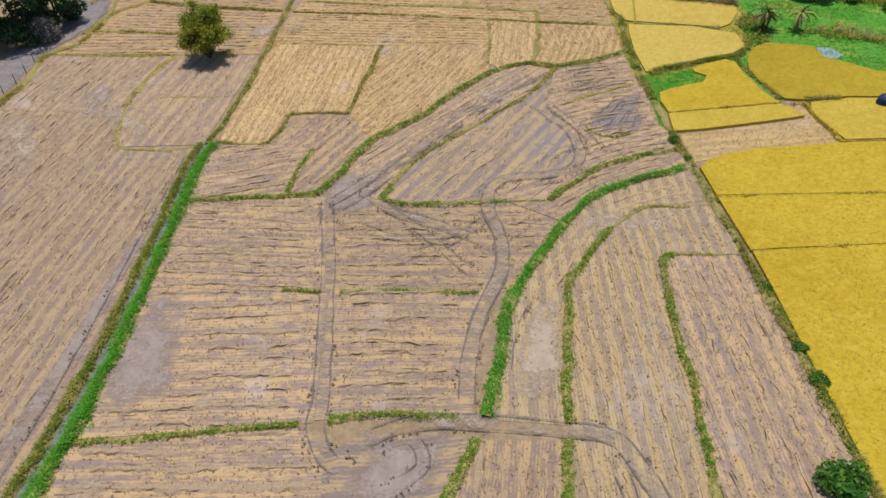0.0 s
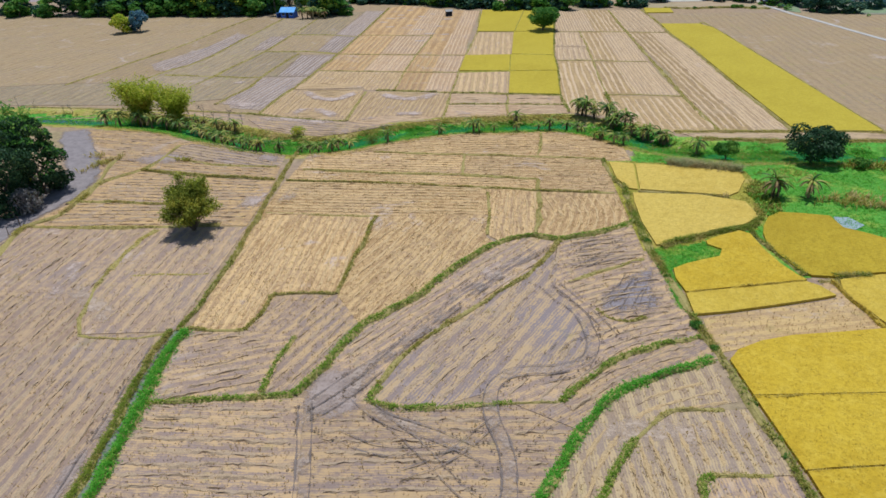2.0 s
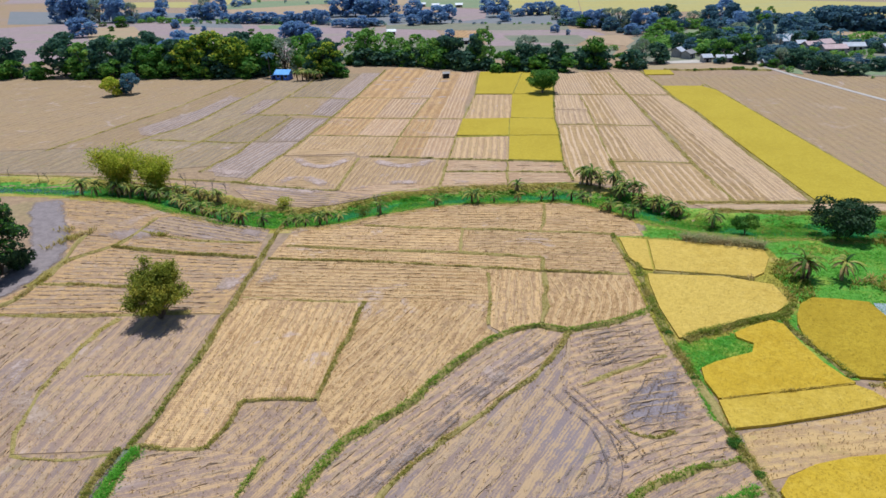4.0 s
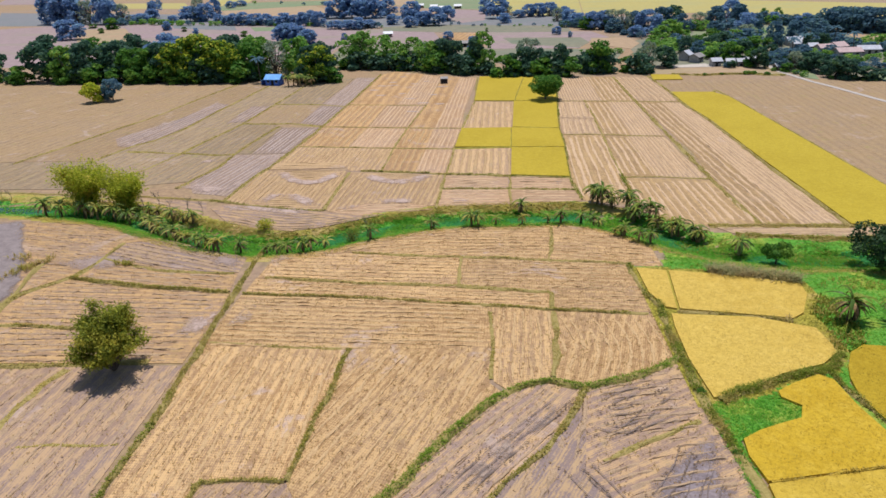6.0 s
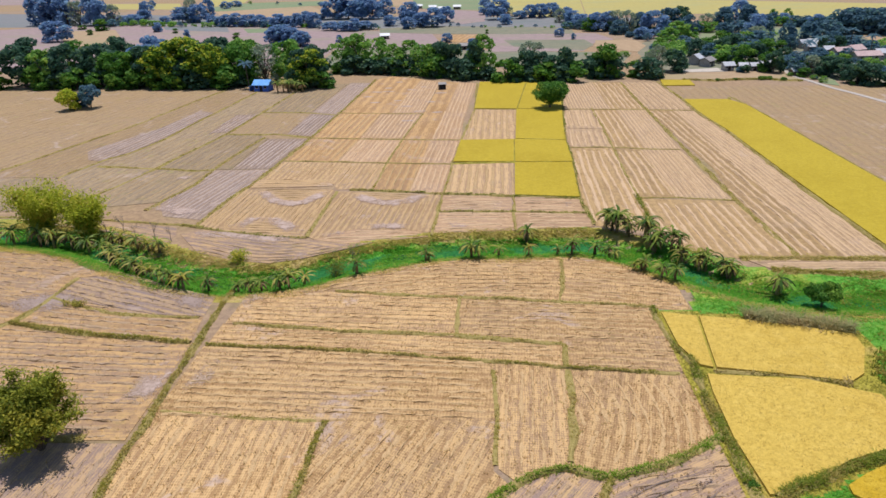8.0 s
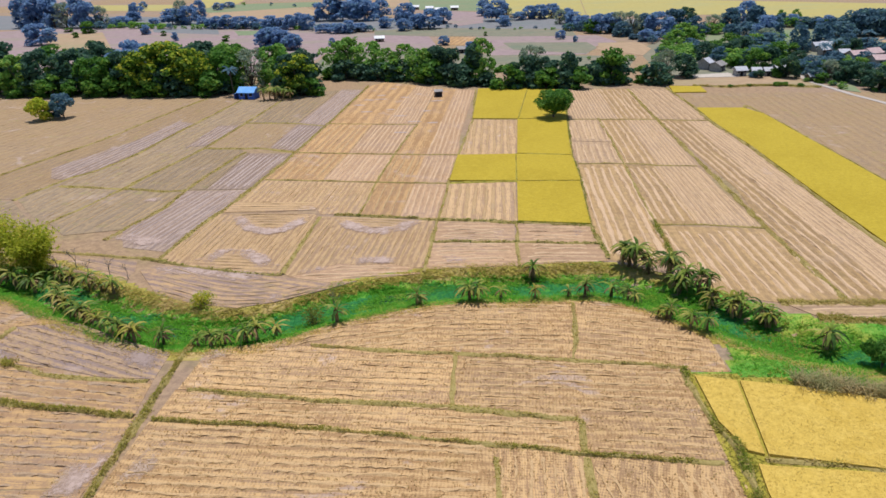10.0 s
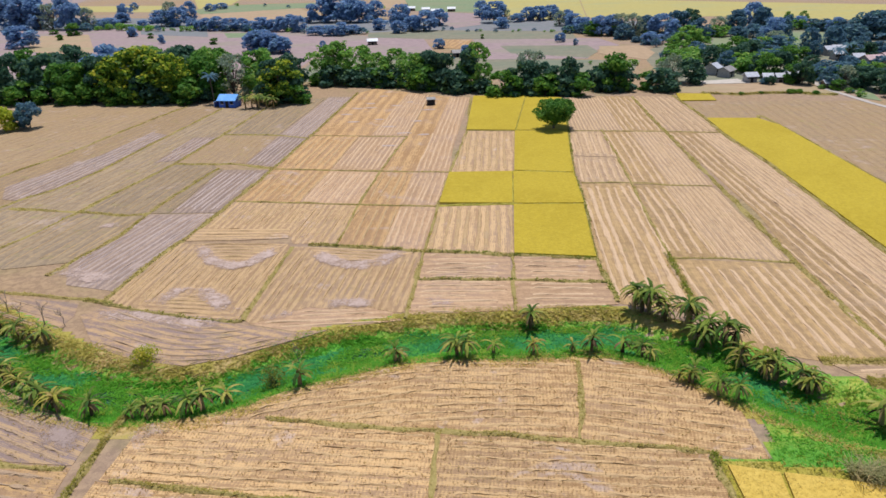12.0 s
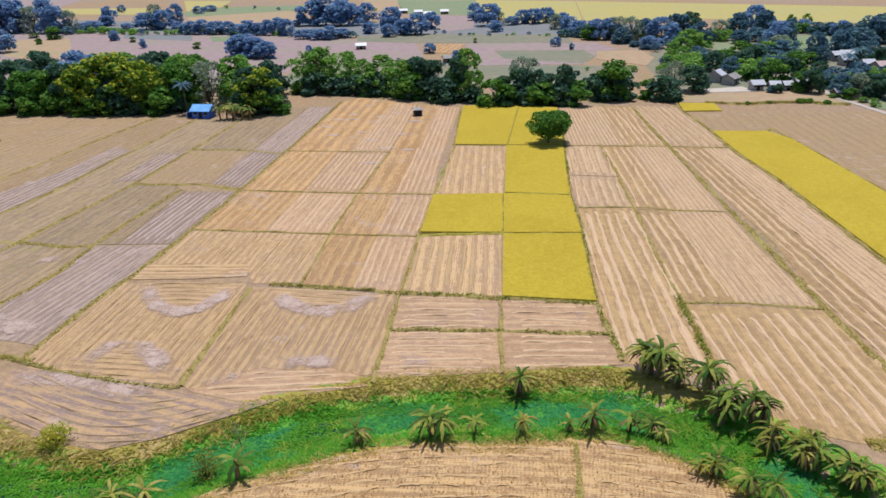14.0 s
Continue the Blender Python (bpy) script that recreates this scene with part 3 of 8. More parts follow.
def field(poly, mat, angle=0.0, period=1.3, swath=0.5, height=0.10, label="harvested rice field with pale straw swaths on dry soil",
          guide=None, step=0.4, cover=0.85, lumps=0.0, tufts=0.0, headland=1.2, furrow=None, lift=0.0):
    """One harvested field: level soil, its swaths of straw, and lumps."""
    global FIELD_COUNT
    rng = np.random.default_rng(100 + FIELD_COUNT)
    top = 0.012 * (FIELD_COUNT % 5) + lift
    FIELD_COUNT += 1
    ob = part("field", mesh_from("field", *slab(poly, top, angle, period)[:2], mat, slab(poly, top, angle, period)[2]))
    tagged(ob, label, "rice field", kind="structure")
    if furrow is None:
        furrow = 0.0 if step > 0.8 else min(0.7, 0.25 + 0.22 * lumps)
    lumps *= 0.12
    if mat == M_TAN:
        furrow *= 0.45
    if step < 0.8:
        swath, cover = swath * 0.8, cover * 0.75
    g = straight_guide(poly, angle, step) if guide is None else smooth_line(guide, step)
    if swath > 0:
        rows, ridges, edges = straw_rows(poly, g, period, swath, height, top, rng, step, cover, headland, furrow, FIELD_COUNT)
        if rows:
            tagged(part("straw_swaths", mesh_from("straw_swaths", *rows, M_STRAW_LILAC if mat == M_LILAC_FAR else M_STRAW_ROSY if mat in (M_PALE_FAR, M_RIDGED, M_PINK_FAR) else M_STRAW_TAN if mat == M_TAN else M_STRAW_OLD if mat in (M_LILAC, M_GREY, M_MUDDY, M_OCHRE) else M_STRAW), ob), kind="stuff")
        if ridges:
            tagged(part("furrow_edges", mesh_from("furrow_edges", *ridges, M_FURROW_SHADE_TAN if mat in (M_TAN, M_TAN_FAR, M_PINK_FAR, M_RIDGED, M_PALE_FAR) else M_FURROW_SHADE), ob), kind="stuff")
        if edges:
            tagged(part("furrow_clods", mesh_from("furrow_clods", *edges, M_FURROW_SHADE_TAN if mat == M_TAN else M_CLOD), ob), kind="stuff")
    if lumps:
        c = clods(poly, lumps, top, rng)
        if c:
            tagged(part("soil_clods", mesh_from("soil_clods", *c, M_CLOD), ob), kind="stuff")
    if tufts:
        p = scatter_in(poly, tufts, rng)
        p = p[~pressed(p)]
        tagged(part("stubble_tufts", mesh_from("stubble_tufts", *blades(p, 0.16, 0.07, rng, 0.5, 2, top), M_STUBBLE), ob), kind="stuff")
    return ob


M_STUBBLE = blade_material("stubble_blades", (0.42, 0.28, 0.12), (0.60, 0.43, 0.20), (0.47, 0.38, 0.13), 0.22, 0.35)

# near block, between the ditch and the ripe rice
field([(-27, 12), (-27, 24.3), (-11, 26), (-9, 23), (-6, 12)], M_GREY, 3, 1.35, 0.55, 0.10, lumps=1.2, tufts=6)
field([(-8, 12), (-9.5, 24), (-7, 25.6), (0.5, 25.6), (-3.5, 12)], M_MUDDY, 8, 1.6, 0.3, 0.05, "bare grey headland of a harvested field", lumps=0.8, tufts=2)
field([(-26.6, 24.5), (-27.8, 39.3), (-12, 39), (-10.6, 26.4)], M_GREY, 4, 1.45, 0.5, 0.11, lumps=1.2, tufts=5)
field([(-10.6, 26.6), (-11.8, 39.2), (1, 39.4), (0, 27.2)], M_GREY, 2, 1.35, 0.5, 0.11, lumps=1.2, tufts=5)
field([(-27.8, 39.2), (-28.6, 51.2), (-14.6, 52.3), (-12.2, 39)], M_GREY, -1, 1.25, 0.5, 0.10, lumps=1.8, tufts=5)
field([(-12.2, 39.2), (-14.4, 52.3), (-9, 52.2), (-3, 51.3), (3, 51.8), (8.2, 48.8), (3.4, 40), (2, 39.4)], M_GREY, 1, 1.2, 0.45, 0.10, lumps=2.2, tufts=5)
field([(2, 27), (1.2, 27), (2.4, 36.8), (3.5, 40), (8.1, 48.8), (11.8, 53.3), (20.8, 58), (21.4, 52.5), (15.7, 51.1), (12, 48), (9.7, 44), (7.9, 40.8), (7.3, 36.9), (6.4, 26.8)], M_PALE, 90, 1.3, 0.4, 0.05,
      guide=[(4, 20), (4.4, 30), (5, 38), (7.5, 43.5), (10.5, 49), (14, 52.3), (19, 54.2), (24, 55)], lumps=0.5, tufts=3)
field([(0.4, 25.4), (-3.5, 12), (5.6, 12), (6.3, 25.6)], M_GREY, 84, 1.2, 0.5, 0.09, lumps=1, tufts=4)
field([(6.4, 12), (6.4, 26.8), (7.3, 36.9), (8, 40.8), (9.7, 44), (12, 48), (15.7, 51.1), (22, 51.6), (22.8, 44.7), (16, 44.4), (15.5, 40), (15.2, 30), (15, 12)], M_PALE, 91.5, 1.15, 0.55, 0.09, lumps=0.8, tufts=5)
field([(15.2, 12), (15.4, 32), (15.8, 44.2), (22.6, 44.6), (23.6, 33), (24.3, 12)], M_GREY, 92, 1.2, 0.55, 0.09, lumps=1.2, tufts=5)
# diagonal strips in the middle
field([(-14.4, 52.4), (-14, 56.2), (-11.4, 62.8), (-6.8, 67.8), (-3.2, 73.4), (2.3, 80.3), (6.7, 82.3), (9.9, 81.4), (6.3, 74.2), (3.5, 70.6), (-2.8, 63.5), (-6.7, 58.4), (-9.3, 52.2)], M_GREY, 52, 1.0, 0.4, 0.08, lumps=1.2, tufts=4)
field([(-9.2, 52.2), (-6.7, 58.4), (-2.8, 63.5), (3.5, 70.6), (6.3, 74.2), (9.9, 81.2), (9.6, 78), (8.4, 70), (10.8, 64), (10.9, 60), (9.6, 57.3), (6.8, 56.1), (3.4, 55.7), (1.1, 53.4), (-3.4, 51.4)], M_MUDDY, 60, 1.5, 0.55, 0.10,
      guide=[(-8, 47), (-4, 52.8), (-0.7, 57.5), (2.4, 61.9), (4.9, 66.9), (6.7, 71.4), (9, 80), (11, 86)], lumps=1.0, tufts=2.5, furrow=0.35)
field([(9.9, 81.2), (19.6, 85.4), (20.2, 78), (21.2, 63), (20.9, 61.3), (16.7, 60.1), (12.3, 57.7), (8.6, 54.1), (6.8, 52.2), (1.0, 52), (1.0, 53.6), (3.3, 55.9), (6.7, 56.3), (9.5, 57.5), (10.7, 60), (10.6, 64), (8.2, 70), (9.4, 78)], M_GREY, 30, 1.0, 0.4, 0.10,
      guide=[(2, 48), (6, 53), (10.4, 57.7), (14.5, 60.7), (19, 62.1), (26, 63)], lumps=2.0, tufts=3.5, furrow=0.75)
field([(8.1, 48.9), (3.2, 51.8), (6.8, 52.1), (8.6, 54), (12.3, 57.6), (16.7, 60), (20.9, 61.2), (21.6, 58.2), (20.8, 58), (16.6, 56.2), (11.8, 53.3)], M_GREY, 35, 1.1, 0.45, 0.08,
      guide=[(2, 46), (6, 50.5), (9, 53), (13, 56.2), (18, 58.8), (24, 60.5)], lumps=1, tufts=4)
field([(-28.2, 51.4), (-28.6, 61.8), (-22.8, 62), (-17.6, 61), (-18.4, 52.3)], M_GREY, 20, 1.3, 0.35, 0.12, cover=0.5, lumps=4, tufts=4)
field([(-18.3, 52.3), (-17.7, 61), (-22.6, 62.1), (-21.8, 68.6), (-14.7, 68.9), (-11.2, 63.1), (-14, 56.2), (-15.6, 52.7)], M_GREY, 65, 1.3, 0.35, 0.09, cover=0.6, lumps=2.5, tufts=5)
# upper block to the creek
field([(-28.4, 62.2), (-29, 88.8), (-13.4, 88), (-14.5, 74.4), (-15.1, 68.9), (-21.9, 68.7), (-22.8, 62.2)], M_TAN, 88, 1.0, 0.4, 0.07, lumps=0.5, tufts=6)
field([(-15, 68.8), (-13.3, 88), (1.2, 88.4), (1, 82), (2.2, 80.4), (-3.2, 73.5), (-6.8, 67.9), (-11.4, 62.9)], M_TAN, 68, 1.05, 0.45, 0.08, lumps=0.6, tufts=6)
field([(-28.9, 88.6), (-28.6, 100), (-8.7, 98.6), (1.5, 97.1), (1.3, 88.2), (-13.3, 88)], M_TAN, -3, 0.95, 0.42, 0.09, lumps=0.7, tufts=6)
field([(1.4, 82.2), (1.5, 97), (8.3, 96), (7.9, 88), (7, 82.4), (2.6, 80.9)], M_TAN, 86, 1.0, 0.4, 0.08, lumps=0.6, tufts=6)
field([(7, 82.4), (8.3, 96), (20.1, 95.1), (19.8, 90), (19.6, 86.6), (17, 84), (10.6, 81.7)], M_TAN, 75, 1.1, 0.4, 0.08,
      guide=[(11, 76), (13, 82), (14.5, 86), (14.8, 90), (14, 95), (12.5, 100)], lumps=0.6, tufts=6)
field([(-28.4, 100.2), (-28.2, 104.7), (-15.7, 103.3), (-1.8, 102), (8.4, 100.4), (8.4, 96.2), (-3, 97.8)], M_TAN, -4, 0.95, 0.42, 0.08, lumps=0.6, tufts=6)
field([(-28, 104.8), (-27.5, 111.6), (-17.1, 112.5), (-2.3, 110.8), (-2.3, 102.2), (-15.7, 103.4)], M_TAN, -4, 1.0, 0.4, 0.08, lumps=0.5, tufts=6)
field([(-2.2, 102.2), (-2.2, 110.8), (19.5, 108.2), (19.4, 103), (20.1, 95.4), (8.6, 96.2), (8.5, 100.3)], M_TAN, -4, 1.0, 0.42, 0.08, lumps=0.5, tufts=6)
field([(-27, 111.4), (-20.5, 113.6), (-14.5, 117.4), (-7.3, 120), (-1.2, 121.4), (10.7, 121.8), (9.4, 109.8), (-7.3, 111.3), (-17, 112.4)], M_TAN, -3, 1.05, 0.4, 0.08,
      guide=[(-34, 106), (-24, 110), (-14, 113.5), (-4, 115.6), (6, 116), (14, 115)], lumps=0.5, tufts=6)
field([(10.8, 121.8), (16, 121.4), (20, 117.6), (23.4, 113.4), (23.4, 107), (19.6, 108), (9.4, 109.8)], M_TAN, -12, 1.1, 0.4, 0.07, lumps=0.5, tufts=5)
# fields west of the ditch
field([(-60, 10), (-60, 70), (-42, 69), (-39, 61), (-30.4, 61.4), (-29.6, 50), (-29, 40), (-28.6, 26), (-29, 10)], M_LILAC, 87, 1.25, 0.5, 0.10, lumps=0.7, tufts=2.5)
field([(-59.8, 69.4), (-59.8, 84.8), (-40.8, 84.6), (-41.7, 68.6)], M_LILAC, 85, 1.4, 0.45, 0.09, lumps=0.6, tufts=2)
field([(-41.8, 69), (-41, 84.8), (-29.6, 84.8), (-29.8, 61.8), (-39, 61.2)], M_LILAC, 86, 1.5, 0.45, 0.07, lumps=0.4, tufts=2)
field([(-59.6, 85.2), (-57, 92.9), (-37.4, 91.6), (-29.9, 92), (-29.8, 85.2)], M_OCHRE, 1, 1.1, 0.4, 0.09, lumps=0.8, tufts=2, furrow=0.22)
field([(-57, 93), (-56.5, 100), (-52.3, 105), (-38.3, 101.9), (-30.2, 100.9), (-30, 92.2), (-40, 91.7)], M_OCHRE, -4, 1.1, 0.4, 0.09, lumps=0.8, tufts=2, furrow=0.22)
field([(-52, 105.2), (-51.4, 111), (-36.6, 106.6), (-31, 106.2), (-30.4, 101.2), (-38, 102.1)], M_OCHRE, -8, 1.1, 0.4, 0.08, lumps=0.6, tufts=2, furrow=0.22)
field([(-51.4, 111.2), (-51, 116.4), (-45, 117.4), (-37, 113.4), (-31.3, 111), (-31, 106.4), (-36.6, 106.8)], M_MUDDY, -22, 1.0, 0.35, 0.08, lumps=1, tufts=2)
field([(-52, 106.5), (-57, 101), (-61, 106), (-63, 112), (-74, 125), (-60, 124), (-45.5, 117.6), (-51.2, 116.4)], M_OCHRE, -10, 1.2, 0.4, 0.06, lumps=0.5, tufts=2)

def straw_mat(x, y, turn, long, wide):
    """A thin spread of pale straw left lying on the stubble: a low uneven mound."""
    rng = np.random.default_rng(int(abs(x) * 53 + y * 7))
    n, rings = 14, ((1.0, -0.02), (0.75, 0.05), (0.4, 0.09))
    v, f = [], []
    for share, z in rings:
        for i in range(n):
            a = 2 * math.pi * i / n
            k = share * rng.uniform(0.75, 1.15)
            v.append((long * k * math.cos(a), wide * k * math.sin(a), z + rng.uniform(0, 0.02)))
    for r in range(len(rings) - 1):
        f += [(r * n + i, r * n + (i + 1) % n, (r + 1) * n + (i + 1) % n, (r + 1) * n + i) for i in range(n)]
    f.append(tuple(range((len(rings) - 1) * n, len(rings) * n)))
    ob = part("straw_mat", mesh_from("straw_mat", v, f, M_STRAW_LILAC))
    tagged(ob, "thin mat of pale straw lying on a harvested field", "straw", group="straw mats on the far fields")
    ob.matrix_basis = pose(x, y, 0.06, 0, 0, turn)


# across the creek
FAR = dict(step=0.9, tufts=0.0, cover=1.2)


def cut(poly, a, b, side):
    """The part of a plan polygon on one side of the line from a to b (1: left of it, -1: right of it)."""
    out, n = [], len(poly)
    dist = [side * ((b[0] - a[0]) * (y - a[1]) - (b[1] - a[1]) * (x - a[0])) for x, y in poly]
    for i in range(n):
        j = (i + 1) % n
        if dist[i] >= 0:
            out.append(poly[i])
        if dist[i] * dist[j] < 0:
            k = dist[i] / (dist[i] - dist[j])
            out.append((poly[i][0] + k * (poly[j][0] - poly[i][0]), poly[i][1] + k * (poly[j][1] - poly[i][1])))
    return out


def two_passes(poly, a, b, west, east, angle):
    """A plot harvested in two ways: its western and its eastern part, each with its own soil and rows."""
    for side, (mat, period, swath, height, furrow) in ((1, west), (-1, east)):
        field(cut(poly, a, b, side), mat, angle, period, swath, height, furrow=furrow, **FAR)


ARC_A = [(-37.5, 132.0), (-36.6, 133.5), (-34.8, 135.8), (-32.3, 136.1), (-29.5, 134.7), (-27.3, 131.9), (-25.2, 129.4)]
ARC_B = [(-38.4, 150.8), (-35.5, 147.4), (-32.5, 144.3), (-29.3, 143.7), (-27.5, 145.8), (-26.1, 148.7), (-24.9, 150.5)]
ARC_C = [(-21.8, 149.3), (-19.4, 146.4), (-16.9, 144.3), (-14.2, 143.6), (-11.7, 144.2), (-9.4, 145.9), (-6.9, 147.2)]
ARC_D = [(-23.5, 128.5), (-21.1, 130.0), (-18.0, 132.3), (-14.5, 131.7), (-11.4, 132.3), (-7.9, 130.8)]
field([(-43.6, 130.6), (-41, 132.6), (-37.2, 131.3), (-31.4, 129.7), (-25.4, 128.6), (-18.4, 126.7), (-14.6, 127.2), (-18.8, 124.6), (-23.6, 121.8), (-27.6, 120.4), (-33, 121.4), (-38.6, 124)], M_GREY, -18, 1.05, 0.36, 0.09,
      guide=[(-46, 131), (-41.0, 127.9), (-34.5, 124.6), (-29.3, 122.9), (-23.6, 123.4), (-16, 126.4)], furrow=0.15, **FAR)
field([(-44.2, 130.4), (-45.4, 133.6), (-60, 136.2), (-70, 137.4), (-66, 135.3), (-57, 132.8), (-50, 129.4), (-44.6, 127)], M_LILAC, -22, 1.4, 0.3, 0.06, **FAR)
field([(-42.3, 134.2), (-40.8, 133.2)] + ARC_A + [(-24.8, 133.4), (-24.6, 141.2), (-24.3, 149.6)] + ARC_B[::-1] + [(-40.6, 151.4), (-41.7, 144)], M_TAN_FAR, 86, 0.95, 0.34, 0.09, furrow=0.15, **FAR)
field([(-24.3, 129.4), (-24.2, 133.4), (-24, 141.2), (-23.7, 149.6)] + ARC_C + [(-6.2, 147.3), (-6.2, 139), (-6.9, 131)] + ARC_D[::-1], M_TAN_FAR, 84, 0.95, 0.34, 0.09, furrow=0.15, **FAR)
field([(-6.7, 130.3), (-6.2, 139), (5.2, 138.5), (5.2, 131.2), (0, 130.8)], M_PINK_FAR, -1, 1.3, 0.45, 0.11, furrow=0.3, **FAR)
field([(5.4, 131.3), (5.3, 138.5), (16.7, 137.6), (16.8, 132.4), (9, 131.7)], M_PINK_FAR, -1, 1.35, 0.45, 0.11, furrow=0.3, **FAR)
field([(-6.2, 139.4), (-5.8, 147.4), (5.5, 146), (5.3, 138.9)], M_PINK_FAR, -2, 1.3, 0.45, 0.11, furrow=0.3, **FAR)
field([(5.5, 138.9), (5.8, 146), (16.4, 144.5), (16.7, 138)], M_PINK_FAR, -2, 1.3, 0.45, 0.11, furrow=0.3, **FAR)
field(ARC_A + [(-28.5, 129.9), (-31.6, 130.5), (-34.8, 131.4)], M_TAN_FAR, -6, 0.95, 0.34, 0.09, furrow=0.25, **FAR)
field(ARC_B + [(-29, 151), (-33.3, 151.3)], M_TAN_FAR, -2, 0.95, 0.34, 0.09, furrow=0.25, **FAR)
field(ARC_C + [(-13.1, 148.3)], M_TAN_FAR, -7, 0.95, 0.34, 0.09, furrow=0.25, **FAR)
field(ARC_D + [(-7.1, 129.2), (-14.6, 127.5), (-18.4, 126.9)], M_PINK_FAR, 4, 1.0, 0.34, 0.09, furrow=0.2, **FAR)
BOLD, FINE, GOLDEN, ROSY = (M_RIDGED, 1.35, 0.5, 0.16, 0.3), (M_PALE_FAR, 0.8, 0.26, 0.07, 0.0), (M_ORANGE, 1.5, 0.36, 0.10, 0.0), (M_PINK_FAR, 1.0, 0.36, 0.09, 0.0)
PLAIN = (M_ORANGE, 2.6, 0.1, 0.04, 0.0)
field([(-39.5, 156.6), (-38.3, 168.3), (-17.7, 166.2), (-17.8, 155.6), (-18.3, 150.6), (-24.2, 150.6), (-26.5, 156)], M_TAN_FAR, 86, 1.0, 0.36, 0.09, **FAR)
two_passes([(-18.1, 150.3), (-17.6, 155.6), (-17.4, 166), (-5, 164.6), (-5.8, 147.8)], (-11.6, 149), (-10.6, 166), GOLDEN, ROSY, 87)
field([(-5.6, 147.8), (-4.7, 164.6), (6.8, 165.2), (6, 146.2)], M_TAN_FAR, 88, 1.5, 0.6, 0.13, furrow=0.2, **FAR)
two_passes([(-38.3, 168.6), (-36.7, 186.4), (-16.4, 184.2), (-17.4, 166.5)], (-27.4, 167), (-25.6, 186), GOLDEN, ROSY, 85)
two_passes([(-17.2, 166.5), (-16.2, 184), (-3.6, 182.7), (-4.8, 164.9)], (-11, 165), (-9.9, 184), GOLDEN, ROSY, 86)
two_passes([(-36.7, 186.8), (-34.9, 212), (-13.8, 209.4), (-16.3, 184.5)], (-25.8, 186), (-24.2, 211), GOLDEN, ROSY, 86)
two_passes([(-16, 184.4), (-13.5, 209.3), (-11, 256), (0, 252), (-3.2, 201), (-3.6, 183)], (-9.8, 184), (-5.4, 254), PLAIN, ROSY, 87)
two_passes([(-34.9, 212.3), (-32, 262), (-28, 268), (-11.3, 256.4), (-13.7, 209.8)], (-21.6, 211), (-17.6, 262), PLAIN, ROSY, 87)
field([(-3.2, 183.2), (-0.8, 213.8), (9.9, 212.6), (8, 183)], M_TAN_FAR, 88, 1.5, 0.6, 0.13, **FAR)
field([(17, 132.6), (16.5, 142.4), (18.2, 165.8), (19.1, 175.2), (27.2, 175), (25.6, 144.8), (25, 130)], M_RIDGED, 88, 1.35, 0.62, 0.14, furrow=0.3, **FAR)
field([(19.1, 175.6), (19.8, 191.9), (28, 190.4), (27.3, 175.4)], M_PALE_FAR, 86, 1.35, 0.5, 0.13, furrow=0.2, **FAR)
field([(19.9, 192.3), (21.8, 211.6), (28.8, 211), (28.2, 190.8)], M_PALE_FAR, 86, 1.35, 0.5, 0.13, furrow=0.2, **FAR)
two_passes([(25.9, 144.8), (27.3, 174), (40, 172.6), (40, 143), (31.4, 144.4)], (31.6, 143), (32.4, 175), BOLD, FINE, 89)
field([(25.4, 131), (25.9, 144.3), (40, 142.6), (40.7, 132), (40.8, 121.2), (34, 120.8), (29, 122.6), (26.5, 126)], M_RIDGED, 90, 1.4, 0.55, 0.13, furrow=0.3, **FAR)
two_passes([(27.4, 174.4), (28.9, 211), (41.6, 209.5), (40.2, 173)], (33.4, 173), (34.6, 212), BOLD, FINE, 88)
two_passes([(22, 212), (25.5, 250), (43, 249), (42, 210)], (33.4, 210), (35, 250), FINE, BOLD, 88)
two_passes([(40.9, 121), (40.8, 143), (42.4, 160), (42.4, 209.4), (53, 207.6), (53.6, 187), (53, 154), (52.6, 121)], (46.6, 120), (48.2, 210), BOLD, FINE, 90)
field([(42.4, 210), (43.4, 249), (54, 247), (53.6, 221), (53, 208.2)], M_PALE_FAR, 89, 1.35, 0.4, 0.10, **FAR)
field([(34, 120.6), (40.6, 120.8), (66, 120), (66, 116), (40, 116.6), (36, 118)], M_PALE_FAR, 0, 1.6, 0.4, 0.07, **FAR)
field([(67.6, 120), (67.6, 214), (65.6, 221), (54.4, 222), (54.2, 240), (100, 237), (150, 232), (150, 118)], M_BROWN, 86, 2.2, 0.1, 0.04, "brown harvested field with faint straw lines", **FAR)
field([(-40.5, 152), (-39.7, 156.6), (-26, 156), (-25.4, 152.6), (-32, 152)], M_TAN_FAR, -1, 1.0, 0.35, 0.08, lift=0.06, **FAR)
LINE_E = [(-42.6, 134), (-41.9, 144), (-40.8, 150.4), (-39.6, 158), (-38.5, 170.5), (-37, 185.8), (-35.5, 207.3), (-34.1, 232), (-32.5, 262)]
LINE_D = [(-53.6, 141), (-52.9, 144.6), (-50.9, 152.8), (-50.4, 158), (-50.4, 163), (-49.5, 174), (-48.5, 182), (-47.7, 187.4)]
LINE_C = [(-67, 146), (-64.2, 155.3), (-62.9, 162), (-61, 173), (-59.3, 182.4), (-57.7, 191.5), (-57, 201), (-56, 214), (-54, 245)]
LINE_B = [(-79, 159), (-76.2, 170), (-73.1, 176.6), (-70.6, 187.6), (-69.7, 202.7), (-68.7, 214.7), (-67.2, 232), (-66, 248)]
LINE_A = [(-95, 158), (-88.6, 184.3), (-86.7, 192), (-84.3, 202.3), (-82.5, 215.8), (-80.2, 231.8), (-77.3, 248)]
LILAC_LABEL = "harvested field with pale lilac straw lines"
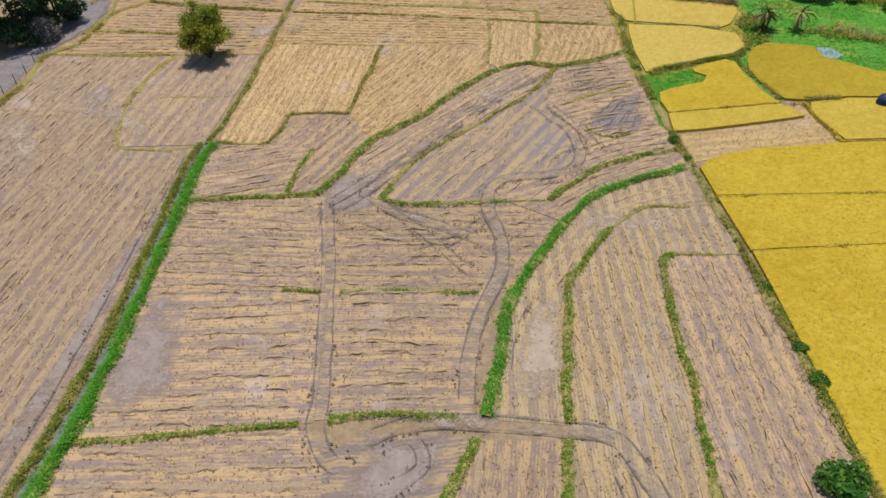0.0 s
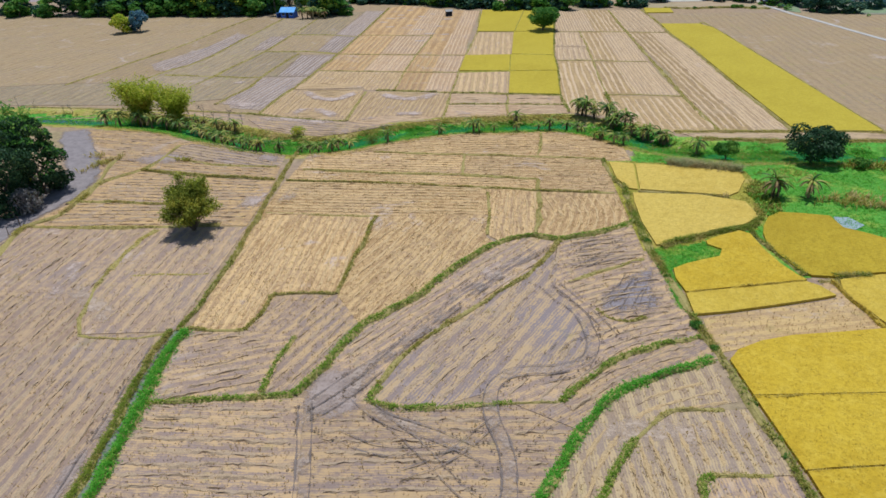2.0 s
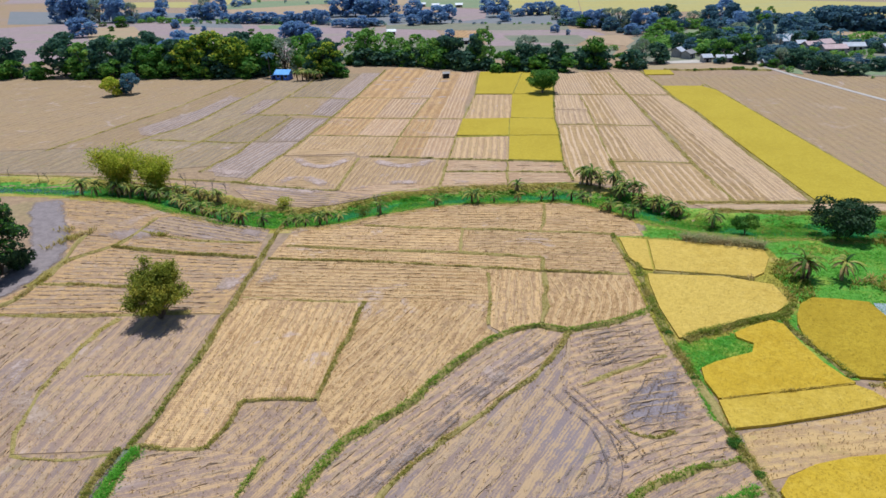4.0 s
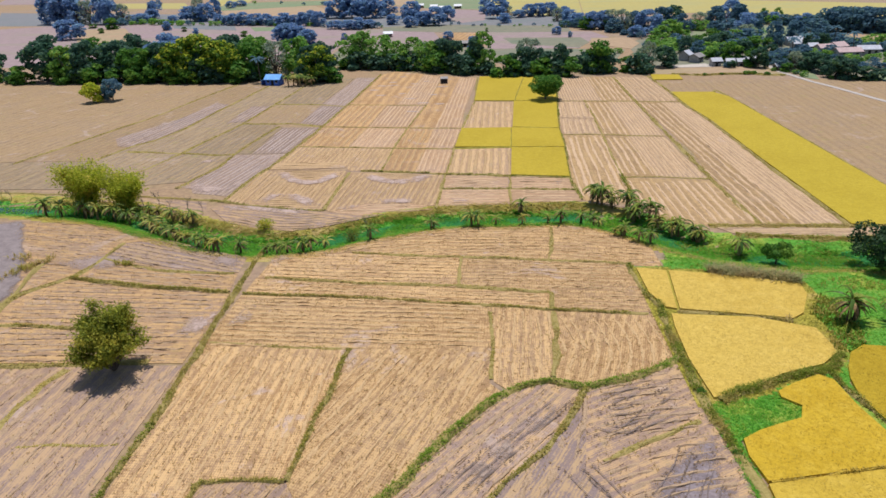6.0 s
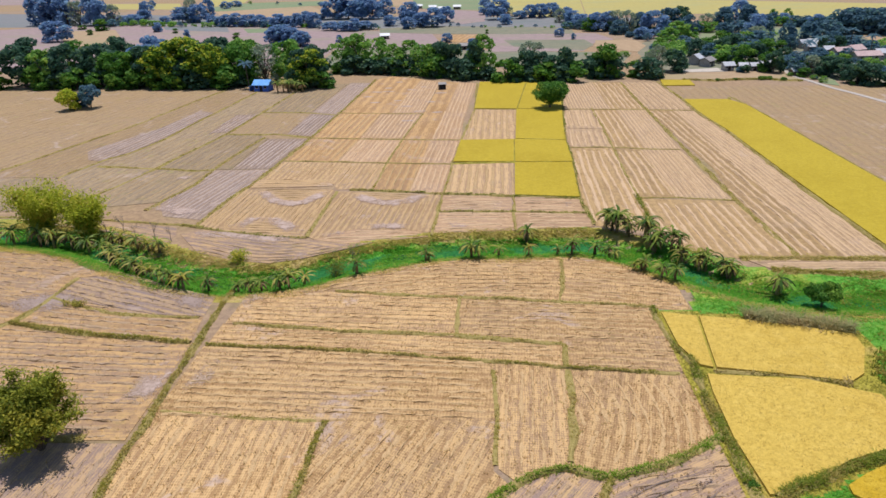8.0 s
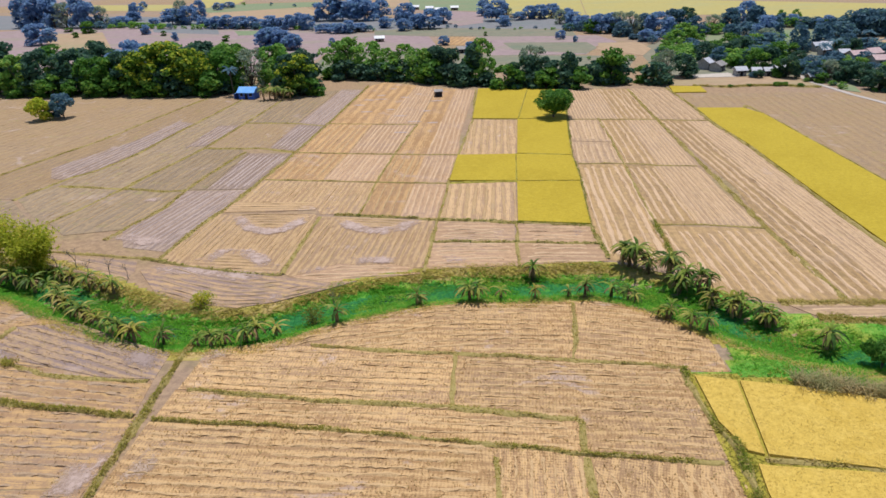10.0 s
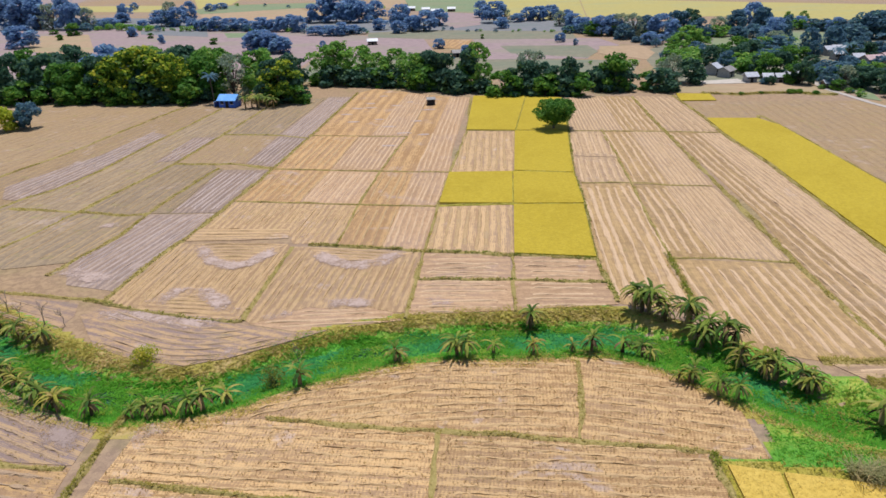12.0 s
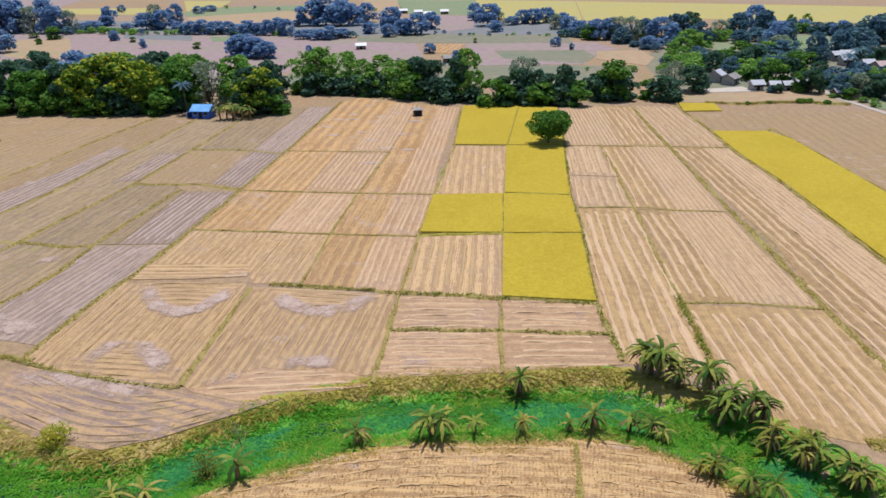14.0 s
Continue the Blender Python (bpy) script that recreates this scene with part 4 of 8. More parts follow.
field([(-42.8, 136.6), (-42, 144), (-41, 150.4), (-39.8, 158), (-39.3, 163), (-50.3, 163), (-50.3, 158), (-50.8, 152.8), (-52.8, 144.6), (-49.7, 138.4)], M_LILAC_FAR, 79, 1.0, 0.3, 0.08, LILAC_LABEL, **FAR)
field([(-39.2, 163.4), (-38.7, 170.5), (-37.2, 186), (-46.4, 186.6), (-47, 163.4)], M_LILAC_FAR, 85, 0.95, 0.34, 0.09, LILAC_LABEL, **FAR)
field([(-47.2, 163.4), (-46.6, 186.8), (-47.6, 187), (-49.4, 174), (-50.3, 163.4)], M_MAUVE, 85, 1.5, 0.14, 0.05, **FAR)
field([(-37.1, 188), (-35.7, 207.3), (-35.5, 209.8), (-42.6, 212), (-43.4, 190.8)], M_LILAC_FAR, 86, 0.95, 0.3, 0.08, LILAC_LABEL, **FAR)
field([(-43.6, 190.8), (-42.9, 212), (-47.8, 213.4), (-55.9, 214), (-56.9, 201), (-57.5, 191.6), (-49.4, 190.6)], M_BROWN, 86, 1.6, 0.14, 0.05, **FAR)
field([(-35.4, 210.4), (-34.3, 232), (-32.8, 256), (-40, 257), (-42.6, 212.6)], M_LILAC_FAR, 87, 1.0, 0.3, 0.07, LILAC_LABEL, **FAR)
field([(-42.9, 213), (-40.4, 255), (-53.4, 250), (-55.9, 214.6), (-47.8, 213.8)], M_MAUVE, 87, 1.6, 0.2, 0.05, **FAR)
field([(-53, 145), (-51, 153), (-50.5, 158), (-50.5, 162.6), (-54, 162.2), (-61, 163.8), (-62.7, 162), (-64, 155.3), (-66, 148), (-61, 143)], M_MAUVE, 82, 1.6, 0.2, 0.05, **FAR)
field([(-50.5, 163.6), (-49.6, 174), (-48.6, 182), (-47.9, 187.6), (-49.4, 190.2), (-57.5, 191.2), (-59.1, 182.4), (-60.8, 173), (-62.4, 164.6), (-54, 163.2)], M_MAUVE, 84, 1.6, 0.14, 0.05, **FAR)
field([(-66.8, 147), (-64.4, 155.4), (-63.1, 162), (-61.2, 173), (-59.5, 182.4), (-57.9, 191.5), (-57.2, 201), (-56.2, 214), (-54.4, 243), (-66.2, 246), (-67, 232), (-68.5, 214.7), (-69.5, 202.7), (-70.4, 187.6), (-72.9, 176.6), (-76, 170), (-78.6, 159.6)], M_MAUVE, 83, 1.6, 0.16, 0.05, **FAR)
field([(-79.2, 159.6), (-76.4, 170), (-73.3, 176.6), (-70.8, 187.6), (-69.9, 202.7), (-68.9, 214.7), (-67.4, 232), (-66.4, 246.5), (-77, 247), (-80, 231.8), (-82.3, 215.8), (-84.1, 202.3), (-86.5, 192), (-88.4, 184.3), (-94.4, 160)], M_BROWN, 82, 1.7, 0.14, 0.05, **FAR)
field([(-94.8, 160), (-88.8, 184.3), (-86.9, 192), (-84.5, 202.3), (-82.7, 215.8), (-80.4, 231.8), (-77.5, 247.6), (-80.6, 249), (-128, 256), (-190, 262), (-190, 145)], M_BROWN, 80, 2.2, 0.12, 0.04, "wide tan harvested field with faint straw lines", **FAR)
field([(-190, 144.6), (-95, 159.4), (-79, 158.8), (-67, 146), (-62, 141), (-95, 142)], M_MAUVE, 80, 2.0, 0.14, 0.04, **FAR)
field([(-62.2, 192), (-62, 212), (-56.4, 212), (-57.4, 201), (-58.2, 193.5)], M_LILAC_FAR, 86, 1.1, 0.3, 0.08, LILAC_LABEL, lift=0.06, **FAR)
field([(-79.5, 171.2), (-83.4, 178), (-76.3, 198.7), (-74, 217.8), (-69.1, 214.7), (-70.1, 202.7), (-71, 187.6), (-73.5, 176.6), (-76.6, 170.4)], M_LILAC_FAR, 82, 1.2, 0.3, 0.08, LILAC_LABEL, lift=0.06, **FAR)

for i, (x, y) in enumerate(((-35.8, 250), (-29.1, 239.7), (-26, 240.4), (-24.3, 256), (-19.3, 242.5), (-14.6, 212.6), (-12.5, 224.2), (-10.1, 211), (-16.6, 202), (-21.8, 226.6), (-27.8, 224.5), (-10.4, 236.8), (-16.1, 246.8), (-31, 233), (-18.4, 219), (-26.6, 246))):
    straw_mat(x, y, -6 + 5 * (i % 4), 1.3 + 0.3 * (i % 3), 0.55)

# ---- ripe rice ----
def rice(poly, mat, density, height=0.36, label="ripe golden rice crop standing in its field"):
    global FIELD_COUNT
    rng = np.random.default_rng(300 + FIELD_COUNT)
    FIELD_COUNT += 1
    ob = tagged(new("rice_crop"), label, "rice crop", kind="stuff")
    v, f, uv = slab(poly, height * 0.8, 0, 1.0, height * 0.8 + 0.1)
    part("crop_body", mesh_from("crop_body", v, f, mat[0], uv), ob)
    p = scatter_in(poly, density * 0.9, rng)
    p = p[(rng.uniform(size=len(p)) < 0.45) | ((p[:, 0] < 45) & (p[:, 1] > 28))]
    lump = height * 0.8 + 0.012 * waves(p, 2.5, FIELD_COUNT)
    if density > 10:
        q = np.asarray(poly, float)
        rim = np.vstack([c + np.linspace(0, 1, int(np.linalg.norm(d - c) * 7) + 1)[:, None] * (d - c) for c, d in zip(q, np.roll(q, -1, 0))])
        rim = rim + rng.normal(0, 0.13, rim.shape)
        p, lump = np.vstack([p, rim]), np.concatenate([lump, rng.uniform(0.0, height * 0.6, len(rim))])
    tagged(part("rice_ears", mesh_from("rice_ears", *blades(p, height * 0.16, 0.035, rng, 1.3, 3, lump), mat[1]), ob), kind="stuff")
    return ob


rice([(19.9, 106.6), (23.4, 105.8), (22.1, 96), (21, 96.4), (19.9, 100)], M_RICE_PALE, 22)
rice([(23.7, 105.8), (28.6, 104.9), (34, 103.3), (38, 102), (37.7, 99.4), (35.4, 95), (33.8, 93.8), (22.4, 96)], M_RICE_PALE, 20)
rice([(22, 94.7), (29.9, 94), (35.2, 91.7), (35.3, 88.3), (34.9, 86.8), (32.9, 85), (28.3, 83.3), (22.8, 79.9), (20.9, 79.6), (20.5, 85.8), (20.8, 92), (21.2, 94.9)], M_RICE_PALE, 20)
rice([(21.6, 69.2), (21.2, 72), (21.5, 74), (23.2, 75.1), (25, 75.9), (27.3, 76.8), (28.1, 78.5), (26.8, 79.7), (26.9, 80.6), (28.9, 81.9), (31.6, 83.2), (32.6, 82.4), (32.8, 78.5), (33.4, 75), (34.2, 72.7), (34.8, 71.7), (26.4, 70.1)], M_RICE_TOP, 18)
rice([(34.2, 82.6), (35, 84.6), (36.4, 87), (38.3, 88.4), (40.7, 88.1), (44, 87.3), (44.2, 84), (46.2, 82.5), (49, 80), (62, 78), (62, 73.2), (43, 73.2), (40.9, 72.9), (38.3, 72.3), (35.6, 72.6), (34.7, 74), (34, 77.4), (33.7, 80)], M_RICE_AMBER, 16, label="ripe golden rice crop with a darker amber tone")
rice([(21.3, 65), (24.9, 65.6), (28.2, 66.4), (31.1, 67.1), (34.8, 68.1), (36.4, 68.6), (35.6, 70.4), (34.6, 71.3), (26.4, 69.8), (21.5, 68.9)], M_RICE_SOFT, 16)
rice([(38.2, 71.7), (43, 72.8), (62, 72.7), (62, 65.2), (38.8, 63.5), (38.4, 65), (37.7, 67.5), (37.6, 69.9)], M_RICE_SOFT, 14)
rice([(22.4, 57.8), (23.6, 59.3), (26.2, 60.7), (29.3, 61.6), (34.2, 62.2), (38.2, 62.8), (62, 64.8), (62, 54), (38.7, 53.9), (22.8, 53.1)], M_RICE_TOP, 16)
rice([(22.8, 53.0), (38.7, 53.8), (60, 53.85), (60, 46.5), (35.4, 46.2), (25.6, 45.3), (23.6, 45)], M_RICE_TOP, 16)
rice([(23.7, 44.9), (35.4, 46.1), (60, 46.4), (60, 12), (25, 12), (24.3, 30), (24, 39)], M_RICE_TOP, 14)
field([(21.6, 59), (22, 64.6), (25, 65.4), (31.1, 66.9), (36.4, 68.2), (35.4, 70.6), (36.9, 71.6), (37.5, 70), (37.6, 67), (38.2, 64.2), (38.3, 63), (34.2, 62.4), (29.3, 61.8), (26.2, 60.9), (23.6, 59.6)], M_RICE_STUBBLE, 10, 1.2, 0.0, 0.06, "thin strip of cut rice stubble between standing crops", tufts=4)

rice([(6.1, 146.4), (7.1, 165), (17.8, 164.7), (16.5, 145)], M_RICE_FAR, 7, 0.3, "ripening yellow-green rice in a square field")
rice([(7.2, 165.5), (8, 182.4), (18.6, 180.8), (18, 165.2)], M_RICE_FAR, 6, 0.3, "ripening yellow-green rice in a square field")
rice([(8.2, 183), (10, 212.4), (21.4, 211.4), (19.5, 192), (18.7, 181.3)], M_RICE_FAR, 5, 0.3, "ripening yellow-green rice in a square field")
rice([(-4.6, 166.2), (-3.5, 182.4), (7.8, 182.4), (6.9, 165.6)], M_RICE_FAR, 6, 0.3, "ripening yellow-green rice in a square field")
rice([(-0.6, 214.2), (1, 253), (15.2, 252), (10.1, 213)], M_RICE_FAR, 4, 0.3, "ripening yellow-green rice in a square field")
rice([(10.4, 213), (15.5, 252), (24.6, 248), (21.5, 212)], M_RICE_FAR, 4, 0.3, "ripening yellow-green rice in a square field")
rice([(53.4, 121), (53.6, 154), (54.2, 187), (53.4, 204), (54.2, 221), (65.2, 220), (67.4, 213), (67.2, 120)], M_RICE_FAR, 4, 0.3, "long strip of ripe yellow rice")
rice([(54, 241), (55.4, 250.6), (63.8, 249), (62.9, 240.6)], M_RICE_FAR, 4, 0.3, "small patch of ripe yellow rice")


# ---- grassy bunds ----
BUND_COUNT = 0


def bund(pts, width=0.7, height=0.22, mat=None, tall=0.28, density=45, dense=0.8, label="low earth bund overgrown with green grass", z0=0.0, soil=None):
    """An earth ridge between fields with a swept, uneven section, and grass on it."""
    global BUND_COUNT
    rng = np.random.default_rng(900 + BUND_COUNT)
    BUND_COUNT += 1
    if pts[0][1] < 62 and "ditch" not in label and "rice" not in label:
        width *= 0.74
    if mat is None and pts[0][1] > 84:
        mat, width = M_OLIVE_GRASS, width * 0.7
    elif mat is None and pts[0][1] > 60:
        mat, width = M_OLIVE_GRASS, width * 0.62
    elif mat is None:
        mat = M_BUND_FRESH
    if pts[0][1] > 125:
        width, height = width * 0.65, height * 0.7
    line = smooth_line(pts, 0.6)
    n = len(line)
    nor = normals_of(line)
    line = line + nor * (wander(n, 5, rng) * 0.12)[:, None]
    w = width * np.clip(1 + wander(n, 6, rng) * 0.35, 0.5, 1.6)
    h = height * np.clip(1 + wander(n, 4, rng) * 0.35, 0.4, 1.7)
    prof = ((-0.75, -0.15), (-0.45, 0.55), (-0.12, 1.0), (0.2, 0.95), (0.5, 0.5), (0.75, -0.15))
    q = np.empty((n, len(prof), 3))
    for j, (s, z) in enumerate(prof):
        q[:, j, :2] = line + nor * (s * w + rng.normal(0, 0.03, n))[:, None]
        q[:, j, 2] = z0 + h * z
    m = len(prof)
    i = np.arange(n - 1)[:, None] * m
    faces = np.vstack([i + np.array([j, j + m, j + m + 1, j + 1]) for j in range(m - 1)])
    ob = part("bund", mesh_from("bund", q.reshape(-1, 3), faces, soil or M_BANK))
    tagged(ob, label, "bund", kind="structure")
    length = np.linalg.norm(np.diff(line, axis=0), axis=1).sum()
    far = pts[0][1] > 125
    k = int(length * density * width * (0.8 if far else 1.5))
    at = rng.uniform(0, n - 1.001, k)
    patchy = wander(n, 7, rng)[at.astype(int)] + rng.normal(0, 0.35, k) > (0.9 - 2.2 * dense)
    at = at[patchy]
    a = at.astype(int)
    fr = (at - a)[:, None]
    s = rng.normal(0, 0.36, len(at))
    p = line[a] * (1 - fr) + line[a + 1] * fr + nor[a] * (s * w[a])[:, None]
    z = z0 + h[a] * np.clip(1 - np.abs(s) * 1.2, 0, 1) - 0.03
    tagged(part("grass", mesh_from("grass", *blades(p, tall * 0.8, 0.08 if far else 0.055, rng, 1.0, 3 if far else 4, z), mat or M_BUND_GRASS), ob), kind="stuff")
    return ob


DRYB = dict(mat=M_DRY_GRASS, dense=0.5, tall=0.22, density=30, label="low bund with dry yellowish grass")
# the ditch west of the near block: two green banks with a wet channel between
ditch_line = [(-27.9, 8), (-27.7, 20), (-27.5, 25), (-27.6, 32.3), (-28.2, 40.5), (-28.8, 48.8), (-29.6, 57), (-29.4, 61.8)]
bund([(x - 0.62, y) for x, y in ditch_line], 0.55, 0.3, M_BUND_GRASS, 0.34, 70, 1.0, "green grassy bank of an irrigation ditch")
bund([(x + 0.75, y) for x, y in ditch_line], 0.75, 0.3, M_CANAL_GRASS, 0.38, 70, 1.0, "green grassy bank of an irrigation ditch")
_c = smooth_line(ditch_line, 1.0)
_n = normals_of(_c)
_v = np.vstack([np.column_stack([_c - _n * 0.32, np.full(len(_c), 0.075)]), np.column_stack([_c + _n * 0.32, np.full(len(_c), 0.075)])])
_k = np.arange(len(_c) - 1)[:, None]
tagged(part("ditch_water", mesh_from("ditch_water", _v, _k + np.array([0, 1, len(_c) + 1, len(_c)]), plain_material("wet_ditch", (0.10, 0.12, 0.09), (0.22, 0.22, 0.18), 2.0, 0.35))),
       "shallow muddy water in an irrigation ditch", "ditch", kind="structure")
bund([(-29.4, 61.8), (-28.9, 69), (-28.7, 76)], 0.55, 0.25, M_BUND_GRASS, 0.28, 45, 0.9)
bund([(-28.7, 75.5), (-28.8, 79), (-29.1, 88.4), (-29.5, 99), (-29.8, 109.5), (-29.6, 112.5)], 0.5, 0.25, M_OLIVE_GRASS, 0.26, 45, 0.85, "trodden bund with olive-coloured dry grass")
bund([(-26.5, 24.3), (-22, 24.7), (-19.3, 25.2), (-16, 25.6), (-11.6, 26.3)], 0.5, 0.18, dense=0.6)
bund([(-9.7, 26.6), (-7.5, 27), (-5.2, 27.2), (-0.9, 27.1)], 0.6, 0.18, dense=0.7)
bund([(-15.8, 39.1), (-12.5, 39.05)], 0.4, 0.14, dense=0.55)
bund([(-11, 39.1), (-5.5, 39.4), (0.3, 39.4)], 0.45, 0.15, dense=0.6)
bund([(-28, 51.2), (-23.2, 51.9), (-18.3, 52.2), (-15.6, 52.7)], 0.75, 0.22, dense=0.85)
bund([(-15.6, 52.7), (-14, 56.2), (-11.4, 62.8), (-6.8, 67.8), (-3.2, 73.6), (2.3, 80.3), (6.2, 82.2), (9.9, 81.6), (15, 83.2), (19.6, 86.2)], 0.85, 0.32, tall=0.3, dense=0.9)
bund([(-18.6, 53), (-18.2, 57.2), (-17.5, 61)], 0.45, 0.16, dense=0.7)
bund([(9.9, 81.2), (6.3, 74.2), (3.5, 70.6), (-2.8, 63.5), (-6.7, 58.4), (-8.5, 54)], 0.6, 0.2, dense=0.75)
bund([(-8.5, 54), (-9.2, 52.4), (-8.2, 51.6), (-6, 51.3), (-3.4, 51.3)], 0.7, 0.25, dense=1.0)
bund([(-3.4, 51.3), (-1, 51.5), (2, 51.9), (6.8, 52.2), (8.6, 54.1)], 0.45, 0.16, dense=0.6)
bund([(7, 52.3), (8.6, 54.1), (12.3, 57.7), (16.7, 60.1), (20.9, 61.3)], 0.7, 0.22, dense=0.85)
bund([(21, 58.1), (16.6, 56.2), (11.8, 53.3), (8.1, 48.8), (5.8, 44.3), (3.5, 40), (2.5, 36.8), (2, 32.2), (1.3, 28.6), (1, 27.2)], 0.9, 0.32, M_CANAL_GRASS, 0.32, 55, 1.0)
bund([(0.4, 25.5), (-0.5, 23.3), (-1.3, 21.4), (-2.3, 19.2), (-4, 15)], 0.75, 0.28, dense=0.95)
bund([(19.9, 51.6), (15.7, 51.1), (12.1, 48)], 0.5, 0.18, **DRYB)
bund([(12.1, 48), (9.7, 44.1), (7.9, 40.8), (7.3, 36.9), (6.9, 32), (6.6, 30.3), (6.4, 26.9)], 0.65, 0.25, dense=0.95)
bund([(6.3, 25.6), (5.9, 21.6), (5.6, 16)], 0.7, 0.25, dense=0.9)
bund([(21.2, 44.7), (16.9, 44.5)], 0.4, 0.14, **DRYB)
bund([(16.9, 44.5), (15.9, 43.8), (15.6, 40.3), (15.3, 34.8), (15.4, 30.6), (15, 25.9), (15, 20), (15, 14)], 0.65, 0.24, dense=0.85)
bund([(9.8, 71.4), (14.4, 74.2), (18.8, 76.5)], 0.4, 0.14, **DRYB)
bund([(12, 66.2), (13, 64.6), (14.9, 64), (16.6, 64.6)], 0.45, 0.12, dense=0.6)
bund([(20.4, 98), (20.0, 90), (20, 79.6), (20.7, 70.8), (21.2, 63.9), (21.9, 57.9), (22.3, 52.5), (22.9, 45.5), (23.5, 39.3), (23.8, 32.9), (24.3, 24.2), (24.6, 14)], 0.62, 0.3, M_BUND_GRASS, 0.42, 45, 0.55, "overgrown bund along the ripe rice")
bund([(-28.6, 62.4), (-25.8, 61.9), (-22.8, 62.1)], 0.5, 0.16, dense=0.65)
bund([(-22.8, 62.1), (-22.1, 64.8), (-21.9, 68.5)], 0.55, 0.18, dense=0.85)
bund([(-21.9, 68.6), (-18.3, 68.9), (-15.1, 68.8)], 0.5, 0.16, dense=0.7)
bund([(-15.1, 68.8), (-14.5, 74.4), (-13.9, 81), (-13.4, 87.8)], 0.6, 0.2, dense=0.8)
bund([(-28.5, 100.3), (-16.7, 99.4), (-8.7, 98.5), (-3, 97.7), (5.1, 96.6), (8.4, 96.1), (18.8, 95.3)], 0.5, 0.18, dense=0.7)
bund([(-27, 104.8), (-15.7, 103.2), (-1.8, 102), (6.8, 100.6), (8.5, 100.2), (8.5, 96.4)], 0.5, 0.18, **DRYB)
bund([(-17.1, 112.4), (-7.3, 111.1), (3, 110.2), (19.4, 108.2)], 0.5, 0.18, **DRYB)
bund([(-2.3, 110.7), (-2.3, 105.8), (-2.3, 102.2)], 0.35, 0.1, **DRYB)
bund([(10.7, 121.1), (10.1, 115.3), (9.3, 109.8)], 0.35, 0.1, **DRYB)
bund([(1.4, 95.7), (1.5, 88.5), (1.2, 82.6)], 0.35, 0.12, **DRYB)
bund([(8.4, 95.7), (7.9, 88.6), (7, 83)], 0.5, 0.16, **DRYB)
bund([(-28.5, 89.2), (-19.6, 88.3), (-13.3, 88)], 0.35, 0.08, **DRYB)
bund([(19.2, 108), (19.2, 103), (19.9, 98.5), (20.4, 96)], 0.5, 0.25, M_BUND_GRASS, 0.36, 45, 0.5, "overgrown bund along the ripe rice")
bund([(-52.7, 104.9), (-46, 103.3), (-38.3, 101.8), (-30.3, 100.8)], 0.75, 0.25, tall=0.34, dense=0.85)
bund([(-56, 93), (-51.9, 92.7), (-45.9, 92.2), (-37.4, 91.4)], 0.6, 0.2, dense=0.6)
bund([(-51.1, 116.2), (-52.1, 106.5), (-56.6, 99.8), (-57.4, 92)], 0.6, 0.18, **DRYB)
bund([(-59.7, 85), (-49.9, 84.6), (-41.3, 84.8), (-33.4, 85.6)], 0.6, 0.18, **DRYB)
bund([(-39.1, 61), (-40.4, 63.6), (-41.2, 66.8), (-41.8, 69.5), (-42.3, 73.8)], 0.45, 0.14, **DRYB)
bund([(-42.3, 73.8), (-42.3, 77), (-42.1, 81), (-41.3, 84)], 0.7, 0.12, M_GOLD_GRASS, 0.2, 30, 0.5, "low bund with dry yellowish grass")
bund([(-39, 72.6), (-34, 72.8), (-30.4, 73)], 0.35, 0.08, M_GOLD_GRASS, 0.18, 24, 0.35, "low bund with dry yellowish grass")
bund([(-39.1, 61), (-36, 60.5), (-33, 60.7), (-30.4, 61.5)], 0.35, 0.08, M_GOLD_GRASS, 0.18, 24, 0.4, "low bund with dry yellowish grass")
bund([(-57.6, 62), (-57.8, 70), (-57.9, 76), (-59.2, 82.7), (-59.2, 85), (-56.6, 88), (-56.4, 94), (-57.2, 100.5), (-58.7, 106.4), (-58.8, 110.4)], 0.7, 0.3, M_DRY_GRASS, 0.4, 40, 0.3, "grassy verge beside a dirt road")
bund([(-51.5, 111), (-42.3, 107.2), (-36.6, 106.4), (-31.4, 106.1)], 0.45, 0.15, **DRYB)
bund([(-45.1, 134.3), (-40.9, 133), (-37.2, 131.7), (-31.4, 130.1), (-25.5, 128.9), (-24.6, 129.2)], 0.6, 0.28, M_BUND_GRASS, 0.32, 30, 0.6)
bund([(-21.9, 150.2), (-13.2, 148.9), (-5.7, 147.6), (5.5, 146.1), (16.6, 144.6)], 0.75, 0.3, M_BUND_GRASS, 0.35, 35, 0.8)
bund([(-6.1, 139.2), (5.2, 138.7), (16.6, 137.8)], 0.6, 0.28, M_BUND_GRASS, 0.32, 35, 0.75)
bund([(-38, 168.5), (-29, 167.6), (-19.5, 166.3), (-4.9, 164.8)], 0.5, 0.22, **DRYB)
bund([(-4.7, 165.4), (7, 165.4)], 0.4, 0.3, M_BUND_GRASS, 0.3, 30, 0.8)
bund([(-36.7, 186.6), (-19.5, 184.3), (-3.4, 182.8)], 0.5, 0.22, **DRYB)
bund([(-24.6, 129.2), (-24.5, 133.4), (-24.3, 141.2), (-24, 149.4)], 0.55, 0.22, **DRYB)
bund([(-18.2, 150.2), (-17.7, 155.6), (-17.5, 166.3), (-16.2, 184.4), (-13.6, 209.4)], 0.45, 0.2, **DRYB)
bund([(-6.8, 129.6), (-5.7, 147.6), (-4.7, 165), (-3.4, 183), (-0.6, 214), (0.3, 252)], 0.6, 0.22, **DRYB)
bund([(5.3, 131), (5.6, 138.6), (6, 146)], 0.5, 0.2, **DRYB)
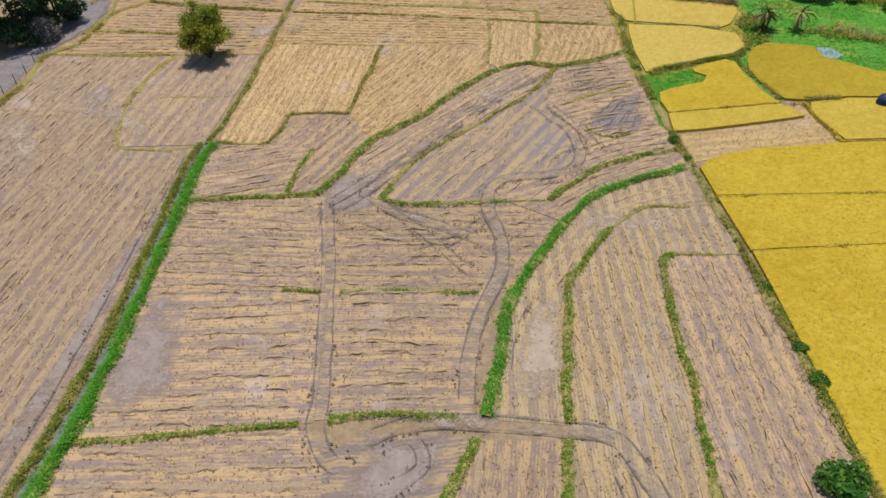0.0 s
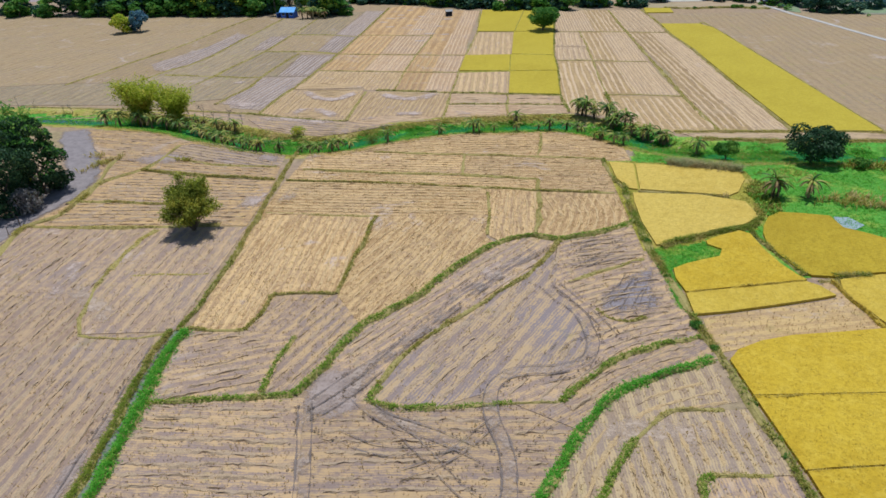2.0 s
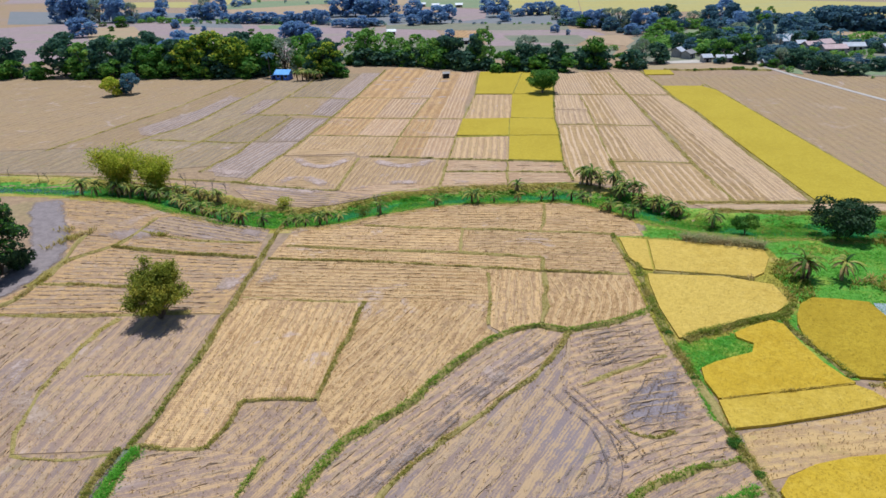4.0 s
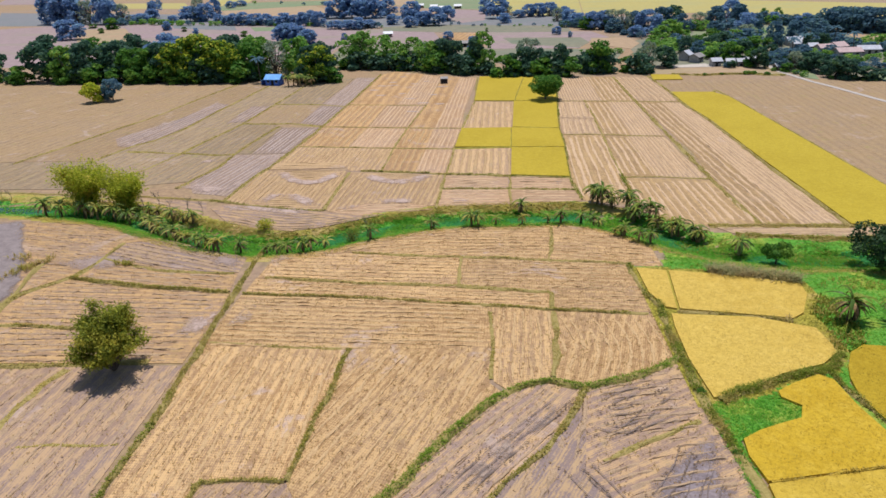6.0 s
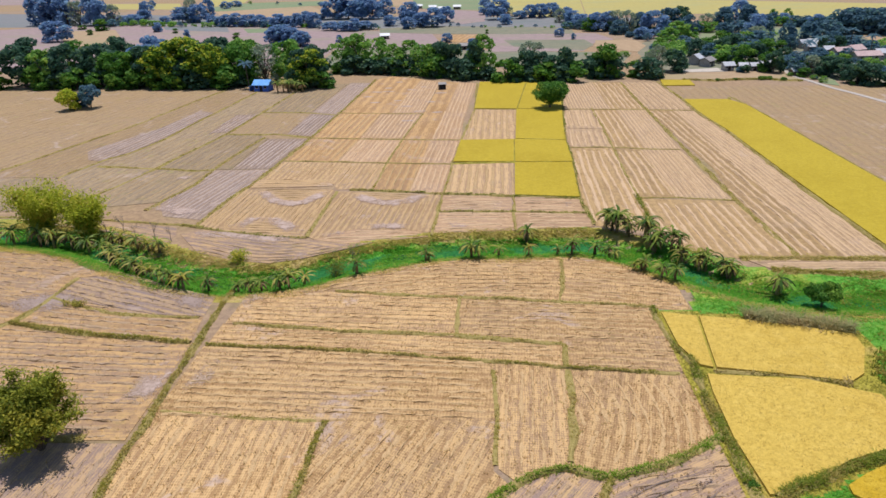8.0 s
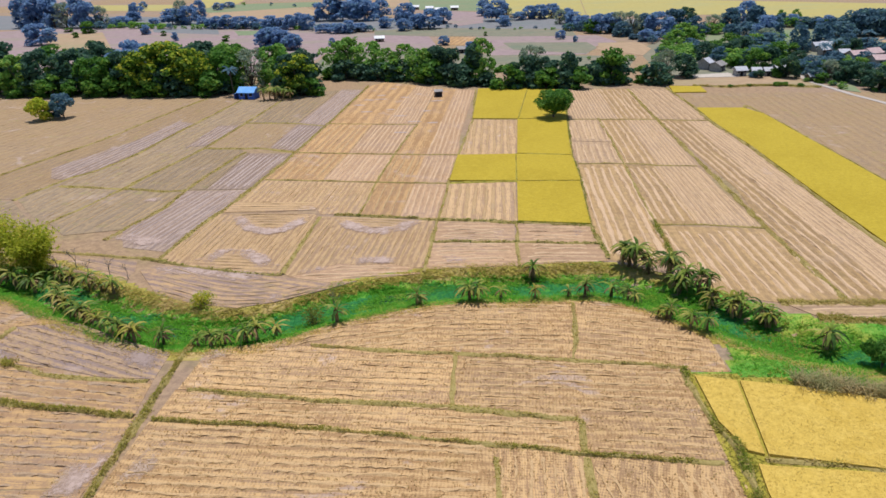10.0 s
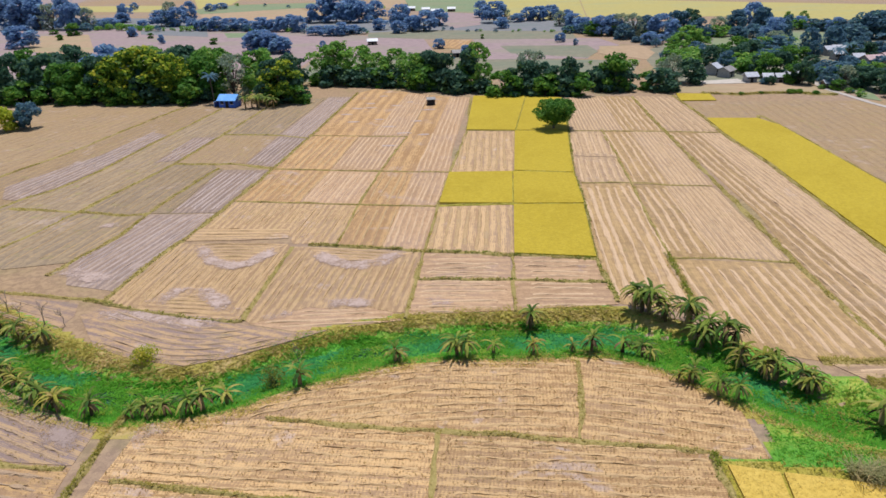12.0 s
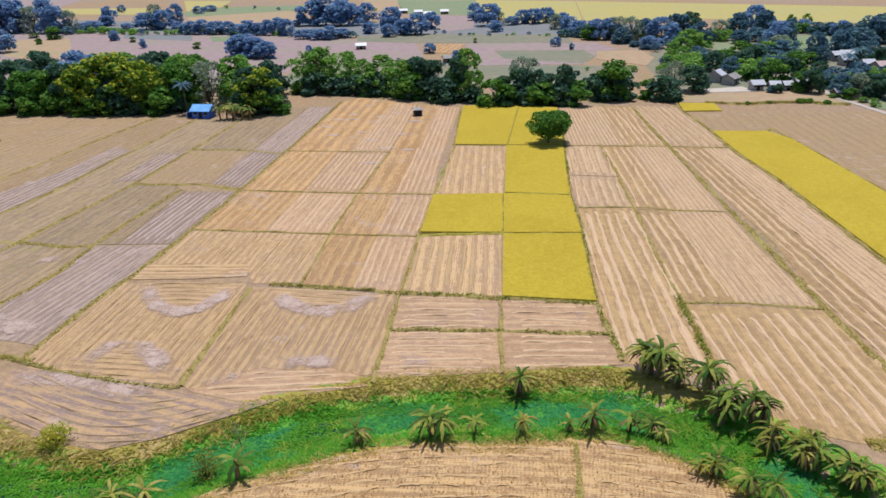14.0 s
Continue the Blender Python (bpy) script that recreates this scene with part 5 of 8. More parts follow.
bund([(17, 133), (16.6, 144.8), (18.1, 165.8), (18.6, 181), (19.7, 192.2), (21.6, 211), (24.8, 246)], 0.7, 0.25, M_BUND_GRASS, 0.3, 30, 0.8)
bund([(25.2, 130), (25.7, 144.8), (27.3, 174), (28.2, 191), (28.8, 212)], 0.6, 0.22, **DRYB)
bund([(25.2, 134), (25.4, 140), (25.8, 146)], 0.9, 0.3, M_BUND_GRASS, 0.4, 40, 1.0)
bund([(40.8, 121), (40.6, 143), (41.2, 172), (42, 211), (43.2, 248)], 0.55, 0.2, **DRYB)
bund([(53, 120), (53.2, 154), (53.9, 187), (53.2, 205), (54, 222), (54, 248)], 0.6, 0.25, **DRYB)
bund([(67.5, 119), (67.5, 214), (65.4, 220.6)], 0.5, 0.2, **DRYB)
bund([(-0.6, 213.9), (9.9, 212.7), (21.8, 211.8), (41.8, 209.6), (53, 207.9)], 0.4, 0.2, **DRYB)
bund([(19.1, 175.4), (27.2, 175.2), (33.5, 173.6), (40, 172.8)], 0.4, 0.18, **DRYB)
bund([(25.8, 144.5), (31.4, 144.4), (40.4, 142.9)], 0.4, 0.18, **DRYB)
bund([(-35, 211.8), (-31.3, 211.2), (-13.6, 209.5)], 0.45, 0.18, **DRYB)
bund(LINE_E, 0.8, 0.25, M_DRY_GRASS, 0.3, 30, 0.9, "low bund with dry yellowish grass")
for pts, w, thick in ((LINE_D, 0.9, 0.75), (LINE_C, 0.75, 0.6), (LINE_B, 0.75, 0.6), (LINE_A, 0.75, 0.6), ([(-50.6, 163.3), (-54, 162.6), (-61, 164.2), (-68.5, 165.5), (-75, 166.5)], 1.0, 0.45),
                      ([(-36.9, 187.2), (-39.8, 187.9), (-45, 190.3), (-49.4, 190.4), (-58, 191)], 1.0, 0.6), ([(-35.5, 209.9), (-41.9, 212.4), (-47.8, 213.5), (-56, 214.2)], 0.8, 0.45)):
    bund(pts, w, 0.2, M_DRY_GRASS, 0.26, 36, thick, "low bund with yellowish weeds")
bund([(-95, 141), (-80, 139), (-60, 137), (-41.4, 133.8)], 0.6, 0.25, **DRYB)

for pts in ([(24, 44.85), (35.4, 46.05), (48, 46.3), (60, 46.35)], [(22.8, 52.95), (30, 53.3), (38.7, 53.75), (60, 53.8)],
            [(21.8, 69), (26.4, 69.95), (34.6, 71.5)], [(37.3, 71.7), (37.7, 68), (38.3, 64), (38.5, 62.9)], [(38.5, 63.1), (48, 63.9), (62, 65)]):
    bund(pts, 0.26, 0.3, M_RICE_SOFT[1], 0.26, 60, 1.0, "narrow bund with yellow-green grass between rice fields", soil=M_RICE_SOFT[0])
for pts in ([(7, 165.2), (18, 164.95)], [(8, 182.7), (18.7, 181)], [(-4.8, 165.2), (7, 165.3)], [(6.9, 165.4), (7.9, 182.7)], [(10, 212.7), (21.5, 211.7)], [(10.2, 212.8), (12.6, 232), (15.3, 252)]):
    bund(pts, 0.5, 0.3, M_DRY_GRASS, 0.2, 40, 0.9, "narrow bund with yellow-green grass between rice fields", soil=M_BANK_GREEN)


# ---- turf, the creek, mud ----
def turf(poly, mat, name, label, cell=1.0, lift=0.03):
    """A sheet of turf that follows the ground, in small cells, over a plan polygon."""
    p = np.asarray(poly, float)
    xs, ys = np.arange(p[:, 0].min(), p[:, 0].max() + cell, cell), np.arange(p[:, 1].min(), p[:, 1].max() + cell, cell)
    gx, gy = np.meshgrid(xs, ys)
    pts = np.stack([gx.ravel(), gy.ravel()], 1)
    w = len(xs)
    i = (np.arange(len(ys) - 1)[:, None] * w + np.arange(w - 1)).ravel()
    ok = inside(p, pts[i] + cell / 2)
    ob = part(name, mesh_from(name, np.column_stack([pts, bed(pts) + lift]), np.stack([i, i + 1, i + w + 1, i + w], 1)[ok], mat))
    return tagged(ob, label, "grass", kind="structure")


def turf_material(name, a, b, c):
    k = Nodes(name)
    pos = k.world_pos()
    big, mid, fine = k.noise(pos, 0.16, 4, 0.65), k.noise(pos, 0.9, 5, 0.7, 0.6), k.noise(pos, 3.5, 5, 0.75)
    col = k.mix(k.ramp(fine, 0.3, 0.7), a, b)
    col = k.mix(k.ramp(mid, 0.5, 0.75, 0.0, 0.6), col, tuple(0.62 * x for x in a))
    col = k.mix(k.ramp(k.maths("ADD", big, k.maths("MULTIPLY", k.maths("SUBTRACT", mid, 0.5), 0.35)), 0.48, 0.7), col, c)
    k.bump(k.maths("ADD", fine, k.maths("MULTIPLY", mid, 1.4)), 0.8, 0.2)
    return k.done(col, 0.85)


M_TURF = turf_material("turf", (0.075, 0.30, 0.034), (0.17, 0.44, 0.055), (0.38, 0.44, 0.08))
M_TURF_YELLOW = turf_material("yellow_turf", (0.31, 0.275, 0.05), (0.44, 0.365, 0.09), (0.51, 0.375, 0.165))
M_TURF_GOLD = turf_material("golden_turf", (0.30, 0.27, 0.035), (0.43, 0.37, 0.06), (0.46, 0.35, 0.10))
M_TURF_MEADOW = turf_material("meadow_turf", (0.07, 0.25, 0.03), (0.155, 0.37, 0.042), (0.34, 0.385, 0.06))

TURF_COUNT = 0


def grass_area(poly, density, tall, mat, label, width=0.11, lean=0.6, only=None, name="grass_patch"):
    global TURF_COUNT
    rng = np.random.default_rng(2000 + TURF_COUNT)
    TURF_COUNT += 1
    p = scatter_in(poly, density, rng)
    if only is not None:
        p = p[only(p)]
    p = p[rng.uniform(size=len(p)) < np.where((p[:, 0] < -72) | (p[:, 0] > 62), 0.18, 1.0)]
    ob = part(name, mesh_from(name, *blades(p, tall, width * 1.15, rng, lean, 2, bed(p)), mat))
    return tagged(ob, label, "grass", kind="stuff")


_cl, _cn = CREEK, normals_of(CREEK)


def creek_band(inner, outer, wob=0.5, seed=1, east=999.0):
    """A closed plan polygon along the creek, between two offsets from its middle line."""
    rng = np.random.default_rng(seed)
    a = _cl + _cn * (outer + wander(len(_cl), 8, rng) * wob)[:, None]
    b = _cl + _cn * (inner + wander(len(_cl), 8, rng) * wob)[:, None]
    keep = _cl[:, 0] < east
    return np.vstack([a[keep], b[keep][::-1]])


creek_all = creek_band(-4.7, 5.2, 0.5)
turf(creek_band(3.0, 5.4, 0.3, 12, 22.0), M_TURF_YELLOW, "creek_bank", "yellow-green grassy top of the creek bank", 0.7, 0.049)
turf(creek_band(-6.0, -4.2, 0.4, 13), M_TURF_YELLOW, "creek_bank", "yellow-green grassy edge of the creek bank", 0.7, 0.02)
turf(creek_all, M_TURF, "creek_bank", "green grassy banks of a narrow creek", 0.7)
tagged(part("creek_water", mesh_from("creek_water", np.vstack([np.column_stack([_cl - _cn * 2.6, np.full(len(_cl), -1.03)]), np.column_stack([_cl + _cn * 2.6, np.full(len(_cl), -1.03)])]),
                                     np.arange(len(_cl) - 1)[:, None] + np.array([0, 1, len(_cl) + 1, len(_cl)]), M_WATER)), "still dark creek water", "creek", kind="structure")
grass_area(creek_band(-2.0, 2.3, 1.2, 2), 36, 0.27, M_HYACINTH, "dense teal-green water plants covering the creek", 0.17, 2.4, lambda p: ((p[:, 0] > -25) | (p[:, 0] < -36)) & (waves(p * np.array([0.5, 1.0]), 7.0, 33) < 0.55), name="water_plants")
grass_area(creek_band(-3.0, 2.6, 0.8, 16), 26, 0.42, M_CANAL_GRASS, "green grass filling the creek bed", 0.09, 1.5, lambda p: ((p[:, 0] <= -24) & (p[:, 0] > -37)) | (waves(p * np.array([0.5, 1.0]), 7.0, 33) > 0.4))
grass_area(creek_band(-2.2, 2.2, 1.0, 14), 26, 0.45, M_CREEK_GRASS, "bright green grass growing out into the creek", 0.06, 1.2, lambda p: waves(p * np.array([0.55, 1.0]), 6.0, 21) > 0.25)
grass_area(creek_band(2.6, 4.9, 0.7, 8, 24.0), 12, 0.26, M_OLIVE_GRASS, "yellow-green grass on the creek's upper bank", 0.07, 2.2)
grass_area(creek_band(3.2, 5.0, 0.5, 15, 18.0), 9, 0.34, M_GOLD_GRASS, "tall golden grass hanging over the creek bank", 0.05, 1.7, lambda p: waves(p, 7.0, 22) > -0.1)
grass_area(creek_band(1.2, 3.4, 0.9, 3), 16, 0.45, M_CREEK_GRASS, "tall green grass on the creek's far bank", 0.045, 1.4)
grass_area(creek_band(2.4, 4.2, 0.8, 17, 16.0), 13, 0.40, M_DRY_GRASS, "tall dry olive grass on the creek's far bank", 0.07, 2.2)
grass_area(creek_band(-4.6, -1.5, 0.7, 4), 36, 0.40, M_CREEK_GRASS, "green grass on the creek's near bank", 0.045, 1.2)
grass_area(creek_band(3.4, 5.2, 0.5, 5, 22.0), 9, 0.3, M_DRY_GRASS, "yellowish dry grass along the top of the creek bank", 0.04, 1.6)
grass_area(creek_band(-5.8, -4.2, 0.5, 6), 26, 0.32, M_GOLD_GRASS, "yellowish dry grass along the edge of a field", 0.04, 1.2)
meadow = [(24.5, 112), (27, 118.5), (36, 118), (62, 116.5), (135, 115), (135, 78), (62, 77.5), (48, 79.5), (45, 82.5), (43.8, 86.6), (39, 87.6), (36, 86.6), (33.5, 82), (28, 80.8), (22.6, 77.5), (20.4, 79), (20.4, 96), (19.6, 107), (23.8, 107.5)]
turf(meadow, M_TURF_MEADOW, "meadow", "green meadow beside the creek", 1.0)


def off_crop(p):
    """Keeps grass out of the standing rice east of the big bund."""
    keep = ~inside([(19.7, 106.9), (28.6, 105.1), (38.2, 102.1), (37.9, 99.2), (35.6, 94.8), (33.6, 93.4), (22.1, 95.8), (20.7, 96.2)], p)
    keep &= ~inside([(22, 94.9), (30, 94.3), (35.4, 91.8), (35.5, 88.3), (35, 86.6), (32.9, 84.8), (28.3, 83), (22.8, 79.6), (20.7, 79.6), (20.6, 85.8)], p)
    return keep


margin_zone = [(19.2, 78.4), (19.2, 107.6), (29, 106.2), (39, 103), (38.8, 98.8), (36.6, 94.6), (36.4, 87.6), (34, 84), (29, 82.2), (23, 78.6)]
turf(margin_zone, M_TURF_GOLD, "rice_margin", "narrow yellowish grass margins of the rice fields", 0.6, 0.062)


def in_meadow(p):
    return off_crop(p) & ~inside(margin_zone, p)


grass_area(meadow, 9, 0.24, M_CREEK_GRASS, "green meadow grass beside the creek", 0.06, 1.6, in_meadow)
grass_area(margin_zone, 12, 0.34, M_OLIVE_GRASS, "yellowish olive grass at the edges of the rice", 0.05, 1.4, off_crop)
grass_area([(23.5, 107), (28, 118), (62, 116), (100, 114), (100, 98), (40, 101), (36, 104)], 6, 0.4, M_OLIVE_GRASS, "patches of yellowing grass in the meadow", 0.06, 1.0,
           lambda p: off_crop(p) & (np.sin(p[:, 0] * 0.45) + np.cos(p[:, 1] * 0.6 + p[:, 0] * 0.2) > 0.2))
turf([(20.8, 78.4), (26, 81), (31, 83.6), (34.6, 87), (36.6, 87.6), (34, 82), (34, 77), (35.6, 72.6), (34.4, 72), (33, 76), (32.4, 82), (28, 80.6)], M_TURF_MEADOW, "rice_margin", "green grass between the rice fields", 0.4, 0.05)
weedy = [(19.9, 78.2), (21.4, 79.4), (24.9, 79.8), (26.9, 80.4), (27.2, 79.6), (28.4, 78.6), (27.7, 77), (25, 75.6), (22.5, 74.6), (21.4, 74), (21.1, 71.5), (21.2, 68.8), (20.9, 65.6), (20.1, 66.6), (20.1, 70.1), (20.1, 73.6)]
turf(weedy, M_TURF_MEADOW, "weed_corner", "corner overgrown with bright green weeds", 0.35, 0.085)
grass_area(weedy, 34, 0.34, M_CREEK_GRASS, "bright green weeds between two rice fields", 0.05, 1.2)
grass_area([(35, 88), (36.6, 92), (36.2, 95.2), (38.8, 99.5), (41, 98), (39.5, 90), (37.5, 87)], 14, 0.45, M_BUND_GRASS, "rough grass round a rice field")
grass_area(meadow, 10, 0.3, M_CANAL_GRASS, "yellow-green patches of meadow grass", 0.05, 1.2, lambda p: in_meadow(p) & (waves(p, 11.0, 5) > 0.35))
grass_area([(16.5, 132), (5.6, 131.2), (5.6, 130.4), (16.5, 130.6)], 14, 0.3, M_OLIVE_GRASS, "strip of yellow dry grass above the creek bank", 0.05, 1.5)
bund([(33.4, 120.9), (40.6, 120.9), (52, 120.5), (67, 120)], 0.9, 0.14, M_DRY_GRASS, 0.3, 40, 1.0, "dry grassy edge between fields")
bund([(36, 117.6), (48, 116), (66, 115.6)], 1.2, 0.12, M_OLIVE_GRASS, 0.3, 40, 1.0, "grassy edge of a field above the creek")
bund([(28.4, 105.7), (33.5, 104.4), (38.4, 102.7)], 1.3, 0.3, blade_material("reeds", (0.25, 0.27, 0.11), (0.48, 0.46, 0.22), (0.52, 0.42, 0.22), 0.4, 0.5), 1.35, 26, 1.0, "hedge of tall grey-green reeds")
bund([(22, 95.4), (28, 95), (33.6, 93.4)], 0.5, 0.2, M_DRY_GRASS, 0.4, 30, 0.7)
bund([(21.4, 79.4), (25, 81.2), (29, 83), (33, 84.4), (35.6, 87)], 0.9, 0.25, M_BUND_GRASS, 0.5, 45, 1.0)
bund([(33, 84), (33.4, 80), (34.2, 76.5), (35.2, 72.8)], 0.5, 0.2, M_BUND_GRASS, 0.4, 40, 0.8)
bund([(38, 72.7), (40, 72.6), (42, 72.7)], 0.9, 0.25, M_BUND_GRASS, 0.5, 45, 1.0)
bund([(60, 72.2), (48, 72.4), (36, 71.6)], 0.35, 0.15, M_DRY_GRASS, 0.4, 25, 0.7)


M_DAMP_MUD = mud_material("damp_mud", (0.175, 0.145, 0.155), (0.30, 0.255, 0.265))
M_SOFT_MUD = mud_material("soft_mud", (0.40, 0.295, 0.215), (0.49, 0.37, 0.285))
LAYERS = 0


def mud_patch(pts, label, name="mud_patch", mat=None):
    """A bare patch of soil with a ragged rim: a fan from its middle, UV x fading to the rim."""
    global LAYERS
    LAYERS += 1
    z, lift = 0.055, 0.003 * (LAYERS % 12)
    line = closed_line(pts, 0.7)
    n = len(line)
    c = line.mean(0)
    v, uv, f = [], [], []
    for share, u in ((1.0, 0.0), (0.75, 0.4), (0.45, 0.7), (0.15, 0.95)):
        v.append(np.column_stack([c + (line - c) * share, np.full(n, z + lift)]))
        uv.append(np.full((n, 2), u))
    for r in range(3):
        f += [[r * n + i, r * n + (i + 1) % n, (r + 1) * n + (i + 1) % n, (r + 1) * n + i] for i in range(n)]
    f.append(list(range(3 * n, 4 * n)))
    v, uv = np.vstack(v), np.vstack(uv)
    return tagged(part(name, mesh_from(name, v, f, mat or M_MUD, uv)), label, "mud", kind="structure")


for p, text in zip(PATCHES, ("damp grey mud patch in a field", "bare grey headland worn by wheels", "bare grey soil beside a ditch", "bare grey soil beside a ditch",
                             "worn grey soil where tracks meet", "", "pale bare soil in a narrow strip")):
    if text:
        mud_patch(p, text, mat=M_SOFT_MUD if "pale" in text else M_DAMP_MUD if "damp" in text else None)


def bare_band(pts, width, mat, label="streak of pale bare soil where machines turned", fill=0.66, name="bare_streak", category="mud", rise=0.0):
    """A soft-edged band of bare soil along a line."""
    global LAYERS
    LAYERS += 1
    line = smooth_line(pts, 0.8)
    nor = normals_of(line)
    n = len(line)
    z = 0.055 + rise + 0.003 * (LAYERS % 12)
    fade = np.clip(np.minimum(np.arange(n), np.arange(n)[::-1]) / 4.5, 0, 1)[:, None]
    v = np.vstack([np.column_stack([line + nor * s * width * 0.5, np.full(n, z)]) for s in (-1, -0.4, 0.4, 1)])
    uv = np.vstack([np.full((n, 2), u) * fade for u in (0, fill, fill, 0)])
    k = np.arange(n - 1)[:, None]
    f = np.vstack([k + np.array([j * n, j * n + 1, (j + 1) * n + 1, (j + 1) * n]) for j in range(3)])
    tagged(part(name, mesh_from(name, v, f, mat, uv)), label, category, kind="structure")


M_PALE_MUD = mud_material("pale_mud", (0.40, 0.295, 0.24), (0.52, 0.405, 0.355))
for p, w in ((ARC_A, 2.8), (ARC_B, 2.6), (ARC_C, 3.0), (ARC_D[:3], 2.4), ([(-17.4, 132.6), (-13, 133.2), (-8.4, 132.2)], 2.4), ([(-43, 131), (-36, 130.2), (-30, 128.8), (-25, 127.6)], 2.6), ([(-24, 126.8), (-21, 125.2), (-18, 125.6)], 2.2),
             ([(-26.6, 124.6), (-24, 123.2), (-21, 123.6)], 1.8), ([(-24, 155.4), (-22.6, 152.4), (-22.6, 149.4)], 2.6), ([(-54, 143.2), (-47.8, 140.5), (-42.6, 138.2)], 3.2), ([(-55.5, 155), (-53.8, 158.8), (-51, 157.8)], 2.2),
             ([(11, 143), (14.6, 141.3), (16, 140.4)], 2.8), ([(-5, 136), (-3, 133), (-1, 131.6)], 2.4)):
    bare_band(p, w * 1.4, M_PALE_MUD, fill=0.66, rise=0.05)
for p, w in (([(-33, 110), (-37, 112), (-41, 114)], 2.0), ([(-33, 97), (-31.6, 93), (-31, 88)], 2.4), ([(-26, 107), (-27, 110.6), (-23, 111.4)], 2.0), ([(-27.5, 90), (-26.5, 96), (-27.5, 99)], 2.2),
             ([(-46, 71), (-40, 66), (-36, 63)], 2.2), ([(-56, 68), (-50, 62), (-46, 55)], 2.4), ([(9, 46), (12, 49), (18, 48.4), (21.5, 47)], 2.4), ([(-27.5, 20), (-24, 21), (-23, 16)], 2.4)):
    bare_band(p, w * 1.5, M_SOFT_MUD)
for p, w in (([(-34.4, 88), (-31.6, 91.6), (-30.9, 95.4), (-30.6, 99.8)], 3.6), ([(-52.6, 106.8), (-50, 106), (-47.4, 105.6)], 2.4), ([(-56, 100.6), (-53.6, 98.6), (-50.4, 97)], 4.0), ([(-44, 64), (-46, 70), (-47, 78)], 3.0), ([(-33, 104.6), (-35.6, 103.2), (-39, 104)], 2.6)):
    bare_band(p, w, M_PALE_MUD, fill=0.5, rise=0.04)
mud_patch([(-58, 109), (-52, 114), (-46, 110), (-50, 106.5)], "grey soil in a field")
mud_patch([(-36, 113), (-32.5, 111.4), (-31.4, 107), (-36, 109)], "grey soil in a field")

M_ROAD = mud_material("road_dust", (0.20, 0.165, 0.165), (0.30, 0.255, 0.25))
M_RUT_MUD = mud_material("rut_mud", (0.13, 0.10, 0.088), (0.22, 0.172, 0.15))
M_TRACK = mud_material("track_mud", (0.33, 0.245, 0.195), (0.42, 0.325, 0.265))


def wheel_track(pts, gauge=1.15, rut=0.3, band=1.8, z=0.062, fill=0.42, label="pair of wheel ruts pressed into the soil"):
    """Two ruts with raised, broken rims on a band of bare soil."""
    global LAYERS
    LAYERS += 1
    z += 0.032 + 0.0017 * LAYERS
    rng = np.random.default_rng(int(abs(pts[0][0]) * 10) + 5)
    line = smooth_line(pts, 0.5)
    nor = normals_of(line)
    n = len(line)
    ob = None
    v, uv = [], []
    fade = np.clip(np.minimum(np.arange(n), np.arange(n)[::-1]) / 4.0, 0, 1)[:, None]
    for s, u in ((-1, 0.0), (-0.5, fill), (0.5, fill), (1, 0.0)):
        v.append(np.column_stack([line + nor * (s * band * 0.5), np.full(n, z)]))
        uv.append(np.full((n, 2), u) * fade)
    k = np.arange(n - 1)[:, None]
    f = np.vstack([k + np.array([j * n, j * n + 1, (j + 1) * n + 1, (j + 1) * n]) for j in range(3)])
    ob = tagged(part("wheel_track", mesh_from("wheel_track", np.vstack(v), f, M_TRACK, np.vstack(uv))), label, "track", kind="structure")
    for side in (-0.5, 0.5):
        c = line + nor * (side * gauge + wander(n, 6, rng) * 0.06)[:, None]
        w = rut * np.clip(1 + wander(n, 3, rng) * 0.5, 0.4, 1.6)
        v = np.vstack([np.column_stack([c + nor * (s * w * 0.5)[:, None], np.full(n, z + 0.0015)]) for s in (-1, 0, 1)])
        uv = np.vstack([np.full((n, 2), u) * fade for u in (0.0, 0.8, 0.0)])
        f = np.vstack([k + np.array([j * n, j * n + 1, (j + 1) * n + 1, (j + 1) * n]) for j in range(2)])
        tagged(part("rut", mesh_from("rut", v, f, M_RUT_MUD, uv), ob), kind="stuff")
        edge = line + nor * (side * (gauge + rut * 1.2) + wander(n, 4, rng) * 0.08)[:, None]
        p = np.repeat(edge[wander(n, 3, rng) > 0.25], 3, 0)
        p = p + rng.normal(0, 0.13, p.shape)
        tagged(part("thrown_clods", mesh_from("thrown_clods", *lump_mesh(p, z, rng), M_CLOD), ob), kind="stuff")
    return ob


for p, band in zip(TRACKS, (1.6, 1.6, 1.7, 1.3, 1.1, 1.2, 1.2)):
    wheel_track(p, band=band)
for p in SWIRLS:
    wheel_track(p, gauge=0.9, rut=0.22, band=0.8, fill=0.12, label="thin turning ruts pressed into the soil")
bare_band([(-61.6, 56), (-61.2, 66), (-61.4, 76), (-62.4, 83), (-61.4, 89), (-60, 95), (-60.8, 101), (-63.4, 107.4), (-67.4, 113.6), (-71.6, 120), (-75, 126)], 6.4, M_ROAD, "pale lilac-grey dusty dirt road", 1.35, "dirt_road", "road")
bare_band([(-66, 60), (-66, 72), (-67, 82)], 7.0, M_ROAD, "pale dusty ground beside a dirt road", 1.5, "dirt_road", "road")


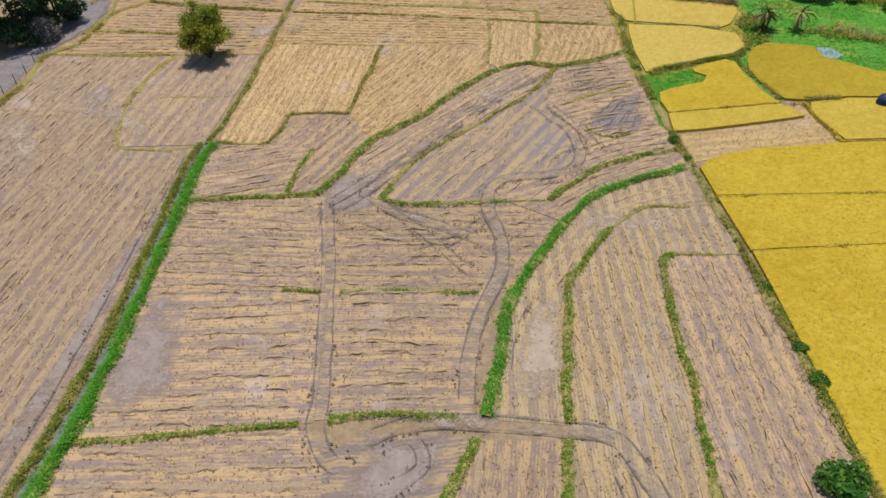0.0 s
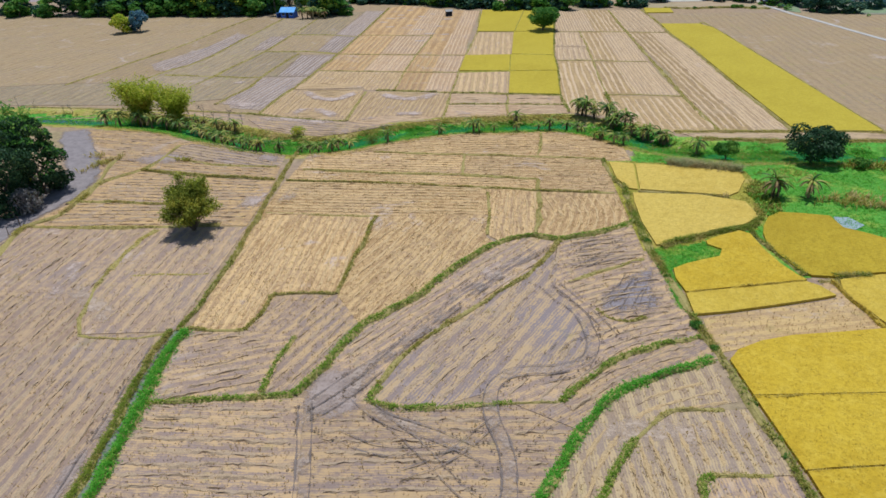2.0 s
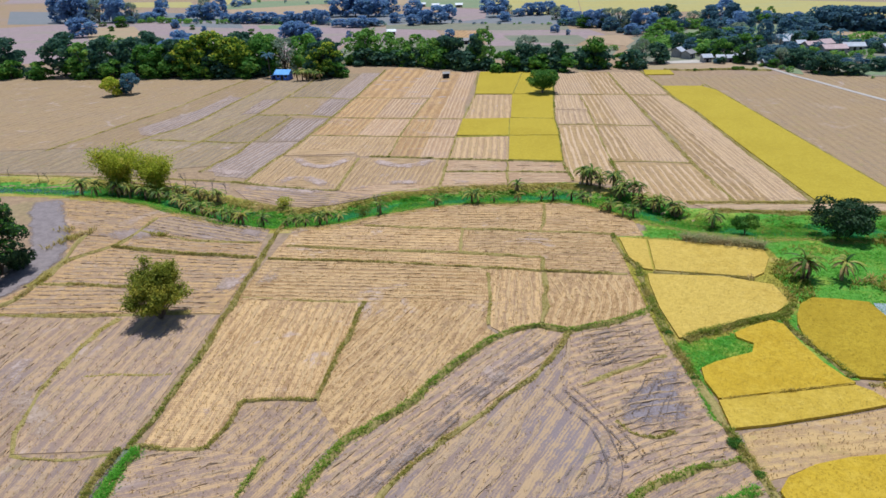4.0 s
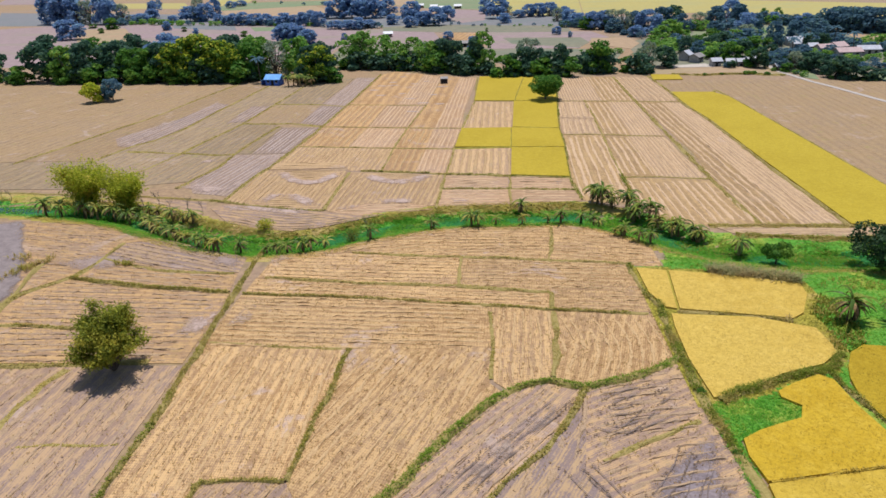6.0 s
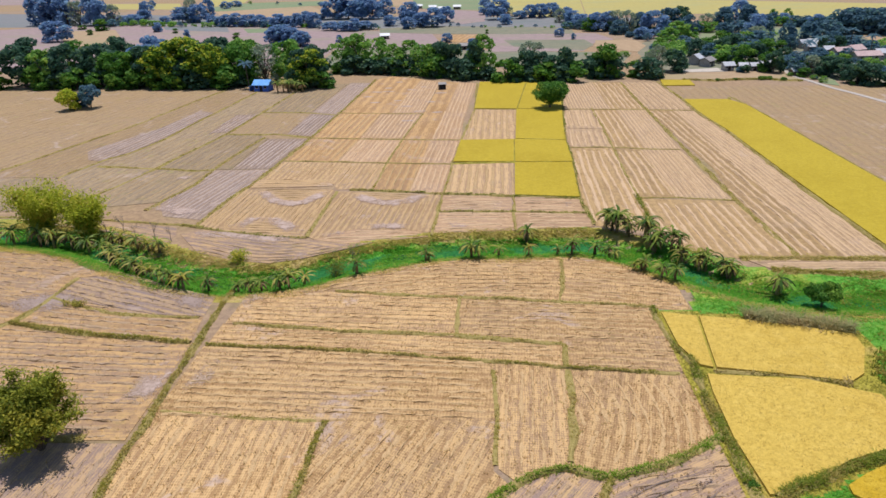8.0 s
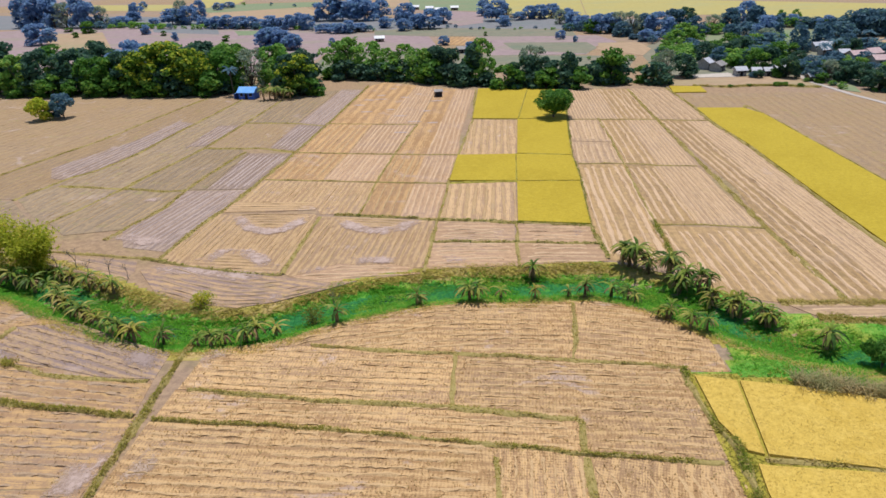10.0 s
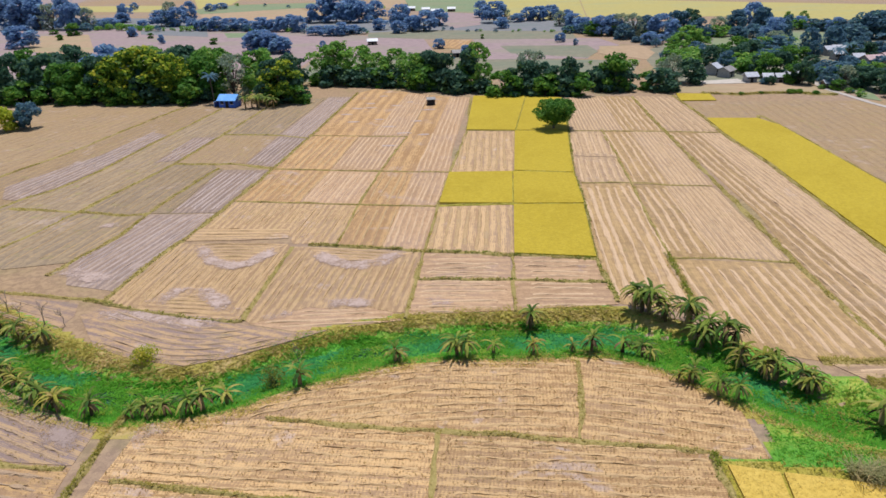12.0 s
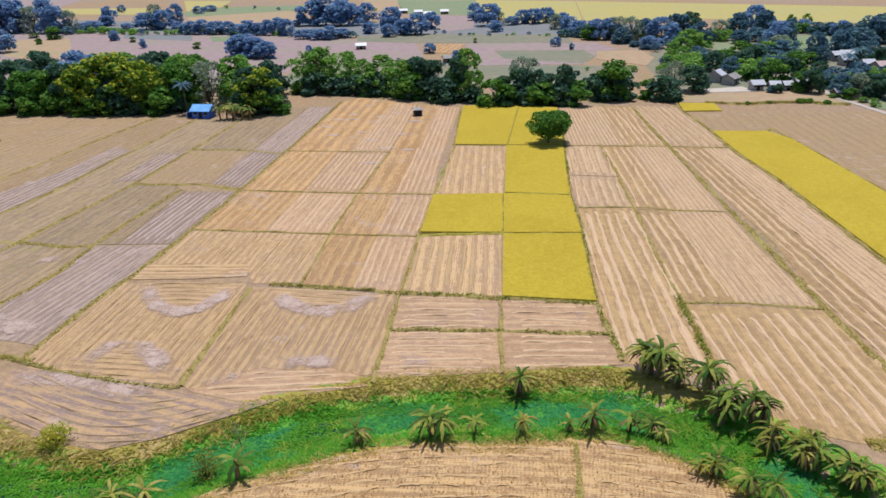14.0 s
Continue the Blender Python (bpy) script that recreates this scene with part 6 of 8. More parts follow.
# ---- plants ----
def tube(path, radii, sides=6):
    """A tapered tube along points: verts and faces."""
    path = [Vector(p) for p in path]
    verts, faces = [], []
    for i, p in enumerate(path):
        d = (path[min(i + 1, len(path) - 1)] - path[max(i - 1, 0)]).normalized()
        a = d.orthogonal().normalized()
        b = d.cross(a)
        for s in range(sides):
            t = 2 * math.pi * s / sides
            verts.append(tuple(p + (a * math.cos(t) + b * math.sin(t)) * radii[i]))
    for i in range(len(path) - 1):
        for s in range(sides):
            faces.append((i * sides + s, i * sides + (s + 1) % sides, (i + 1) * sides + (s + 1) % sides, (i + 1) * sides + s))
    faces.append(tuple(range((len(path) - 1) * sides, len(path) * sides)))
    return verts, faces


def join(pieces):
    verts, faces = [], []
    for v, f in pieces:
        b = len(verts)
        verts.extend(tuple(p) for p in v)
        faces.extend(tuple(int(i) + b for i in q) for q in f)
    return verts, faces


def leaf_quads(pos, out, size, rng, long=1.6):
    """Leaf sprays: pointed four-sided blades at pos, facing roughly along out."""
    n = len(pos)
    nrm = out + rng.normal(0, 0.55, (n, 3))
    nrm /= np.linalg.norm(nrm, axis=1, keepdims=True) + 1e-9
    a = np.cross(nrm, rng.normal(size=(n, 3)))
    a /= np.linalg.norm(a, axis=1, keepdims=True) + 1e-9
    b = np.cross(nrm, a)
    s = (size * rng.uniform(0.6, 1.4, n))[:, None]
    v = np.stack([pos - a * s * long * 0.5, pos - b * s * 0.5 + nrm * s * 0.12, pos + a * s * long * 0.5, pos + b * s * 0.5 + nrm * s * 0.12], 1)
    return v.reshape(-1, 3), np.arange(n)[:, None] * 4 + np.arange(4)


def crown_leaves(rng, radius, height, base, clumps, leaves, size, squash=0.8, clump_size=0.36, droop=0.0, vase=0.0):
    """Leaf positions on the outside of many overlapping clumps that fill an uneven crown."""
    lift = rng.uniform(-1, 1, clumps)
    turn = rng.uniform(0, 2 * np.pi, clumps)
    prof = np.where(lift > 0, np.sqrt(1 - 0.92 * lift ** 2), 1 - 0.22 * lift ** 2)
    r = clump_size * radius * rng.uniform(0.6, 1.25, clumps)
    far = (radius - 0.75 * r) * prof * rng.uniform(0.3, 1.0, clumps) ** 0.5
    far = far * (1 - vase * (0.5 - 0.5 * lift))
    mid = base + height * 0.5
    c = np.column_stack([far * np.cos(turn), far * np.sin(turn), mid + lift * (height * 0.5 * squash - 0.55 * r)])
    which = rng.choice(clumps, leaves, p=r ** 2 / np.sum(r ** 2))
    o = rng.normal(size=(leaves, 3))
    o[:, 2] += 0.35
    o /= np.linalg.norm(o, axis=1, keepdims=True)
    pos = c[which] + o * (r[which] * rng.uniform(0.72, 1.08, leaves))[:, None] * np.array([1, 1, 0.75])
    pos[:, 2] -= droop * rng.uniform(0, 1, leaves) ** 2
    low = pos[:, 2] < 0.05
    pos[low, 2] = rng.uniform(0.05, 0.6, low.sum())
    return pos, o, c


def tree(name, label, height, radius, mat, clumps=26, leaves=2600, size=0.5, bare=0.22, squash=0.85, clump_size=0.36, seed=1, trunk=None, category="tree", limbs=7, lean=0.0, tips=None, vase=0.0):
    """A tree at the origin: a tapered trunk with limbs into the crown, and a crown of leaf sprays in clumps."""
    rng = np.random.default_rng(seed)
    root = tagged(new(name), label, category)
    base = height * bare
    r0 = trunk or height * 0.028
    pos, o, c = crown_leaves(rng, radius, height - base, base, clumps, leaves, size, squash, clump_size, 0.0, vase)
    top = base + (height - base) * 0.45
    pieces = [tube([(0, 0, -0.1), (0.06 * r0, 0, 0.25), (lean * 0.3, 0.1, base), (lean, 0.0, top)], [r0 * 1.45, r0 * 1.05, r0 * 0.8, r0 * 0.35], 8)]
    for i in rng.choice(len(c), min(limbs, len(c)), replace=False):
        z = rng.uniform(base * 0.7, top * 0.9)
        mid = np.array([c[i][0] * 0.45, c[i][1] * 0.45, (z + c[i][2]) / 2 - 0.2])
        pieces.append(tube([(lean * z / top, 0, z), mid, c[i]], [r0 * 0.45, r0 * 0.3, r0 * 0.08], 5))
    part("trunk", mesh_from("trunk", *join(pieces), M_BARK), root)
    # Up-facing upper leaves get a lighter colour, painting in the sunlit crown top.
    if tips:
        lit_leaf = (o[:, 2] > 0.3) & (pos[:, 2] > base + 0.35 * (height - base)) & (rng.uniform(size=len(pos)) < (0.42 if vase else 0.55))
        part("new_leaves", mesh_from("new_leaves", *leaf_quads(pos[lit_leaf] + o[lit_leaf] * size * 0.2, o[lit_leaf], size, rng), tips), root, "upper leaves coloured lighter for a sunlit top")
        pos, o = pos[~lit_leaf], o[~lit_leaf]
    part("crown", mesh_from("crown", *leaf_quads(pos, o, size, rng), mat), root)
    return root


def bamboo(label, height, spread, mat, culms=26, leaves=5200, seed=1, size=0.28, name="bamboo_clump", category="bamboo", stem=None, foot=0.4, girth=1.0, bend=2.0, dome=0.0, low=0.0, tuft=0.11):
    """A clump of arching bamboo with plumes of small leaves."""
    rng = np.random.default_rng(seed)
    root = tagged(new(name), label, category)
    pieces, pos = [], []
    for i in range(culms):
        a, s, h = rng.uniform(0, 2 * np.pi), spread * rng.uniform(0.25, 1.0), height * rng.uniform(0.65, 1.05)
        h *= 1 - dome * (s / spread) ** 2
        d = np.array([math.cos(a), math.sin(a)])
        b = d * rng.uniform(0, 0.5) * spread * foot
        path = [(*(b + d * s * t ** bend * 0.8), h * (t - 0.18 * t ** 3)) for t in (0, 0.35, 0.7, 1.0)]
        pieces.append(tube(path, [0.06 * girth, 0.055 * girth, 0.04, 0.012], 4))
        t = low + (1 - low) * rng.beta(2.6, 1.4, leaves // culms)
        q = np.column_stack([np.outer(s * t ** bend * 0.8, d) + b, h * (t - 0.18 * t ** 3)])
        pos.append(q + rng.normal(0, tuft * spread, q.shape) * np.array([1, 1, 0.7]))
    pos = np.vstack(pos)
    pos[:, 2] = np.maximum(pos[:, 2], 0.3)
    part("stem", mesh_from("stem", *join(pieces), stem or M_LEAF_BAMBOO), root)
    part("foliage", mesh_from("foliage", *leaf_quads(pos, np.tile([0, 0, 0.6], (len(pos), 1)), size, rng, 2.2), mat), root)
    return root


def bare_tree(label, height, seed):
    rng = np.random.default_rng(seed)
    root = tagged(new("bare_tree"), label, "tree")
    pieces = []

    def grow(p, d, length, r, depth):
        q = p + d * length
        pieces.append(tube([p, (p + q) / 2 + rng.normal(0, 0.04 * length, 3), q], [r, r * 0.8, r * 0.55], 4))
        if depth:
            for _ in range(3 if depth > 1 else 4):
                e = d + rng.normal(0, 0.42, 3)
                e[2] = abs(e[2]) * 0.8 + 0.15
                grow(q, e / np.linalg.norm(e), length * rng.uniform(0.55, 0.8), r * 0.55, depth - 1)

    grow(np.zeros(3), np.array([0.03, 0, 1.0]), height * 0.3, height * 0.02, 4)
    part("trunk", mesh_from("trunk", *join(pieces), M_TWIG), root)
    return root


def arched_leaf(length, width, up, over, torn, rng, steps=7):
    """A long leaf that leaves its stem at the angle up, arches over and hangs at the angle over; folded along its midrib, with a torn edge."""
    v, f = [], []
    x = z = 0.0
    for i in range(steps + 1):
        t = i / steps
        a = radians(up - (up + over) * t ** 0.85)
        w = width * (math.sin(math.pi * min(1, 0.1 + t * 0.88)) ** 0.6)
        for s in (-1, 0, 1):
            tear = 1 - torn * rng.uniform(0, 1) if s else 1
            v.append((x + abs(s) * 0.2 * w * math.sin(a), s * w * 0.5 * tear, z - abs(s) * 0.24 * w * math.cos(a)))
        x, z = x + math.cos(a) * length / steps, z + math.sin(a) * length / steps
    for i in range(steps):
        for s in range(2):
            f.append((i * 3 + s, i * 3 + 3 + s, i * 3 + 4 + s, i * 3 + 1 + s))
    return v, f


def banana(label, height=2.4, leaf=2.3, count=9, dead=6, seed=1, mat=None):
    """A banana plant: pseudostem, arching leaves, and dead leaves hanging round the stem."""
    rng = np.random.default_rng(seed)
    root = tagged(new("banana_plant"), label, "banana plant", group="banana plants along the creek")
    part("pseudostem", mesh_from("pseudostem", *tube([(0, 0, -0.2), (0.03, 0, height * 0.5), (0.05, 0.02, height)], [0.2, 0.15, 0.09], 7), M_BANANA_DRY), root)
    for i in range(count):
        v, f = arched_leaf(leaf * rng.uniform(0.75, 1.15), 0.40 * rng.uniform(0.7, 1.2), rng.uniform(20, 80), rng.uniform(45, 85), 0.6, rng, 8)
        part("leaf", mesh_from("leaf", v, f, mat or M_BANANA), root, m=pose(0.05, 0, height * rng.uniform(0.86, 1.0), 0, 0, 222.5 * i + rng.uniform(-18, 18)))
    for i in range(dead):
        v, f = arched_leaf(height * rng.uniform(0.6, 0.85), 0.34, rng.uniform(-10, 25), 88, 0.6, rng, 5)
        part("dead_leaf", mesh_from("dead_leaf", v, f, M_BANANA_DRY), root, "brown withered leaf", pose(0.03, 0, height * rng.uniform(0.72, 0.95), 0, 0, 360 * i / dead + rng.uniform(-25, 25)))
    return root


def shrub(label, radius, height, mat, leaves=900, size=0.16, seed=1, clumps=9):
    rng = np.random.default_rng(seed)
    root = tagged(new("shrub"), label, "shrub")
    pos, o, c = crown_leaves(rng, radius, height, 0.0, clumps, leaves, size, 0.9, 0.45)
    pos[:, 2] = np.maximum(pos[:, 2], 0.03)
    part("stem", mesh_from("stem", *join([tube([(0, 0, -0.1), q * np.array([0.4, 0.4, 0.5]), q], [0.04, 0.03, 0.01], 4) for q in c]), M_BARK), root)
    part("foliage", mesh_from("foliage", *leaf_quads(pos, o, size, rng), mat), root)
    return root


def palm(label, height, seed):
    rng = np.random.default_rng(seed)
    root = tagged(new("coconut_palm"), label, "palm tree")
    part("trunk", mesh_from("trunk", *tube([(0, 0, -0.1), (0.3, 0, height * 0.4), (0.5, 0.1, height)], [0.2, 0.15, 0.11], 7), M_BARK), root)
    for i in range(15):
        v, f = arched_leaf(3.2 * rng.uniform(0.85, 1.1), 0.8, rng.uniform(5, 70), rng.uniform(30, 75), 0.6, rng, 8)
        part("frond", mesh_from("frond", v, f, M_LEAF_HAZE_COOL), root, m=pose(0.5, 0.1, height, 0, 0, 24 * i + rng.uniform(-8, 8)))
    return root


def stand(ob, x, y, turn=0.0, size=1.0, z=None):
    """Put a thing on the ground."""
    ground = float(bed(np.array([[x, y]]))[0]) + 0.02 if z is None else z
    ob.matrix_basis = pose(x, y, ground, 0, 0, turn) @ Matrix.Scale(size, 4)
    return ob


def again(ob, x, y, turn=0.0, size=1.0, tall=1.0):
    ground = float(bed(np.array([[x, y]]))[0]) + 0.02
    c = copy_thing(ob, pose(x, y, ground, 0, 0, turn))
    c.matrix_basis = pose(x, y, ground, 0, 0, turn) @ Matrix.Diagonal((size, size, size * tall, 1))
    return c


# single trees in the fields
stand(bamboo("feathery olive-green tree alone in a harvested field", 9.2, 4.6, M_LEAF_FEATHER, 52, 25000, 11, 0.13, "field_tree", "tree", M_BARK, 0.05, 1.6, 1.3, 0.5, 0.40, 0.08), -36.2, 84.0)
stand(tree("field_tree", "spreading dark green tree among ripening rice", 7.0, 6.3, M_LEAF_MID, 60, 7600, 0.32, 0.12, 0.8, 0.21, 12, 0.3, limbs=20, vase=0.6), 18.6, 213.8)
stand(tree("shade_tree", "large dense dark green tree beside a dirt road", 14.0, 6.6, M_LEAF_DEEP, 60, 16000, 0.26, 0.0, 1.0, 0.26, 13, 0.35), -66.0, 90.4)
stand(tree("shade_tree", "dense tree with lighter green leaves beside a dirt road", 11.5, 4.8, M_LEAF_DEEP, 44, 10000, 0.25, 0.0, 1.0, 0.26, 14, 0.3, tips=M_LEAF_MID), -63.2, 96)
stand(tree("shade_tree", "large dense dark green tree beside a dirt road", 12.5, 6.2, M_LEAF_DEEP, 36, 8000, 0.3, 0.0, 1.0, 0.3, 15, 0.3), -74.5, 85.5)
stand(bamboo("tall light green bamboo behind dark trees", 13.5, 4.0, M_LEAF_LIGHT, 30, 4200, 23, 0.26), -68.5, 101)
stand(shrub("dark brownish bush under a dark tree", 2.4, 3.4, M_TWIG, 1800, 0.2, 35, 20), -61.6, 89.4)
stand(tree("shade_tree", "low dark broad tree in the meadow", 6.4, 4.9, M_LEAF_DEEP, 30, 6000, 0.24, 0.12, 0.8, 0.3, 16, 0.25), 50.4, 107.5)
stand(tree("meadow_tree", "small bright green tree beside the creek", 3.6, 2.3, M_LEAF_MID, 18, 2600, 0.2, 0.25, 0.8, 0.3, 17, 0.12), 38.2, 109.2)
stand(tree("field_tree", "small round tree with yellow-green new leaves", 5.6, 3.6, M_LEAF_YELLOW, 22, 2200, 0.4, 0.02, 1.0, 0.34, 18, tips=M_LEAF_YELLOW), -112, 222)
stand(tree("field_tree", "small dark tree tinted haze blue beside a yellow-green one", 6.4, 3.6, M_LEAF_HAZE_COOL, 22, 2200, 0.4, 0.02, 1.0, 0.34, 19), -107.5, 224.5)
stand(bamboo("yellow-green bamboo clump beside the creek", 10.5, 5.4, M_LEAF_BAMBOO, 54, 11000, 21, 0.19), -64.4, 131.5)
stand(bamboo("yellow-green bamboo clump beside the creek", 8.6, 4.6, M_LEAF_BAMBOO, 44, 9000, 22, 0.19), -57.6, 130.8)
for i, (x, y, h) in enumerate(((-52.5, 131.5, 3.6), (-50, 129.8, 3.2), (-46.5, 128.6, 3.8), (-44, 128.3, 3.0), (-55.5, 132, 3.5), (-16.5, 121.5, 3.4), (-95, 140.6, 3.0), (-91.6, 140.4, 2.2), (-83.6, 137.4, 2.4), (-81.6, 137, 2.6))):
    stand(bare_tree("leafless grey sapling beside the creek", h, 60 + i), x, y, 40 * i)
stand(shrub("sparse yellow-green bush on the creek bank", 1.6, 1.6, M_LEAF_BAMBOO, 800, 0.14, 31, 26), -31.8, 121.4)
stand(shrub("thin olive feathery bush beside the creek", 1.5, 2.6, M_LEAF_OLIVE, 620, 0.12, 36, 30), -18.2, 118.2)
grass_area([(43, 90), (44.4, 92), (49, 94.4), (54, 93), (60, 90), (60, 85.6), (56, 86.6), (51, 88.6), (46.6, 89.2)], 9, 0.95, M_DRY_GRASS, "tall dry tan scrub grass beside a rice field", 0.12, 0.7, lambda p: waves(p, 3.5, 8) > -0.25)
grass_area([(32.4, 93.2), (33.6, 94.2), (34, 93.2), (33, 92.8)], 30, 0.6, M_DRY_GRASS, "tuft of dry grass between two rice fields", 0.1, 0.7)
grass_area([(-65, 111), (-62.5, 112), (-59.5, 113), (-58, 110), (-59.4, 107), (-61, 103.4), (-62.4, 103.6), (-62.6, 107)], 7, 0.9, M_DRY_GRASS, "tall dry yellowish grass beside a dirt road", 0.11, 0.7, lambda p: waves(p, 3.0, 9) > 0.0)
grass_area([(-49, 108.6), (-49, 109.6), (-46.4, 109.4), (-46.4, 108.5)], 22, 0.6, M_OLIVE_GRASS, "clump of olive grass in a field", 0.1, 0.8)
greenbush = shrub("low green bush among grass", 1.2, 0.9, M_LEAF_MID, 900, 0.14, 34, 18)
stand(greenbush, 56, 104, 0, 1.4)
for i, (x, y, s) in enumerate(((60, 100, 1.5), (22.6, 22.8, 1.6), (24.2, 31, 0.7), (23.9, 34, 0.6), (20.9, 63.2, 0.6), (22.4, 52, 0.4), (22.9, 46.4, 0.35), (23.5, 40.4, 0.45), (21.6, 59.6, 0.4), (20.5, 72.4, 0.4), (20.1, 80.6, 0.45), (63, 95, 1.5))):
    again(greenbush, x, y, 33 * i, s)
grass_area([(53, 103.6), (54, 105.4), (60, 105), (66, 105.4), (66, 102.4), (60, 101.6)], 8, 1.0, M_OLIVE_GRASS, "pale olive reeds in the meadow", 0.12, 0.6, lambda p: waves(p, 3.0, 10) > -0.2)

# banana plants along the creek
kinds = [banana("tall banana plant with arching green leaves and brown dead ones", 2.3, 2.4, 13, 13, 41),
         banana("banana plant with ragged olive leaves", 1.9, 2.2, 11, 12, 42),
         banana("banana plant with torn yellowing leaves", 1.6, 2.0, 11, 9, 43, M_BANANA_YELLOW),
         banana("young banana plant with a few upright leaves", 1.4, 1.7, 7, 3, 44)]
east_clump = [(0, 18.2, 131.0, 1.1), (0, 19.6, 130.2, 1.25), (1, 20.9, 129.4, 1.1), (0, 22.9, 127.6, 1.2), (1, 24.4, 125.6, 1.15), (0, 25.6, 124.2, 1.1), (1, 23.6, 124.6, 1.0), (2, 26.4, 121.9, 1.1), (2, 27.8, 120.4, 1.1), (1, 28.6, 119.2, 1.1), (1, 30.2, 117.7, 1.1), (2, 30.9, 117.0, 1.0), (1, 34.9, 112.9, 1.2), (0, 39.3, 93.4, 1.25), (1, 40.1, 93.8, 1.0), (0, 43.9, 93.3, 1.1), (1, 12.3, 122.8, 1.0), (3, 15.3, 122.8, 1.2), (1, 17.2, 122.6, 0.9), (1, -0.9, 122.3, 1.1)]
bank_plants = [(1, 0.1, 122.2, 1.0), (3, -6.9, 121.6, 1.2), (2, -6.6, 121.9, 0.7), (0, 6.8, 128.9, 0.9), (2, 6.6, 122.6, 0.8), (3, 2.7, 122.7, 1.0), (1, 22.2, 115.7, 0.85), (1, 23.7, 115.2, 0.9), (3, 20.8, 118.3, 1.1), (3, 10.4, 122.8, 0.8), (2, 20.2, 117.6, 0.7), (1, -49.6, 122.2, 1.1), (2, -48.2, 121.0, 1.1), (1, -46.4, 119.8, 1.0), (1, -44.6, 118.6, 1.1), (2, -43.4, 118.0, 1.0), (1, -39.9, 115.6, 1.0), (1, -38.6, 114.9, 1.0), (2, -36.3, 113.5, 1.1), (2, -37.2, 114.2, 0.9)]
west_clump = [(1, -32.9, 113.0, 1.0), (1, -27.8, 113.0, 0.9), (1, -26.4, 113.2, 0.9), (1, -24.2, 113.5, 1.0), (0, -23.2, 113.9, 0.9), (3, -21.6, 115.2, 1.2), (3, -15.4, 117.4, 1.3), (1, -29.2, 112.8, 0.7), (1, -53.1, 128.9, 1.0), (2, -51.4, 128.2, 1.0), (1, -48.4, 126.8, 1.0), (2, -46.4, 126.0, 0.9), (1, -44.5, 125.3, 1.0), (0, -70.4, 128.9, 1.2), (0, -67.5, 128.4, 1.1), (0, -63.5, 128.2, 1.2), (0, -61.2, 127.8, 1.1), (0, -58.1, 127.2, 1.1), (1, -55.4, 126.6, 1.1), (1, -52.9, 125.8, 1.0)]
bamboo_side = [(1, -51.0, 124.4, 1.0), (2, -42.0, 117.0, 1.0)]
spots = east_clump + bank_plants + west_clump + bamboo_side
extra = [(k, x + 0.9 * math.cos(i * 2.4), y + 0.7 * math.sin(i * 2.4), s * 0.8) for i, (k, x, y, s) in enumerate(spots) if x > 17 and y > 116]
spots += extra
used = set()
for i, (k, x, y, s) in enumerate(spots):
    if k in used:
        again(kinds[k], x, y, 47 * i, s)
    else:
        used.add(k)
        stand(kinds[k], x, y, 47 * i, s)

# ---- the wooded edge behind the fields ----
protos = {
    "dark": [tree("edge_tree", "dense dark green tree at the fields' edge", 12, 5.6, M_LEAF_DARK, 26, 1900, 0.7, 0.0, 1.05, 0.32, 51), tree("edge_tree", "dense dark green tree at the fields' edge", 12, 5.2, M_LEAF_DARK, 22, 1800, 0.7, 0.0, 1.05, 0.34, 52)],
    "mid": [tree("edge_tree", "bright green leafy tree at the fields' edge", 12, 5.4, M_LEAF_MID, 26, 1900, 0.68, 0.0, 1.05, 0.32, 53), tree("edge_tree", "bright green leafy tree at the fields' edge", 12, 5.0, M_LEAF_MID, 20, 1800, 0.68, 0.0, 1.05, 0.34, 54)],
    "flush": [tree("mango_tree", "broad mango tree, its sunlit top coloured yellow-green", 12, 6.4, M_LEAF_FLUSH, 44, 3400, 0.54, 0.0, 1.05, 0.25, 55, tips=M_LEAF_YELLOW)],
    # The blue and cool kinds carry painted haze in their leaf colour.
    "blue": [tree("edge_tree", "distant dark green tree tinted blue for haze", 12, 5.4, M_LEAF_HAZE_BLUE, 34, 1150, 0.88, 0.0, 1.05, 0.3, 56), tree("edge_tree", "distant dark green tree tinted blue for haze", 12, 6.0, M_LEAF_HAZE_BLUE, 38, 1150, 0.92, 0.0, 1.05, 0.29, 57)],
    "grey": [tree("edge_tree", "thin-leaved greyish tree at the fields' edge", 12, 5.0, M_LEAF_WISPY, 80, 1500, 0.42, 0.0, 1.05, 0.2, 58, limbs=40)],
    "cool": [tree("edge_tree", "tree of a distant wood, haze blue mixed into its green", 12, 5.6, M_LEAF_HAZE_COOL, 36, 1150, 0.88, 0.0, 1.05, 0.29, 65), tree("edge_tree", "tree of a distant wood, haze blue mixed into its green", 12, 5.6, M_LEAF_HAZE_COOL, 32, 1150, 0.9, 0.0, 1.05, 0.31, 66)],
    "light": [tree("edge_tree", "feathery light green tree at the fields' edge", 12, 5.2, M_LEAF_LIGHT, 60, 2000, 0.56, 0.0, 1.05, 0.22, 63), tree("edge_tree", "feathery light green tree at the fields' edge", 12, 5.6, M_LEAF_LIGHT, 64, 2000, 0.56, 0.0, 1.05, 0.21, 64)],
}
protos["bush"] = [tree("edge_bush", "low dark green bush under the edge trees", 12, 6.5, M_LEAF_DARK, 14, 600, 1.2, 0.0, 1.05, 0.4, 59, limbs=3, category="bush"), tree("edge_bush", "low bright green bush under the edge trees", 12, 6.5, M_LEAF_MID, 14, 600, 1.2, 0.0, 1.05, 0.4, 60, limbs=3, category="bush")]
taken = set()


